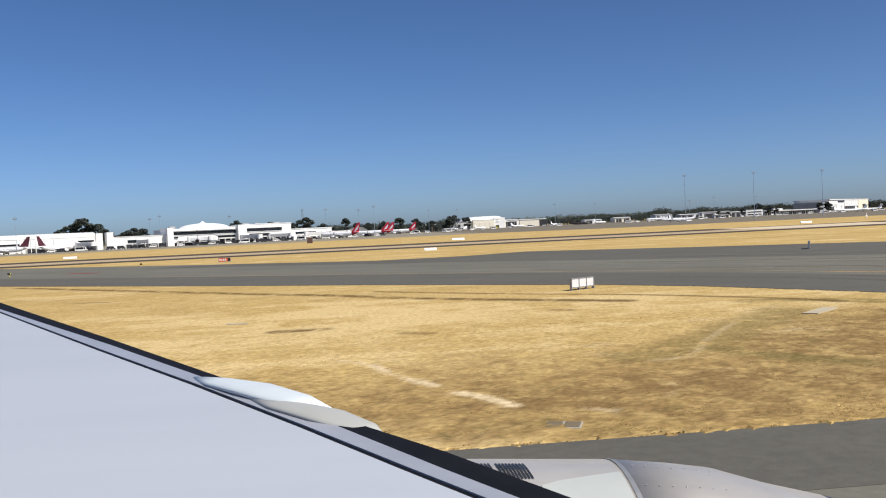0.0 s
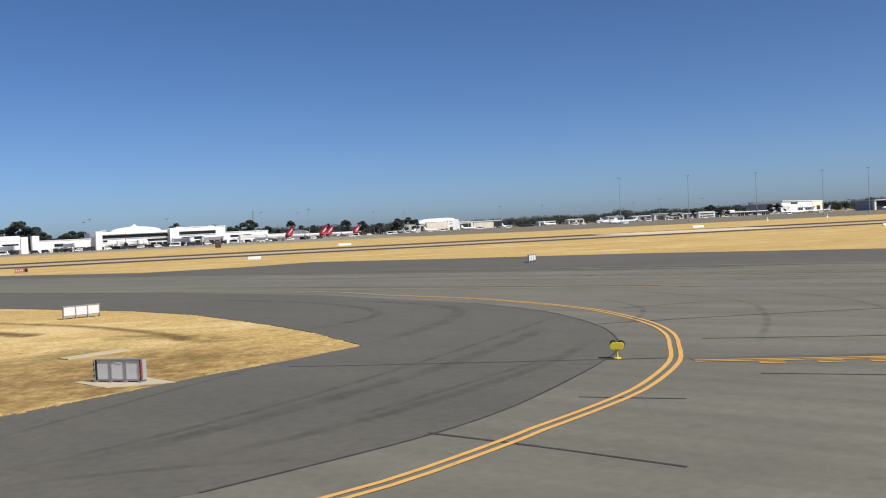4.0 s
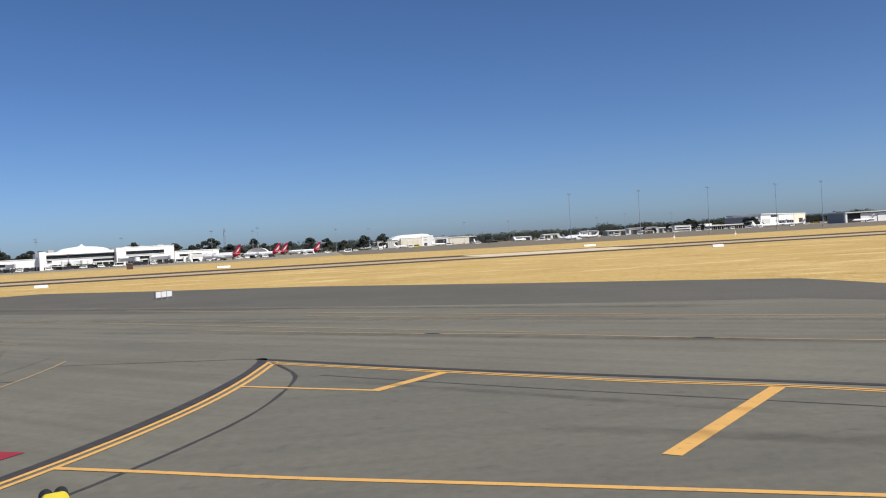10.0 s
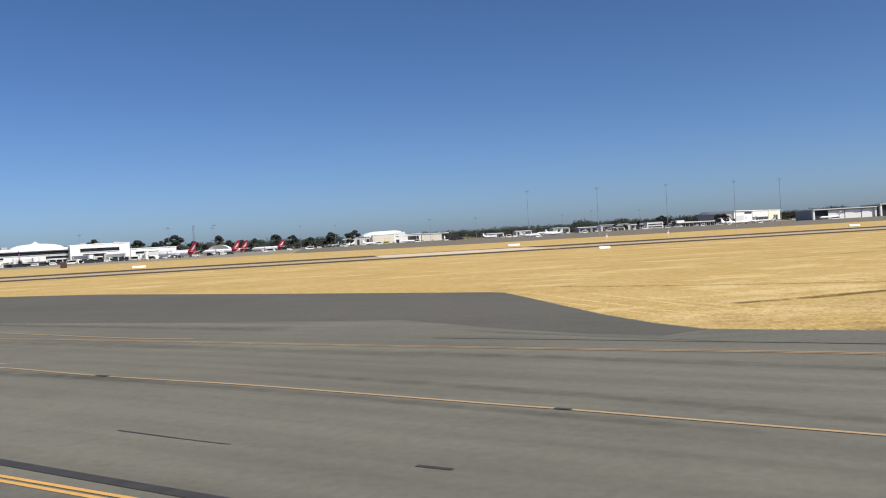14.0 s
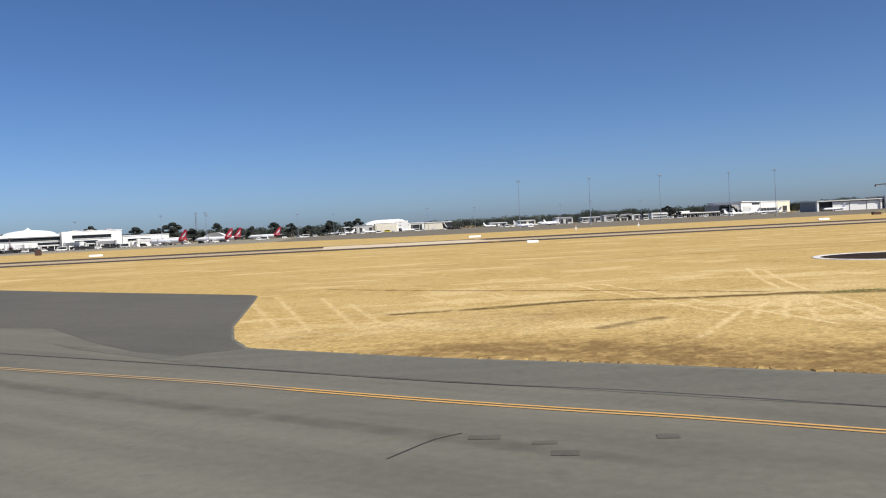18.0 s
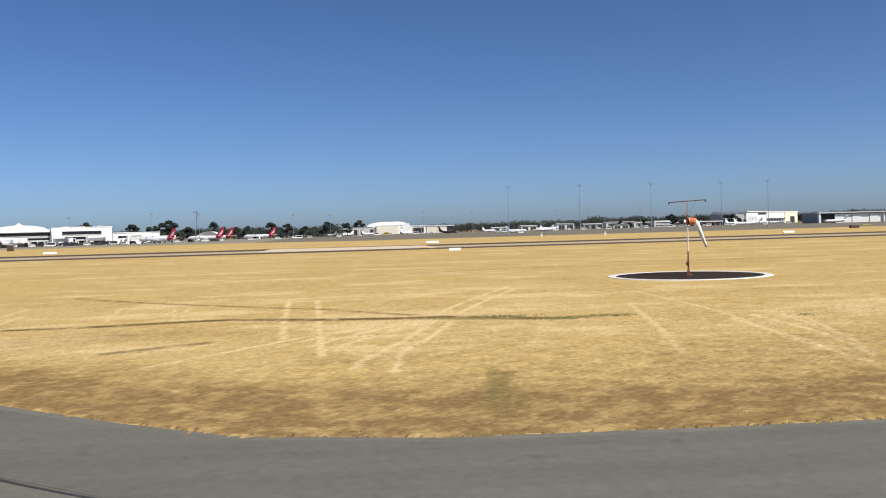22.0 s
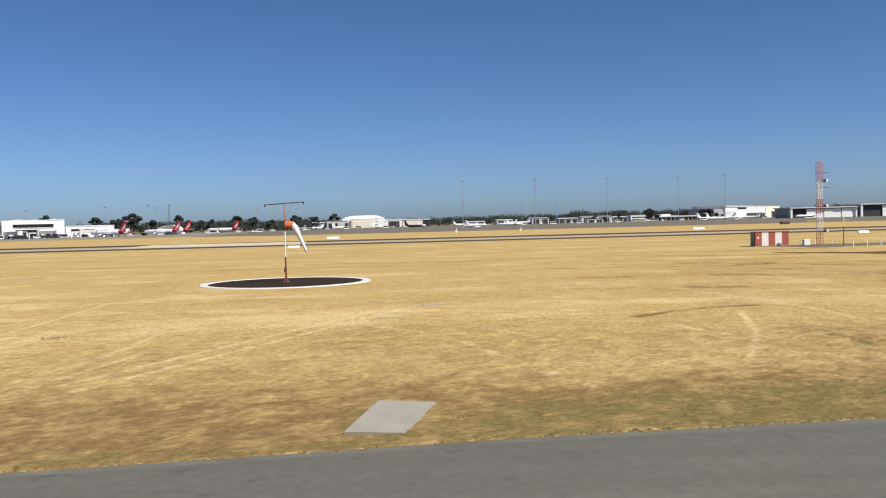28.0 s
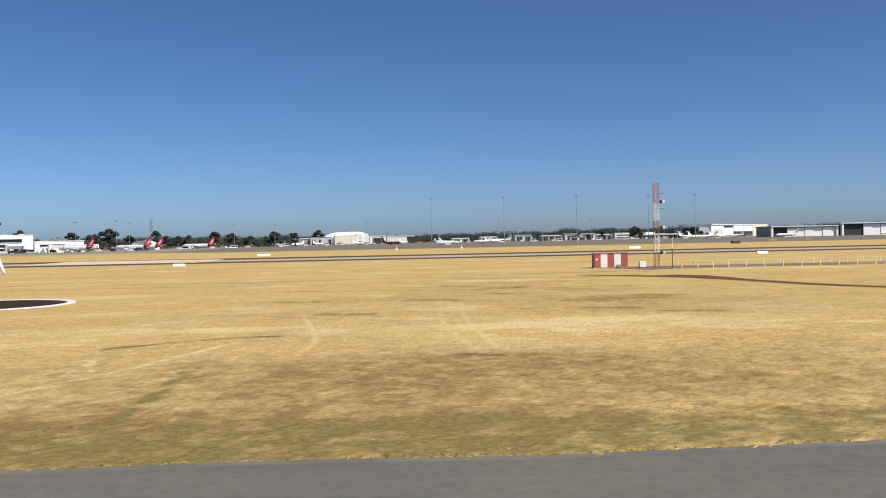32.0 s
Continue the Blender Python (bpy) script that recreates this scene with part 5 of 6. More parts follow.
for x, y, nx, ny in ((712, 1185, -0.95, 0.2), (742, 1218, 0.95, 0.3), (795, 1282, -0.9, 0.3), (766, 1062, -0.98, 0.05), (420, 1180, -0.95, 0.2), (672, 1150, 0.9, 0.2), (905, 1064, -0.9, -0.2)):
    copy_thing(rj, along((x, y), heading(nx, ny)))
sj = airliner("small_jet", "white propeller aircraft parked on the apron", along((310, 830), heading(0.95, -0.3)), length=20, span=21, r=1.2, fin=3.6, tail=PLANE_WHITE, logo=False, engines="prop", group="small aircraft")
for x, y, nx, ny in ((352, 900, -0.9, 0.3), (148, 1180, -0.9, -0.3), (178, 1200, 0.8, 0.5), (232, 1210, 0.9, 0.2), (295, 1260, 0.6, 0.7), (128, 1150, -0.7, 0.6), (340, 1180, 0.8, 0.3), (380, 1000, 0.9, 0.2)):
    copy_thing(sj, along((x, y), heading(nx, ny)))
copy_thing(sj, along((297, 776), heading(0.8, -0.6))).scale = (0.7, 0.7, 0.8)
airliner("dark_turboprop", "black and red turboprop aircraft on the apron", along((264, 1000), heading(0.97, -0.2)), length=22, span=22, r=1.3, fin=5.2, paint=PLANE_BLACK, tail=PLANE_BLACK, logo=False, engines="prop", ttail=True)

# ---- hangars and sheds ----
hg = thing("domed_hangar", "cream hangar with a white rounded roof", "hangar", along((180, 1402), 0.05))
part("wall", boxes((0, 70, 0, 50, 0, 10.5)), CREAM, hg)
rf = bmesh.new()
prof = [(-1, 10.3), (3, 14.5), (10, 17.8), (20, 19.4), (52, 19.8), (60, 18.6), (67, 14.6), (71, 10.3)]
for y in (-1, 51):
    for x, z in prof:
        rf.verts.new((x, y, z))
rf.verts.ensure_lookup_table()
for i in range(7):
    rf.faces.new([rf.verts[q] for q in (i, i + 1, i + 9, i + 8)])
rf.faces.new([rf.verts[q] for q in range(8)])
rf.faces.new([rf.verts[q] for q in range(15, 7, -1)])
part("roof", rf, ROOF, hg, "white rounded roof")
part("front_wall", boxes((15.5, 50, -6, 0, 0, 13.8), bevel=0.1), CREAM, hg, "cream front block")
part("cornice", boxes((15.2, 50.3, -6.3, 0, 13.8, 14.4)), WHITE, hg)
part("side_wall", boxes((50.4, 68, -3, 0, 0, 16.6)), WHITE, hg, "white end bay")
for x in (21, 29, 37, 45):
    part("door_panel", boxes((x - 3.4, x + 3.4, -6.3, -6.02, 0.2, 10)), CREAM, hg)
part("louvre", boxes((52.5, 57.5, -3.2, -3.02, 9.2, 10.4), (52.5, 57.5, -3.2, -3.02, 13.2, 13.9)), GREY_WALL, hg)
part("side_door", boxes((53, 58, -3.2, -3.02, 0, 4.8)), DARK, hg)
part("lean_to", boxes((-22, 10.5, -8, 4, 0, 11.6)), SHED, hg, "grey flat-roofed lean-to")
part("lean_to_roof", boxes((-22.6, 11, -8.6, 4.5, 11.6, 12.3)), GREY_WALL, hg)
for x0, x1 in ((-20, -14.5), (-9, -5.5), (5.6, 10)):
    part("dark_doorway", boxes((x0, x1, -8.3, -8.02, 0, 8.4)), DARK, hg)
for q in range(6):
    part("wall_rib", boxes((-13 + q * 3.4, -12.7 + q * 3.4, -8.3, -8.02, 0, 11.4)), GREY_WALL, hg)


def shed(x, y, w, h, wall, d=25, bays=0, label="low industrial shed with a metal roof", turn=0.0, roof=SHED, pitch=1.2, mdoor=DARK, name="shed"):
    s = thing(name, label, "shed", along((x, y), turn))
    part("wall", boxes((0, w, 0, d, 0, h)), wall, s)
    r = bmesh.new()
    q = [r.verts.new(p) for p in ((-0.6, -0.8, h), (w + 0.6, -0.8, h), (w + 0.6, d / 2, h + pitch), (-0.6, d / 2, h + pitch), (w + 0.6, d + 0.8, h), (-0.6, d + 0.8, h))]
    for f in ((0, 1, 2, 3), (3, 2, 4, 5), (0, 3, 5), (1, 4, 2), (0, 5, 4, 1)):
        r.faces.new([q[i] for i in f])
    part("roof", r, roof, s)
    for i in range(bays):
        bw = w / bays
        part("door", boxes((i * bw + bw * 0.15, i * bw + bw * 0.85, -0.12, -0.02, 0.0, h * 0.8)), mdoor, s)
    for i in range(max(1, int(w / 12))):
        part("cladding_rib", boxes((i * 12 + 5.8, i * 12 + 6.1, -0.2, 0, 0, h)), wall, s)
    return s


shed(114, 1400, 43, 9.6, GREY_WALL, bays=0, label="grey open-sided shed before dark trees", roof=SHED)
shed(252, 1440, 26, 12, WHITE, bays=1, label="white shed with a wide dark doorway")
shed(279, 1440, 33, 11.2, CREAM, bays=0, label="pale flat-roofed hangar beside the sheds")
# Solid box with the recess's shade as its wall colour.
shed(312.5, 1440, 12, 11.0, DARK, bays=0, label="hangar bay painted dark for its inner shade", roof=SHED)
arch = thing("arched_store", "white arched fabric store behind parked aircraft", "shed", along((-3, 915), 0.0))
sec = [(12 - 12 * math.cos(q * math.pi / 14), 9.6 * math.sin(q * math.pi / 14) ** 0.8) for q in range(15)]
cover = bmesh.new()
ends = [[cover.verts.new((x, y, z)) for x, z in sec] for y in (0, 26)]
for q in range(14):
    cover.faces.new((ends[0][q], ends[0][q + 1], ends[1][q + 1], ends[1][q]))
cover.faces.new(ends[0])
cover.faces.new(ends[1][::-1])
part("cover", cover, ROOF, arch, "white curved fabric cover", True)
part("doorway", boxes((7, 17, -0.2, -0.03, 0, 5.2)), GREY_WALL, arch)
shed(40, 1380, 60, 6, GREY_WALL, bays=4, label="low grey shed beyond parked aircraft")
shed(-20, 1340, 40, 7, SHED, bays=2, label="low pale shed before dark trees")
for x, w, h, m, y in ((468, 26, 8.5, SHED, 1320), (512, 30, 7, GREY_WALL, 1330), (550, 48, 9, SHED, 1340), (606, 24, 7.5, GREY_WALL, 1360), (384, 28, 5.5, WHITE, 1420), (428, 26, 7, CREAM, 1400), (700, 50, 7, SHED, 1440)):
    shed(x, y, w, h, m, bays=2 if m is not GREY_WALL else 3, label="long low shed on the far apron edge", roof=SHED if m is not SHED else GREY_WALL)
shed(540, 1270, 24, 4.5, CREAM, 8, 2, "cream portable office on the apron edge", pitch=0.3)
wbx = building("white_office", "white box-shaped airport office", along((645, 1389), 0.0), 28, 20, 9.6, WHITE)
window_band(wbx, 2, 26, 5.5, 7.4, 8)
window_band(wbx, 2, 26, 1.5, 3.4, 8)
t2 = thing("small_terminal", "long low terminal with a white canopy on columns", "terminal", along((690, 1410), 0.0))
part("wall", boxes((0, 84, 6, 30, 0, 6.0)), CREAM, t2)
part("canopy", boxes((-2, 88, -3, 32, 6.0, 7.4)), WHITE, t2)
for i in range(12):
    part("column", boxes((i * 7.4, i * 7.4 + 0.7, -1, -0.3, 0, 6)), WHITE, t2)
    part("dark_bay", boxes((i * 7.4 + 1.2, i * 7.4 + 6.6, 5.8, 5.95, 0, 4.8)), GLASS, t2)
part("upper_floor", boxes((16, 32, 8, 26, 7.4, 10.4)), WHITE, t2)
rb = thing("large_hangar", "large white hangar with cream end and dark bays", "hangar", along((864, 1524), 0.838))
part("annex", boxes((-50, 0, 4, 50, 0, 18)), GREY_WALL, rb)
part("wall", boxes((0, 247, 0, 60, 0, 22)), WHITE, rb)
part("roof", boxes((-2, 349, -2, 62, 22, 23.4)), WHITE, rb, "flat white roof edge")
part("cream_end", boxes((247, 347, -1.4, 60, 0, 22)), CREAM, rb)
part("window_slot", boxes((70, 121, -0.3, -0.02, 17, 20)), GLASS, rb, "dark window slot")
# Lower zone of doors and shade, drawn as one dark panel.
part("dark_bay", boxes((124, 244, -0.6, -0.02, 0, 9.5)), DARK, rb)
for q in range(6):
    part("fascia_panel", boxes((125 + q * 20.2, 144 + q * 20.2, -1.0, -0.02, 10, 21.5)), WHITE, rb)
    part("door_post", boxes((124 + q * 20.2, 126 + q * 20.2, -1.2, -0.62, 0, 9.8)), GREY_WALL, rb)
part("door", boxes((10, 62, -0.5, -0.02, 0, 14)), SHED, rb)
part("dark_doorway", boxes((288, 322, -1.8, -1.42, 0, 13)), DARK, rb)


def big_hangar(label, m, w, h, openw, start=2):
    b = thing("hangar", label, "hangar", m)
    part("wall", boxes((0, w, 3, 45, 0, h)), GREY_WALL, b)
    part("roof", boxes((-1.5, w + 1.5, -2, 46, h, h + 1.3)), SHED, b, "pale roof edge")
    # No opening is cut: the shade inside is a dark panel.
    part("doorway", boxes((start, openw, 2.5, 2.95, 0, h - 0.5)), DARK, b, "doorway shade as a dark panel")
    if start > 4:
        part("side_wall", boxes((2, start, 1.5, 2.9, 0, h - 2)), SHED, b)
    k = 0
    x = openw
    while x < w - 3:
        part("door_leaf", boxes((x, min(x + 11.6, w - 1), 0.8 + 0.7 * (k % 2), 1.6 + 0.7 * (k % 2), 0, h - 1.2)), WHITE, b)
        x += 12
        k += 1
    for i in range(2):
        part("side_pier", boxes((-0.5 if i == 0 else w - 2, 2 if i == 0 else w + 0.5, -1, 3, 0, h)), WHITE, b)
    return b


big_hangar("wide white-doored hangar with an open dark end", along((762, 1095), -0.02), 90, 12.6, 22, 4)
big_hangar("tall hangar with a doorway shade as a dark panel", along((856, 1090), -0.02), 137, 15.5, 30)

# ---- masts ----
def light_mast(m, h, group="apron light masts"):
    p = thing("light_mast", "tall grey apron floodlight mast", "light mast", m, group)
    part("pole", rod((0, 0, 0), (0, 0, h), 0.008 * h, 0.004 * h, 8), MAST, p)
    hd = part("head_frame", boxes((-1.5, 1.5, -0.3, 0.3, h, h + 0.35), (-1.2, 1.2, -0.3, 0.3, h + 0.9, h + 1.2)), MAST, p)
    for x in (-1.2, -0.4, 0.4, 1.2):
        part("floodlight", boxes((x - 0.28, x + 0.28, -0.7, -0.3, h - 0.1, h + 0.5)), STEEL, hd)
    part("base", boxes((-0.8, 0.8, -0.8, 0.8, 0, 0.8)), GREY_CONC, p)
    return p


lm = light_mast(pose(282.5, 721.5, 0), 38.5)
for x, y in ((343, 721.5), (404.8, 722.5), (467, 723.5), (504, 714)):
    copy_thing(lm, pose(x, y, 0))
ls = light_mast(pose(380, 960, 0), 22, "smaller light masts")
for x, y in ((236, 1000), (300, 1060), (430, 1010), (520, 1090), (90, 1000), (-240, 672), (130, 1060), (10, 860), (-157, 764), (-186, 859), (-115, 880), (-20, 795), (22, 765)):
    copy_thing(ls, pose(x, y, 0)).scale = (1, 1, 1.15)
rt = thing("radio_tower", "dark lattice radio tower behind the terminal", "radio tower", pose(-68, 1328, 0))
for sx, sy in ((-1, -1), (1, -1), (1, 1), (-1, 1)):
    part("leg", rod((sx * 1.6, sy * 1.6, 0), (sx * 0.9, sy * 0.9, 40), 0.25, seg=5), MAST, rt)
br = bmesh.new()
for k in range(13):
    for s in (-1, 1):
        rod((-1.5 * s, -1.5, k * 3), (1.5 * s, -1.5, k * 3 + 3), 0.14, seg=4, bm=br)
        rod((-1.5, 1.5 * s, k * 3), (1.5, 1.5 * s, k * 3), 0.14, seg=4, bm=br)
part("bracing", br, MAST, rt)
part("platform", boxes((-1.8, 1.8, -1.8, 1.8, 39.5, 40.2), (-1.2, 1.2, -1.2, 1.2, 40.2, 42.5)), MAST, rt)

# ---- vehicles ----
def van(m, body, length=5.4, h=2.3, label="white service van on the apron", name="service_van", group="service vehicles"):
    v = thing(name, label, "vehicle", m, group)
    L = length / 2
    b = bmesh.new()
    out = [(-L, 0.45), (L, 0.45), (L, 1.15), (L - 0.8, 1.25), (L - 1.5, h), (-L, h)]
    for y in (-0.95, 0.95):
        for x, z in out:
            b.verts.new((x, y, z))
    b.verts.ensure_lookup_table()
    b.faces.new([b.verts[i] for i in range(6)])
    b.faces.new([b.verts[i] for i in range(11, 5, -1)])
    for i in range(6):
        j = (i + 1) % 6
        b.faces.new([b.verts[q] for q in (i, i + 6, j + 6, j)])
    bd = part("body", b, body, v)
    part("side_window", boxes((L - 2.4, L - 1.5, -0.97, 0.97, 1.3, h - 0.3)), GLASS, bd)
    part("side_window", boxes((-L + 0.4, L - 2.6, -0.97, 0.97, 1.4, h - 0.35)), GLASS, bd)
    for x in (-L + 0.9, L - 0.95):
        for y in (-0.85, 0.85):
            part("wheel", rod((x, y - 0.12, 0.36), (x, y + 0.12, 0.36), 0.36, seg=12), TYRE, v)
    return v


v1 = van(along((300, 760), 0.2), WHITE)
random.seed(5)
for x, y in ((-150, 700), (-130, 705), (-96, 722), (-60, 742), (-35, 758), (-10, 770), (60, 840), (95, 880), (110, 950), (140, 1010), (206, 1130), (262, 1180), (318, 990), (336, 1010), (368, 1120), (392, 1130), (450, 1180), (470, 1185), (498, 1200), (602, 1250), (640, 1290), (700, 1320), (735, 1320), (780, 1350), (860, 1420), (-75, 735), (-180, 690), (-215, 668), (25, 800), (165, 1090), (285, 1230), (418, 1190), (560, 1220), (-108, 716), (-20, 776), (5, 772), (80, 905), (250, 1190), (665, 1300), (760, 1330)):
    copy_thing(v1, along((x, y), random.uniform(-0.5, 0.5) + random.choice((0, math.pi))))
v2 = van(along((336, 1040), 0.3), WHITE, 8.5, 3.3, "white box truck on the apron", "box_truck", "trucks on the apron")
for x, y in ((402, 1065), (446, 1090), (487, 1120), (548, 1150), (590, 1170), (618, 1205), (668, 1230), (716, 1270), (842, 1330), (905, 1390), (140, 1120), (188, 1150), (240, 1165), (276, 1150), (-40, 745), (-84, 726), (-196, 676), (64, 850), (100, 905), (700, 1120), (660, 1130)):
    copy_thing(v2, along((x, y), random.uniform(-0.4, 0.4) + random.choice((0, math.pi))))
van(along((205, 1240), 0.1), SIGNAL, 9, 3.4, "yellow airport fire truck before the hangar", "fire_truck", "trucks")
bus = van(along((735, 1000), 0.05), WHITE, 12, 3.2, "white apron bus on the far apron", "apron_bus", "buses")
dk = van(along((-72, 730), 0.6), DARK, 6, 2.6, "dark grey baggage tractor on the apron", "baggage_tractor", "ground equipment")
# Extra dark tractors fill in the shaded clutter at the terminal's foot.
for x, y in ((-66, 732), (-118, 712), (-122, 708), (-40, 752), (16, 778), (-150, 704), (-30, 768), (100, 930), (530, 1210), (30, 812), (-108, 722), (-101, 727), (-113, 718), (-93, 730), (-84, 734), (-78, 738), (-62, 748), (-133, 711), (-158, 700), (-163, 697), (-172, 694), (-178, 689), (-192, 686), (-200, 682), (-126, 716), (-116, 721), (-105, 722), (-98, 724), (-89, 738), (-70, 741), (-57, 751), (-50, 756), (-143, 702), (-210, 676), (-222, 672)):
    copy_thing(dk, along((x, y), random.uniform(-1, 1)))

# ---- trees ----
def foliage(vs, c, r, n, rng, flat=0.75, leaf=1.0):
    """Many small leaf clumps, each a bent quad of two triangles, over a lumpy crown."""
    def unit(k):
        d = rng.normal(size=(k, 3))
        return d / np.linalg.norm(d, axis=1, keepdims=True)
    d, u = unit(n), unit(n)
    w = np.cross(u, unit(n))
    w /= np.linalg.norm(w, axis=1, keepdims=True) + 1e-6
    s = leaf * rng.uniform(0.6, 1.4, (n, 1))
    p = np.array(c) + d * np.array((r, r, r * flat)) * rng.uniform(0.35, 1.0, (n, 1)) ** 0.7
    bend = np.cross(u, w) * s * 0.35
    vs.append(np.stack([p - u * s, p - w * s + bend, p + u * s, p + w * s + bend], 1).reshape(-1, 3))


def mesh_from(name, vs, m, parent=None):
    v = np.concatenate(vs)
    k = np.arange(0, len(v), 4)
    me = bpy.data.meshes.new(name)
    me.from_pydata(v, [], np.concatenate([np.stack([k, k + 1, k + 2], 1), np.stack([k, k + 2, k + 3], 1)]))
    me.materials.append(m)
    ob = new(name, me)
    ob.parent = parent
    return ob


def tree(x, y, h, spread, seed, label="dark green eucalypt behind the terminal", group="trees behind the airport"):
    rng = np.random.default_rng(seed)
    t = thing("tree", label, "tree", pose(x, y, 0), group)
    th = h * 0.45
    tr = tube([((0, 0, 0), h * 0.028, None, (0, 0, 1)), ((h * 0.01, 0, th * 0.5), h * 0.022, None, (0, 0, 1)), ((0, h * 0.01, th), h * 0.016, None, (0, 0, 1))], 7)
    lobes = []
    for k in range(int(rng.integers(6, 10))):
        a, rr = rng.uniform(0, math.tau), rng.uniform(0.15, 0.62) * spread
        z = h * rng.uniform(0.3, 0.84) - 0.12 * rr
        c = (rr * math.cos(a), rr * math.sin(a), z)
        lobes.append((c, spread * rng.uniform(0.24, 0.42)))
        rod((0, 0, th * rng.uniform(0.55, 0.98)), c, h * 0.011, h * 0.004, 5, tr)
    lobes.append(((0, 0, h * 0.86), spread * 0.3))
    part("trunk", tr, BARK, t)
    v = []
    for c, r in lobes:
        foliage(v, c, r, 420, rng, 0.72, h * 0.019)
    mesh_from("crown", v, LEAF, t)
    return t


kinds = [tree(-4, 1044, 22.5, 9, 1), tree(-116, 940, 23.5, 10, 2), tree(-62, 1010, 19, 8, 3), tree(39, 1010, 16, 8, 4)]
random.seed(11)
terminal_trees = [
         (-284, 990, 1.38, 0), (-300, 985, 1.0, 1), (-270, 995, 1.05, 1), (-260, 985, 0.98, 2), (-236, 980, 0.85, 2), (-222, 985, 0.8, 0), (-250, 985, 0.75, 3), (-70, 1020, 1.0, 3), (-48, 1015, 0.95, 1), (-30, 1030, 0.8, 2), (-105, 955, 0.75, 3), (-128, 960, 0.7, 0), (-312, 990, 1.0, 2), (-276, 992, 1.1, 3), (-228, 975, 0.8, 1), (-215, 980, 0.75, 3), (-242, 990, 0.8, 2), (-88, 1012, 0.85, 0), (-18, 1036, 0.7, 3), (8, 1040, 0.75, 2)]
shed_trees = [
         (22, 1040, 0.85, 3), (60, 1060, 0.8, 0), (80, 1060, 0.85, 2), (100, 1070, 0.8, 3), (125, 1100, 0.75, 1), (150, 1120, 0.7, 0), (560, 1300, 0.55, 2), (575, 1302, 0.5, 3), (598, 1300, 0.55, 0), (170, 1430, 0.95, 1)]
hangar_trees = [
         (708, 1480, 0.85, 1), (751, 1330, 0.85, 2), (742, 1336, 0.7, 0), (792, 1395, 0.45, 1), (812, 1420, 0.42, 2), (1080, 1700, 0.95, 3), (1040, 1740, 0.7, 1), (655, 1330, 0.6, 1), (668, 1332, 0.5, 2), (1120, 1810, 1.0, 3), (1095, 1690, 0.8, 2)]
for x, y, s, kd in terminal_trees + shed_trees + hangar_trees:
    o = copy_thing(kinds[kd], Matrix.LocRotScale((x, y, 0), Euler((0, 0, random.uniform(0, 6.3))), None))
    o.scale = (s * 1.55, s * 1.55, s * 1.12)


def woods(name, label, x0, x1, y0, y1, n, h, leaf, m, seed, quads=30, rise=0.0):
    """A belt of rounded crowns of uneven height, each of four lobes of small leaf clumps."""
    rng = np.random.default_rng(seed)
    v = []
    for _ in range(n):
        x, y = rng.uniform(x0, x1), rng.uniform(y0, y1)
        hh = h * rng.uniform(0.68, 1.0) * (0.92 + 0.34 * noise.noise((x * 0.02, y * 0.01, seed)))
        g = rise * (0.5 + 0.5 * noise.noise((x * 0.0016, 3.0, seed)))
        r = hh * rng.uniform(0.38, 0.6)
        for k in range(4):
            a = rng.uniform(0, math.tau)
            q = 0.55 * r * (k > 0)
            foliage(v, (x + q * math.cos(a), y + q * math.sin(a), g + hh * (0.70 if k == 0 else rng.uniform(0.3, 0.62))), r * rng.uniform(0.55, 0.8), quads, rng, 0.62, leaf * hh)
        foliage(v, (x, y, g + hh * 0.2), r * 1.2, quads // 2, rng, 0.8, leaf * hh * 2)
    ob = mesh_from(name, v, m)
    return tagged(ob, label, "trees", kind="stuff")


woods("far_woods", "dense dark line of eucalypts behind the sheds", 90, 780, 1560, 1680, 700, 18.5, 0.036, LEAF, 21)
woods("far_woods", "dense dark line of eucalypts behind the hangars", 690, 1750, 1930, 2050, 620, 31, 0.034, LEAF, 22)
woods("far_woods", "dark trees behind the terminal", -620, 140, 1150, 1280, 700, 18.5, 0.036, LEAF, 23)
# The rise looks hazy only through its paler leaf colour.
woods("far_woods", "wooded rise on the horizon with haze in its leaf colour", -900, 2900, 2900, 3200, 1200, 26, 0.06, HAZE_LEAF, 24, 12, 14.0)

# ---- the aircraft's own wing and engine, as it stands at the start ----
wing = thing("aircraft_wing", "pale grey aircraft wing with a dark leading edge seal", "aircraft wing", pose(1.1, 0, 0))


def plank(outer, inner, z_up, thick, m, name, parent, label=""):
    """A strip between two lines of (x, y, z), with depth."""
    bm = bmesh.new()
    top = [[bm.verts.new(Vector(p) + Vector((0, 0, z_up))) for p in line] for line in (outer, inner)]
    low = [[bm.verts.new(Vector(p) + Vector((0, 0, z_up - thick))) for p in line] for line in (outer, inner)]
    n = len(outer)
    for i in range(n - 1):
        bm.faces.new((top[0][i], top[0][i + 1], top[1][i + 1], top[1][i]))
        bm.faces.new((low[0][i], low[1][i], low[1][i + 1], low[0][i + 1]))
        bm.faces.new((top[0][i], low[0][i], low[0][i + 1], top[0][i + 1]))
        bm.faces.new((top[1][i], top[1][i + 1], low[1][i + 1], low[1][i]))
    for i in (0, n - 1):
        bm.faces.new((top[0][i], top[1][i], low[1][i], low[0][i]))
    return part(name, bm, m, parent, label)


WING = surface("pale_grey_wing_paint", (0.44, 0.465, 0.505), (0.40, 0.425, 0.465), 0.7, 0.45, stretch=(0.15, 1, 1), spec=0.4)
SLAT = surface("polished_slat_metal", (0.45, 0.46, 0.50), (0.38, 0.39, 0.42), 2.0, 0.35, 0.3)
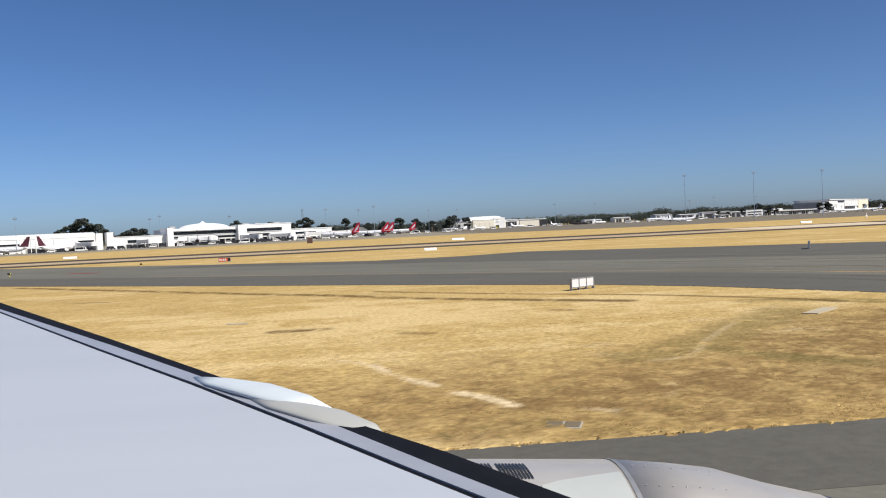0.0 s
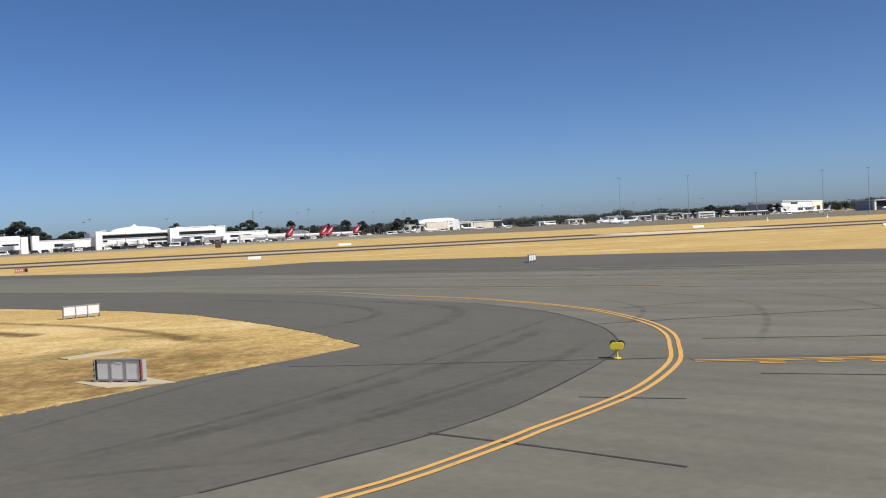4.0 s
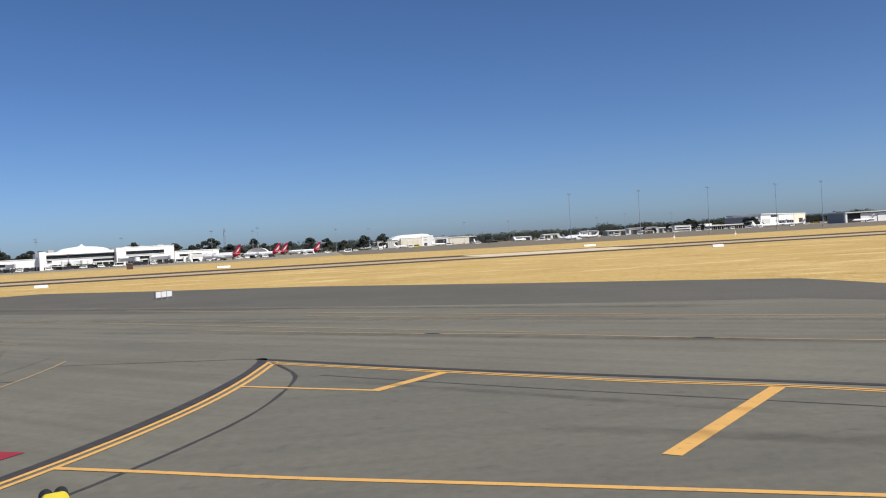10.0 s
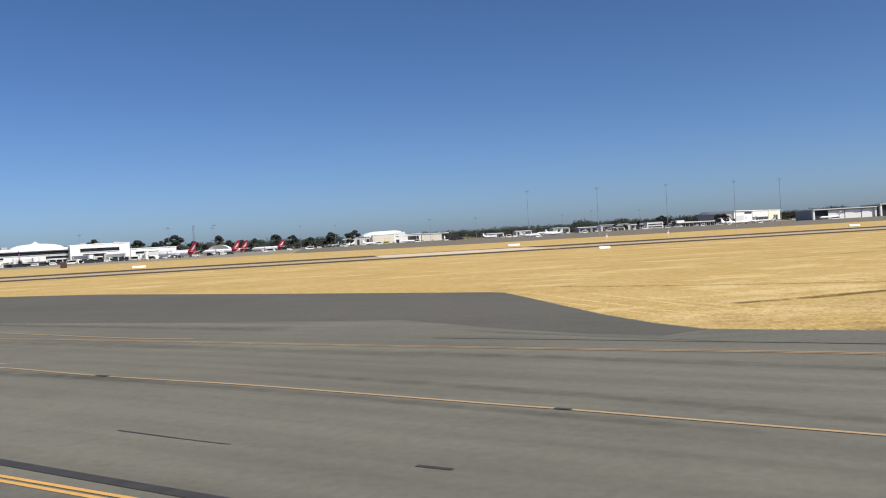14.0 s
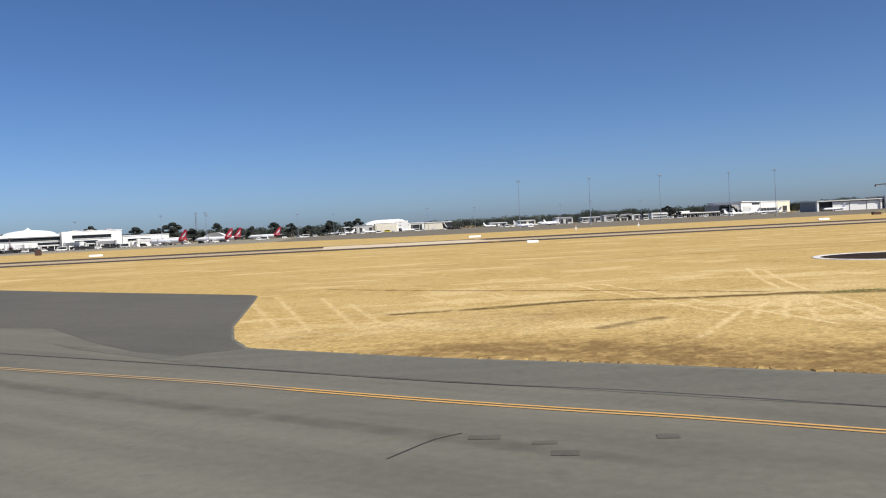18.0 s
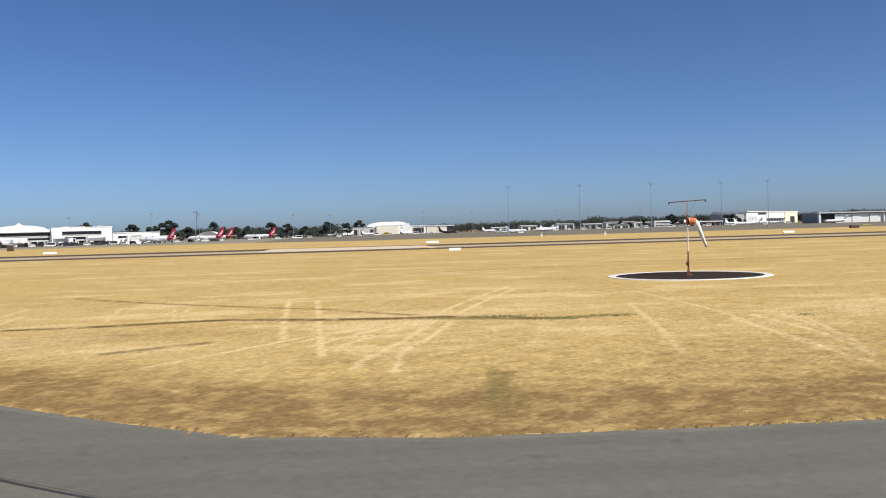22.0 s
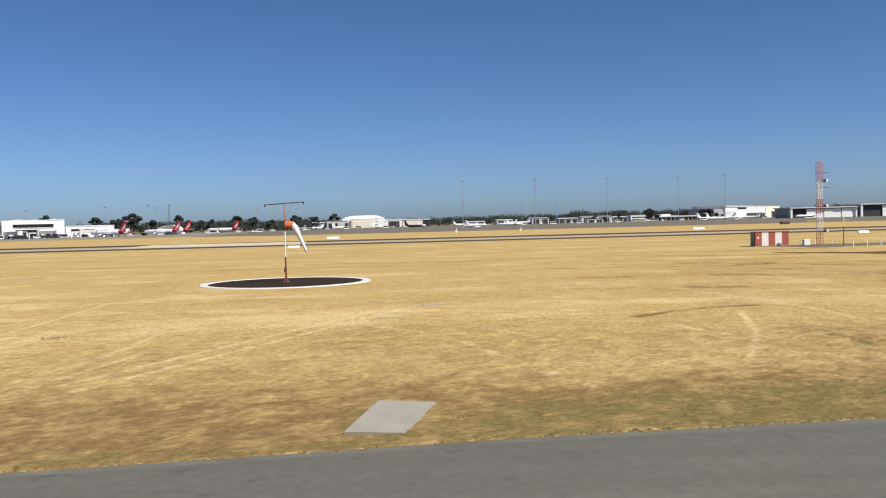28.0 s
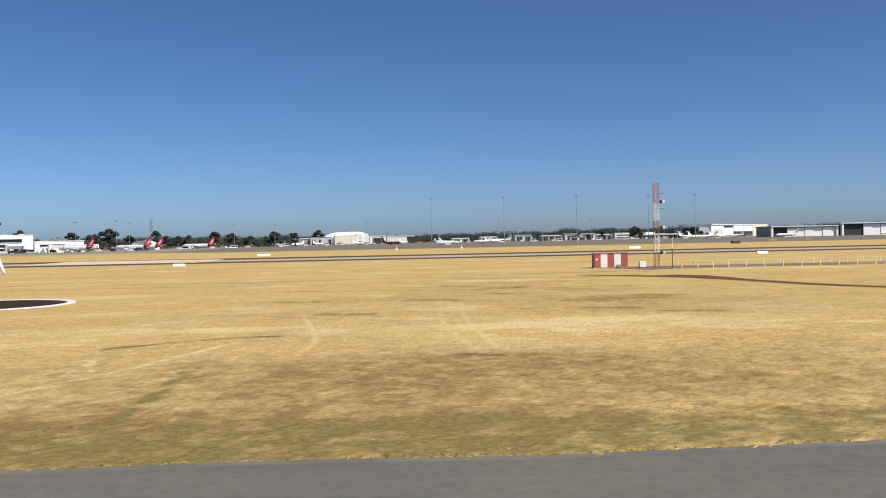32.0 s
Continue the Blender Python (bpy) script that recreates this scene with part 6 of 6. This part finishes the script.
SEAL = surface("black_leading_edge_seal", (0.006, 0.006, 0.008), (0.012, 0.012, 0.015), 3.0, 0.7, spec=0.1)
FAIR = surface("pale_pylon_paint", (0.62, 0.68, 0.70), (0.56, 0.60, 0.62), 1.5, 0.4)
FAIR_TAIL = surface("beige_fairing_paint", (0.42, 0.42, 0.39), (0.37, 0.37, 0.345), 1.5, 0.45)
NAC = surface("brushed_nacelle_metal", (0.70, 0.65, 0.58), (0.55, 0.51, 0.455), 2.5, 0.38, 0.6, stretch=(0.4, 1, 1))
NAC_WHITE = surface("white_nacelle_paint", (0.40, 0.42, 0.405), (0.36, 0.38, 0.365), 2.0, 0.45)
# Bare metal lip; the sky's dark reflection is put into this blue.
NAC_SKY = surface("sky_tinted_nacelle_lip", (0.20, 0.21, 0.26), (0.26, 0.27, 0.31), 2.0, 0.3, 0.5)
B_OUT = [(-11.5, 26.0, 4.12), (-6.60, 17.42, 3.95), (-2.87, 10.89, 3.82), (-1.26, 8.02, 3.76), (-0.24, 6.20, 3.72), (0.51, 4.92, 3.70), (1.00, 3.98, 3.68), (2.2, 1.9, 3.64)]
B_IN = [(-11.3, 25.2, 4.11), (-6.09, 16.04, 3.92), (-2.72, 10.33, 3.81), (-1.34, 7.92, 3.76), (-0.24, 5.98, 3.72), (0.46, 4.62, 3.69), (0.86, 3.85, 3.68), (2.0, 1.8, 3.64)]
T_IN = [(-11.2, 24.9, 4.10), (-5.92, 15.59, 3.91), (-2.70, 9.95, 3.80), (-1.30, 7.55, 3.75), (-0.33, 5.80, 3.72), (0.28, 4.70, 3.69), (0.72, 3.88, 3.68), (1.7, 1.8, 3.64)]
T_IN2 = [(x - 0.03, y - 0.05, z) for x, y, z in T_IN]
PANEL = [(-20.0, 24.9, 4.10), (-16, 15.59, 3.91), (-13, 9.95, 3.80), (-11, 7.55, 3.75), (-10.5, 5.80, 3.72), (-10, 4.70, 3.69), (-9.5, 3.88, 3.68), (-9, 1.8, 3.64)]
plank(B_OUT, B_IN, 0.0, 0.10, SEAL, "leading_edge_seal", wing, "black leading edge seal")
plank(B_IN, T_IN, 0.0, 0.12, SLAT, "slat", wing, "pale metal slat")
plank(T_IN, T_IN2, -0.012, 0.12, SEAL, "slat_gap", wing, "thin dark slat gap")
plank(T_IN2, PANEL, 0.0, 0.30, WING, "wing_panel", wing)
fr = tube([((-1.36, 7.86, 3.745), 0.03, 0.02, (1, -1.6, 0)), ((-1.10, 7.48, 3.76), 0.13, 0.035, (1, -1.6, 0)), ((-0.76, 7.00, 3.765), 0.17, 0.045, (1, -1.6, 0)), ((-0.42, 6.50, 3.745), 0.15, 0.045, (1, -1.6, -0.1)), ((-0.16, 6.12, 3.70), 0.08, 0.035, (1, -1.6, -0.1))], 20)
part("pylon_fairing", fr, FAIR, wing, "pale blue-grey pylon fairing", True)
tl = tube([((-0.80, 6.86, 3.735), 0.03, 0.015, (1, -1.6, 0)), ((-0.50, 6.40, 3.74), 0.12, 0.03, (1, -1.6, 0)), ((-0.18, 5.98, 3.73), 0.15, 0.035, (1, -1.6, 0)), ((0.06, 5.70, 3.69), 0.11, 0.03, (1, -1.6, -0.1)), ((0.16, 5.56, 3.66), 0.04, 0.02, (1, -1.6, -0.1))], 18)
part("fairing_tail", tl, FAIR_TAIL, wing, "beige-grey tail of the fairing", True)
leg = part("main_gear_leg", rod((-6.5, 3.2, 0.55), (-6.5, 3.0, 3.5), 0.13, 0.17, 12), STEEL, wing)
for y in (2.85, 3.55):
    part("wheel", rod((-6.5, y - 0.19, 0.575), (-6.5, y + 0.19, 0.575), 0.56, seg=24), TYRE, leg)
eng = link("engine_nacelle", tube([((-1.2, 6.35, 2.2), 0.55, None, (1, 0, 0)), ((0.2, 6.35, 2.1), 0.8, None, (1, 0, 0))], 24), SLAT, wing, "bare metal jet engine nacelle with cooling vents")
ax, ZN = 6.35, 2.0
prof = [(-0.6, 1.17), (0.6, 1.245), (1.93, 1.148), (2.4, 1.086), (2.7, 1.032), (3.1, 0.895), (3.55, 0.769), (3.9, 0.66), (4.5, 0.45)]


def skin(x, a, lift=0.004):
    """A point on the engine's skin at x, the angle a up from the cabin's side."""
    r = np.interp(x, [p[0] for p in prof], [p[1] for p in prof]) + lift
    return (x, ax - math.cos(radians(a)) * r, ZN + math.sin(radians(a)) * r)


# The inlet lip's blue is a painted sky reflection.
for n, (lo, hi), m, lab in (("rear_cowl", (0, 3), NAC, ""), ("fan_cowl", (2, 7), NAC, ""), ("inlet_lip", (6, 9), NAC_SKY, "inlet cowl with reflected sky in its dark blue colour")):
    part(n, tube([((x, ax, ZN), r, None, (1, 0, 0)) for x, r in prof[lo:hi]], 48, True), m, eng, lab, True)
pn = bmesh.new()
last = None
for k in range(15):
    a = 40 + k * 2.95
    x0 = 1.27 if a < 73.5 else 1.27 + (a - 73.5) / 7.8 * 0.60
    e = [pn.verts.new(skin(x, a)) for x in (x0, (x0 + 1.89) / 2, 1.89)]
    if last:
        pn.faces.new((last[0], last[1], e[1], e[0]))
        pn.faces.new((last[1], last[2], e[2], e[1]))
    last = e
part("access_panel", pn, NAC_WHITE, eng, "white access panel", True)
for i in range(16):
    sl = bmesh.new()
    x = 0.82 + i * 0.025 + (0.03 if i > 6 else 0)
    for k in range(4):
        q, q1 = 76.5 + k * 3.4, 76.5 + (k + 1) * 3.4
        u = x - k * 0.006
        sl.faces.new([sl.verts.new(skin(*p, 0.006)) for p in ((u, q), (u + 0.014, q), (u + 0.008, q1), (u - 0.006, q1))])
    part("vent_slot", sl, BLACK, eng, "black cooling vent slot")
for i in range(7):
    for q in (72, 88):
        c = Vector(skin(2.02 + i * 0.1, q))
        part("rivet", rod(c, c + Vector((0, -0.003, 0.004)), 0.005, seg=6), STEEL, eng)
part("band", tube([((x, ax, ZN), skin(x, 0, 0.005)[1] * -1 + ax, None, (1, 0, 0)) for x in (1.91, 1.95)], 48, False), STEEL, eng)

# ---- tussocky relief of the grass near the taxiway ----
def lattice(x, y, seed):
    """Smooth value noise, 0 to 1, one cell to a unit."""
    grid = np.random.default_rng(seed).random((128, 128))
    i, k = np.floor(x).astype(int), np.floor(y).astype(int)
    u, w = x - i, y - k
    u, w = u * u * (3 - 2 * u), w * w * (3 - 2 * w)
    g = lambda a, b: grid[(i + a) % 128, (k + b) % 128]
    return (g(0, 0) * (1 - u) + g(1, 0) * u) * (1 - w) + (g(0, 1) * (1 - u) + g(1, 1) * u) * w


def rough(x, y, size, seed):
    return 0.48 * lattice(x / size, y / size, seed) + 0.3 * lattice(x / size * 2.3, y / size * 2.3, seed + 1) + 0.22 * lattice(x / size * 5.1, y / size * 5.1, seed + 2)


# where the grass is browner or greener: centre, reach, how much
BROWNER = (((3, 26), (12, 8), 0.20), ((20, 30), (8, 6), 0.26), ((27, 36), (8, 6), 0.30), ((11, 24), (8, 4), 0.22),
           ((132.5, 32.5), (5, 3), 0.34), ((137.5, 29), (5, 3.4), 0.32), ((143, 24.5), (5, 3.2), 0.36), ((150, 21.3), (7, 3.2), 0.40), ((176, 19.8), (26, 3.8), 0.72), ((175, 28), (20, 6), 0.13),
           ((201, 21.0), (13, 2.4), 0.66), ((217, 31.5), (15, 4.8), 0.33), ((140.5, 43.9), (5, 2.4), 0.18), ((188, 37), (10, 6), 0.14), ((228, 25), (30, 3.4), 0.20), ((236, 72), (34, 32), 0.08), ((232, 66), (9, 5), 0.10))
GREENER = (((231, 66), (7, 5), 0.22), ((238, 69), (5, 4), 0.22), ((226, 87), (6, 4), 0.20), ((240, 58), (8, 4), 0.18), ((29, 37.5), (5, 3.0), 0.34), ((21, 33), (5, 3), 0.16), ((6, 21.5), (6, 1.6), 0.16), ((28, 44.5), (4, 2), 0.2),
           ((200, 21.0), (11, 2.4), 0.60), ((240, 19.4), (42, 3.0), 0.74), ((204, 19.2), (14, 2.0), 0.40), ((172, 18.2), (22, 0.6), 0.30), ((153.2, 23), (1.3, 3.5), 0.30), ((159.2, 27), (1.4, 2.4), 0.26), ((160.5, 44), (1.6, 0.9), 0.25))
PALER = (((0, 44), (13, 14), 0.14), ((16, 52), (12, 7), 0.16), ((225, 46), (25, 6), 0.10), ((151, 52), (18, 13), 0.09))


def lean(regions, x, y):
    return sum(s * np.exp(-((x - c[0]) / r[0]) ** 2 - ((y - c[1]) / r[1]) ** 2) for c, r, s in regions)


def turf(label, x0, x1, y0, y1, dx, dy0, dy1, high, seed, bite=0.10):
    """A fine sheet of grass with centimetres of relief and its worn patches, ragged along the pavement."""
    rng = np.random.default_rng(seed)
    ys = [y0]
    while ys[-1] < y1:
        ys.append(ys[-1] + dy0 + (dy1 - dy0) * (ys[-1] - y0) / (y1 - y0))
    ys, xs = np.array(ys), np.arange(x0, x1, dx)
    X, Y = np.meshgrid(xs, ys)
    X, Y = X + rng.uniform(-0.3, 0.3, X.shape) * dx, Y + rng.uniform(-0.3, 0.3, X.shape) * dy0
    Z = 0.006 + high * np.clip(1.2 - (Y - 25) / 60, 0.3, 1.0) * (0.55 * rng.uniform(0, 1, X.shape) ** 2 + 0.45 * rough(X, Y, 0.9, seed)) + 0.09 * np.clip((42 - Y) / 14, 0, 1) * np.clip(lattice(X / 0.42, Y / 0.36, seed + 3) * 0.6 + lattice(X / 0.9, Y / 0.8, seed + 4) * 0.6 - 0.45, 0, 1)
    n, w = len(ys), len(xs)
    a = (np.arange(n - 1)[:, None] * w + np.arange(w - 1)[None, :]).ravel()
    f = np.stack([a, a + 1, a + w + 1, a + w], 1)
    x, y = X.ravel(), Y.ravel()
    off = in_poly(PAVED, x + rng.normal(0, bite, len(x)), y + rng.normal(0, bite, len(x)))
    if dx > 0.5:
        off |= (x < 36) & (y < 121) | (np.abs(y - 262) < 36.6)
    z = np.where(off, -0.06, Z.ravel())      # dips under the pavement at its edge
    keep = ~off[f].all(1) & (np.hypot(x[f].mean(1) - wc.x, y[f].mean(1) - wc.y) > 7.45)
    calm = np.clip(1.15 - (y - 28) / 60, 0.35, 1.0)      # finer grain further out
    fine, mid, big = 0.5 + (rough(x, y, 0.8, seed + 10) - 0.5) * calm, rough(x, y * 0.8, 3.2, seed + 20), rough(x, y * 0.7, 14, seed + 30)
    grain = rough(x, y, 0.8, seed + 10)
    clump = 0.5 + (rough(x, y, 0.42, seed + 80) - 0.5) * calm
    swath, swath_2 = rough(x * 0.3, y * 0.9, 2.4, seed + 50), rough(x * 0.22, y * 0.9, 2.8, seed + 60)
    layer = {"bleach": np.clip((rough(x, y, 5.0, seed + 40) * 0.35 + fine * 0.25 + swath_2 * 0.4 - 0.53 + lean(PALER, x, y) - 0.4 * lean(BROWNER, x, y)) * 5.0, 0, 0.6), "earth": np.zeros(len(x)), "bare": np.zeros(len(x)),
             "brown": np.clip((0.16 * mid + 0.30 * fine + 0.26 * clump + 0.14 * big + 0.14 * swath - 0.50 + lean(BROWNER, x, y) - lean(PALER, x, y)) * 2.7, 0, 0.92),
             "olive": np.clip((0.45 * mid + 0.55 * fine - 0.72 + lean(GREENER, x, y)) * 3.6, 0, 0.85)}
    for kind in ("brown", "olive"):
        layer[kind] *= np.clip(2.2 * rough(x, y, 0.6, seed + 70) - 0.15, 0.5, 1.1)
    for kind, width, much, p in WEAR:
        reach = max(width, dx)
        for c, d in zip(p[:-1], p[1:]):
            k = np.flatnonzero((x > min(c.x, d.x) - 2 * reach) & (x < max(c.x, d.x) + 2 * reach) & (y > min(c.y, d.y) - 2 * reach) & (y < max(c.y, d.y) + 2 * reach))
            if not len(k):
                continue
            e = (d - c).length_squared
            s = np.clip(((x[k] - c.x) * (d.x - c.x) + (y[k] - c.y) * (d.y - c.y)) / e, 0, 1)
            near = np.hypot(x[k] - c.x - s * (d.x - c.x), y[k] - c.y - s * (d.y - c.y))
            worn = np.clip(much, 0, 1) * np.clip(1.7 - near / (0.5 * reach), 0, 1) * np.clip(3.2 * grain[k] + 1.2 * mid[k] - (1.25 if kind in ("earth", "olive") else 1.2) + max(0, much - 1), 0.05, 1)
            layer[kind][k] = np.maximum(layer[kind][k], worn)
    me = bpy.data.meshes.new("turf")
    me.from_pydata(np.stack([x, y, z], 1), [], f[keep])
    me.materials.append(GRASS)
    for kind, v in layer.items():
        me.attributes.new(kind, "FLOAT", "POINT").data.foreach_set("value", v.astype(np.float32))
    return tagged(new("turf", me), label, "grass", kind="stuff")


turf("short dry tussocky grass on the island", -45, 36, 19.0, 122, 0.17, 0.15, 0.8, 0.034, 51)
turf("short dry tussocky grass beside the taxiway", 120.5, 280, 16.8, 112, 0.18, 0.15, 0.8, 0.034, 52)
turf("dry mown grass stretching to the runway", -70, 350, 112, 225.5, 0.8, 0.8, 1.3, 0.02, 53, 0.3)
turf("dry mown grass beyond the runway", -250, 420, 298.5, 470, 1.6, 1.8, 2.6, 0.02, 54, 0.3)


# ---- tufts standing up out of the near grass ----
def tufts(label, material, spots, low, high, seed):
    """Small leaning mounds of three sides, one mesh for all of them."""
    rng = np.random.default_rng(seed)
    k = len(spots)
    h = rng.uniform(low, high, k)
    r = h * rng.uniform(1.2, 2.6, k)
    a = rng.uniform(0, math.tau, k)
    foot = [np.column_stack([spots[:, 0] + 1.5 * r * np.cos(a + q), spots[:, 1] + r * np.sin(a + q), np.full(k, 0.004)]) for q in (0, math.tau / 3, 2 * math.tau / 3)]
    tip = np.column_stack([spots[:, 0] + rng.normal(0, 0.5, k) * r, spots[:, 1] + rng.normal(0, 0.4, k) * r, 0.012 + h])
    v = np.stack(foot + [tip], 1).reshape(-1, 3)
    b = np.arange(k)[:, None] * 4
    me = bpy.data.meshes.new("grass_tufts")
    me.from_pydata(v, [], np.concatenate([b + np.array([q]) for q in ((0, 1, 3), (1, 2, 3), (2, 0, 3))]))
    me.materials.append(material)
    x, y = spots[:, 0], spots[:, 1]
    for kind, v in (("brown", rng.uniform(0, 0.6, k) + 2.6 * lean(BROWNER, x, y)), ("olive", rng.uniform(0, 2.4, k) * lean(GREENER, x, y))):
        me.attributes.new(kind, "FLOAT", "POINT").data.foreach_set("value", np.repeat(np.clip(v, 0, 0.85), 4).astype(np.float32))
    return tagged(new("grass_tufts", me), label, "grass", kind="stuff")


def sow(n, x0, x1, y0, y1, seed, regions=None, keep=0.5):
    """Clumpy random spots off the pavement, denser near y0, in the greener places if asked."""
    rng = np.random.default_rng(seed)
    x, y = rng.uniform(x0, x1, n), y0 + (y1 - y0) * rng.uniform(0, 1, n) ** 1.7
    clump = 0.5 * rough(x, y, 0.7, seed) + 0.5 * rough(x, y, 2.6, seed + 5)
    if regions:
        clump = clump + lean(regions, x, y) - 0.2
    ok = (clump > keep) & ~in_poly(PAVED, x, y) & (np.hypot(x - wc.x, y - wc.y) > 7.7)
    for a, b, c, d in ((24.8, 29.0, 30.5, 33.5), (185.8, 188.6, 19.0, 23.2), (5.4, 6.7, 20.5, 21.5), (22.2, 25.3, 39.7, 42.5)):
        ok &= ~((x > a) & (x < b) & (y > c) & (y < d))
    return np.column_stack([x, y])[ok]


WEED = surface("dull_green_tuft", (0.15, 0.135, 0.055), (0.21, 0.18, 0.072), 0.8, 0.95, islands=0.2, spec=0.1)
tufts("short straw tufts on the grass island", GRASS, sow(90000, -6, 36, 19.3, 44, 61), 0.008, 0.026, 71)
tufts("short straw tufts beside the taxiway", GRASS, sow(200000, 120, 262, 17.0, 44, 62), 0.008, 0.026, 72)
tufts("dull green tufts along the taxiway edge", GRASS, sow(120000, 120, 262, 17.0, 32, 63, GREENER, 0.5), 0.010, 0.03, 73)
tufts("dull green weeds on the grass island", GRASS, sow(40000, -2, 36, 19.3, 42, 64, GREENER, 0.5), 0.010, 0.03, 74)
tufts("taller weed clumps in the field", WEED, np.concatenate([np.random.default_rng(80 + i).normal((x, y), (sx, 0.35), (n, 2)) for i, (x, y, sx, n) in enumerate(((157.0, 46.4, 0.9, 420), (160.4, 44.3, 0.6, 360), (163.0, 44.9, 0.8, 160), (172.5, 41.5, 0.3, 60)))]), 0.015, 0.055, 75)
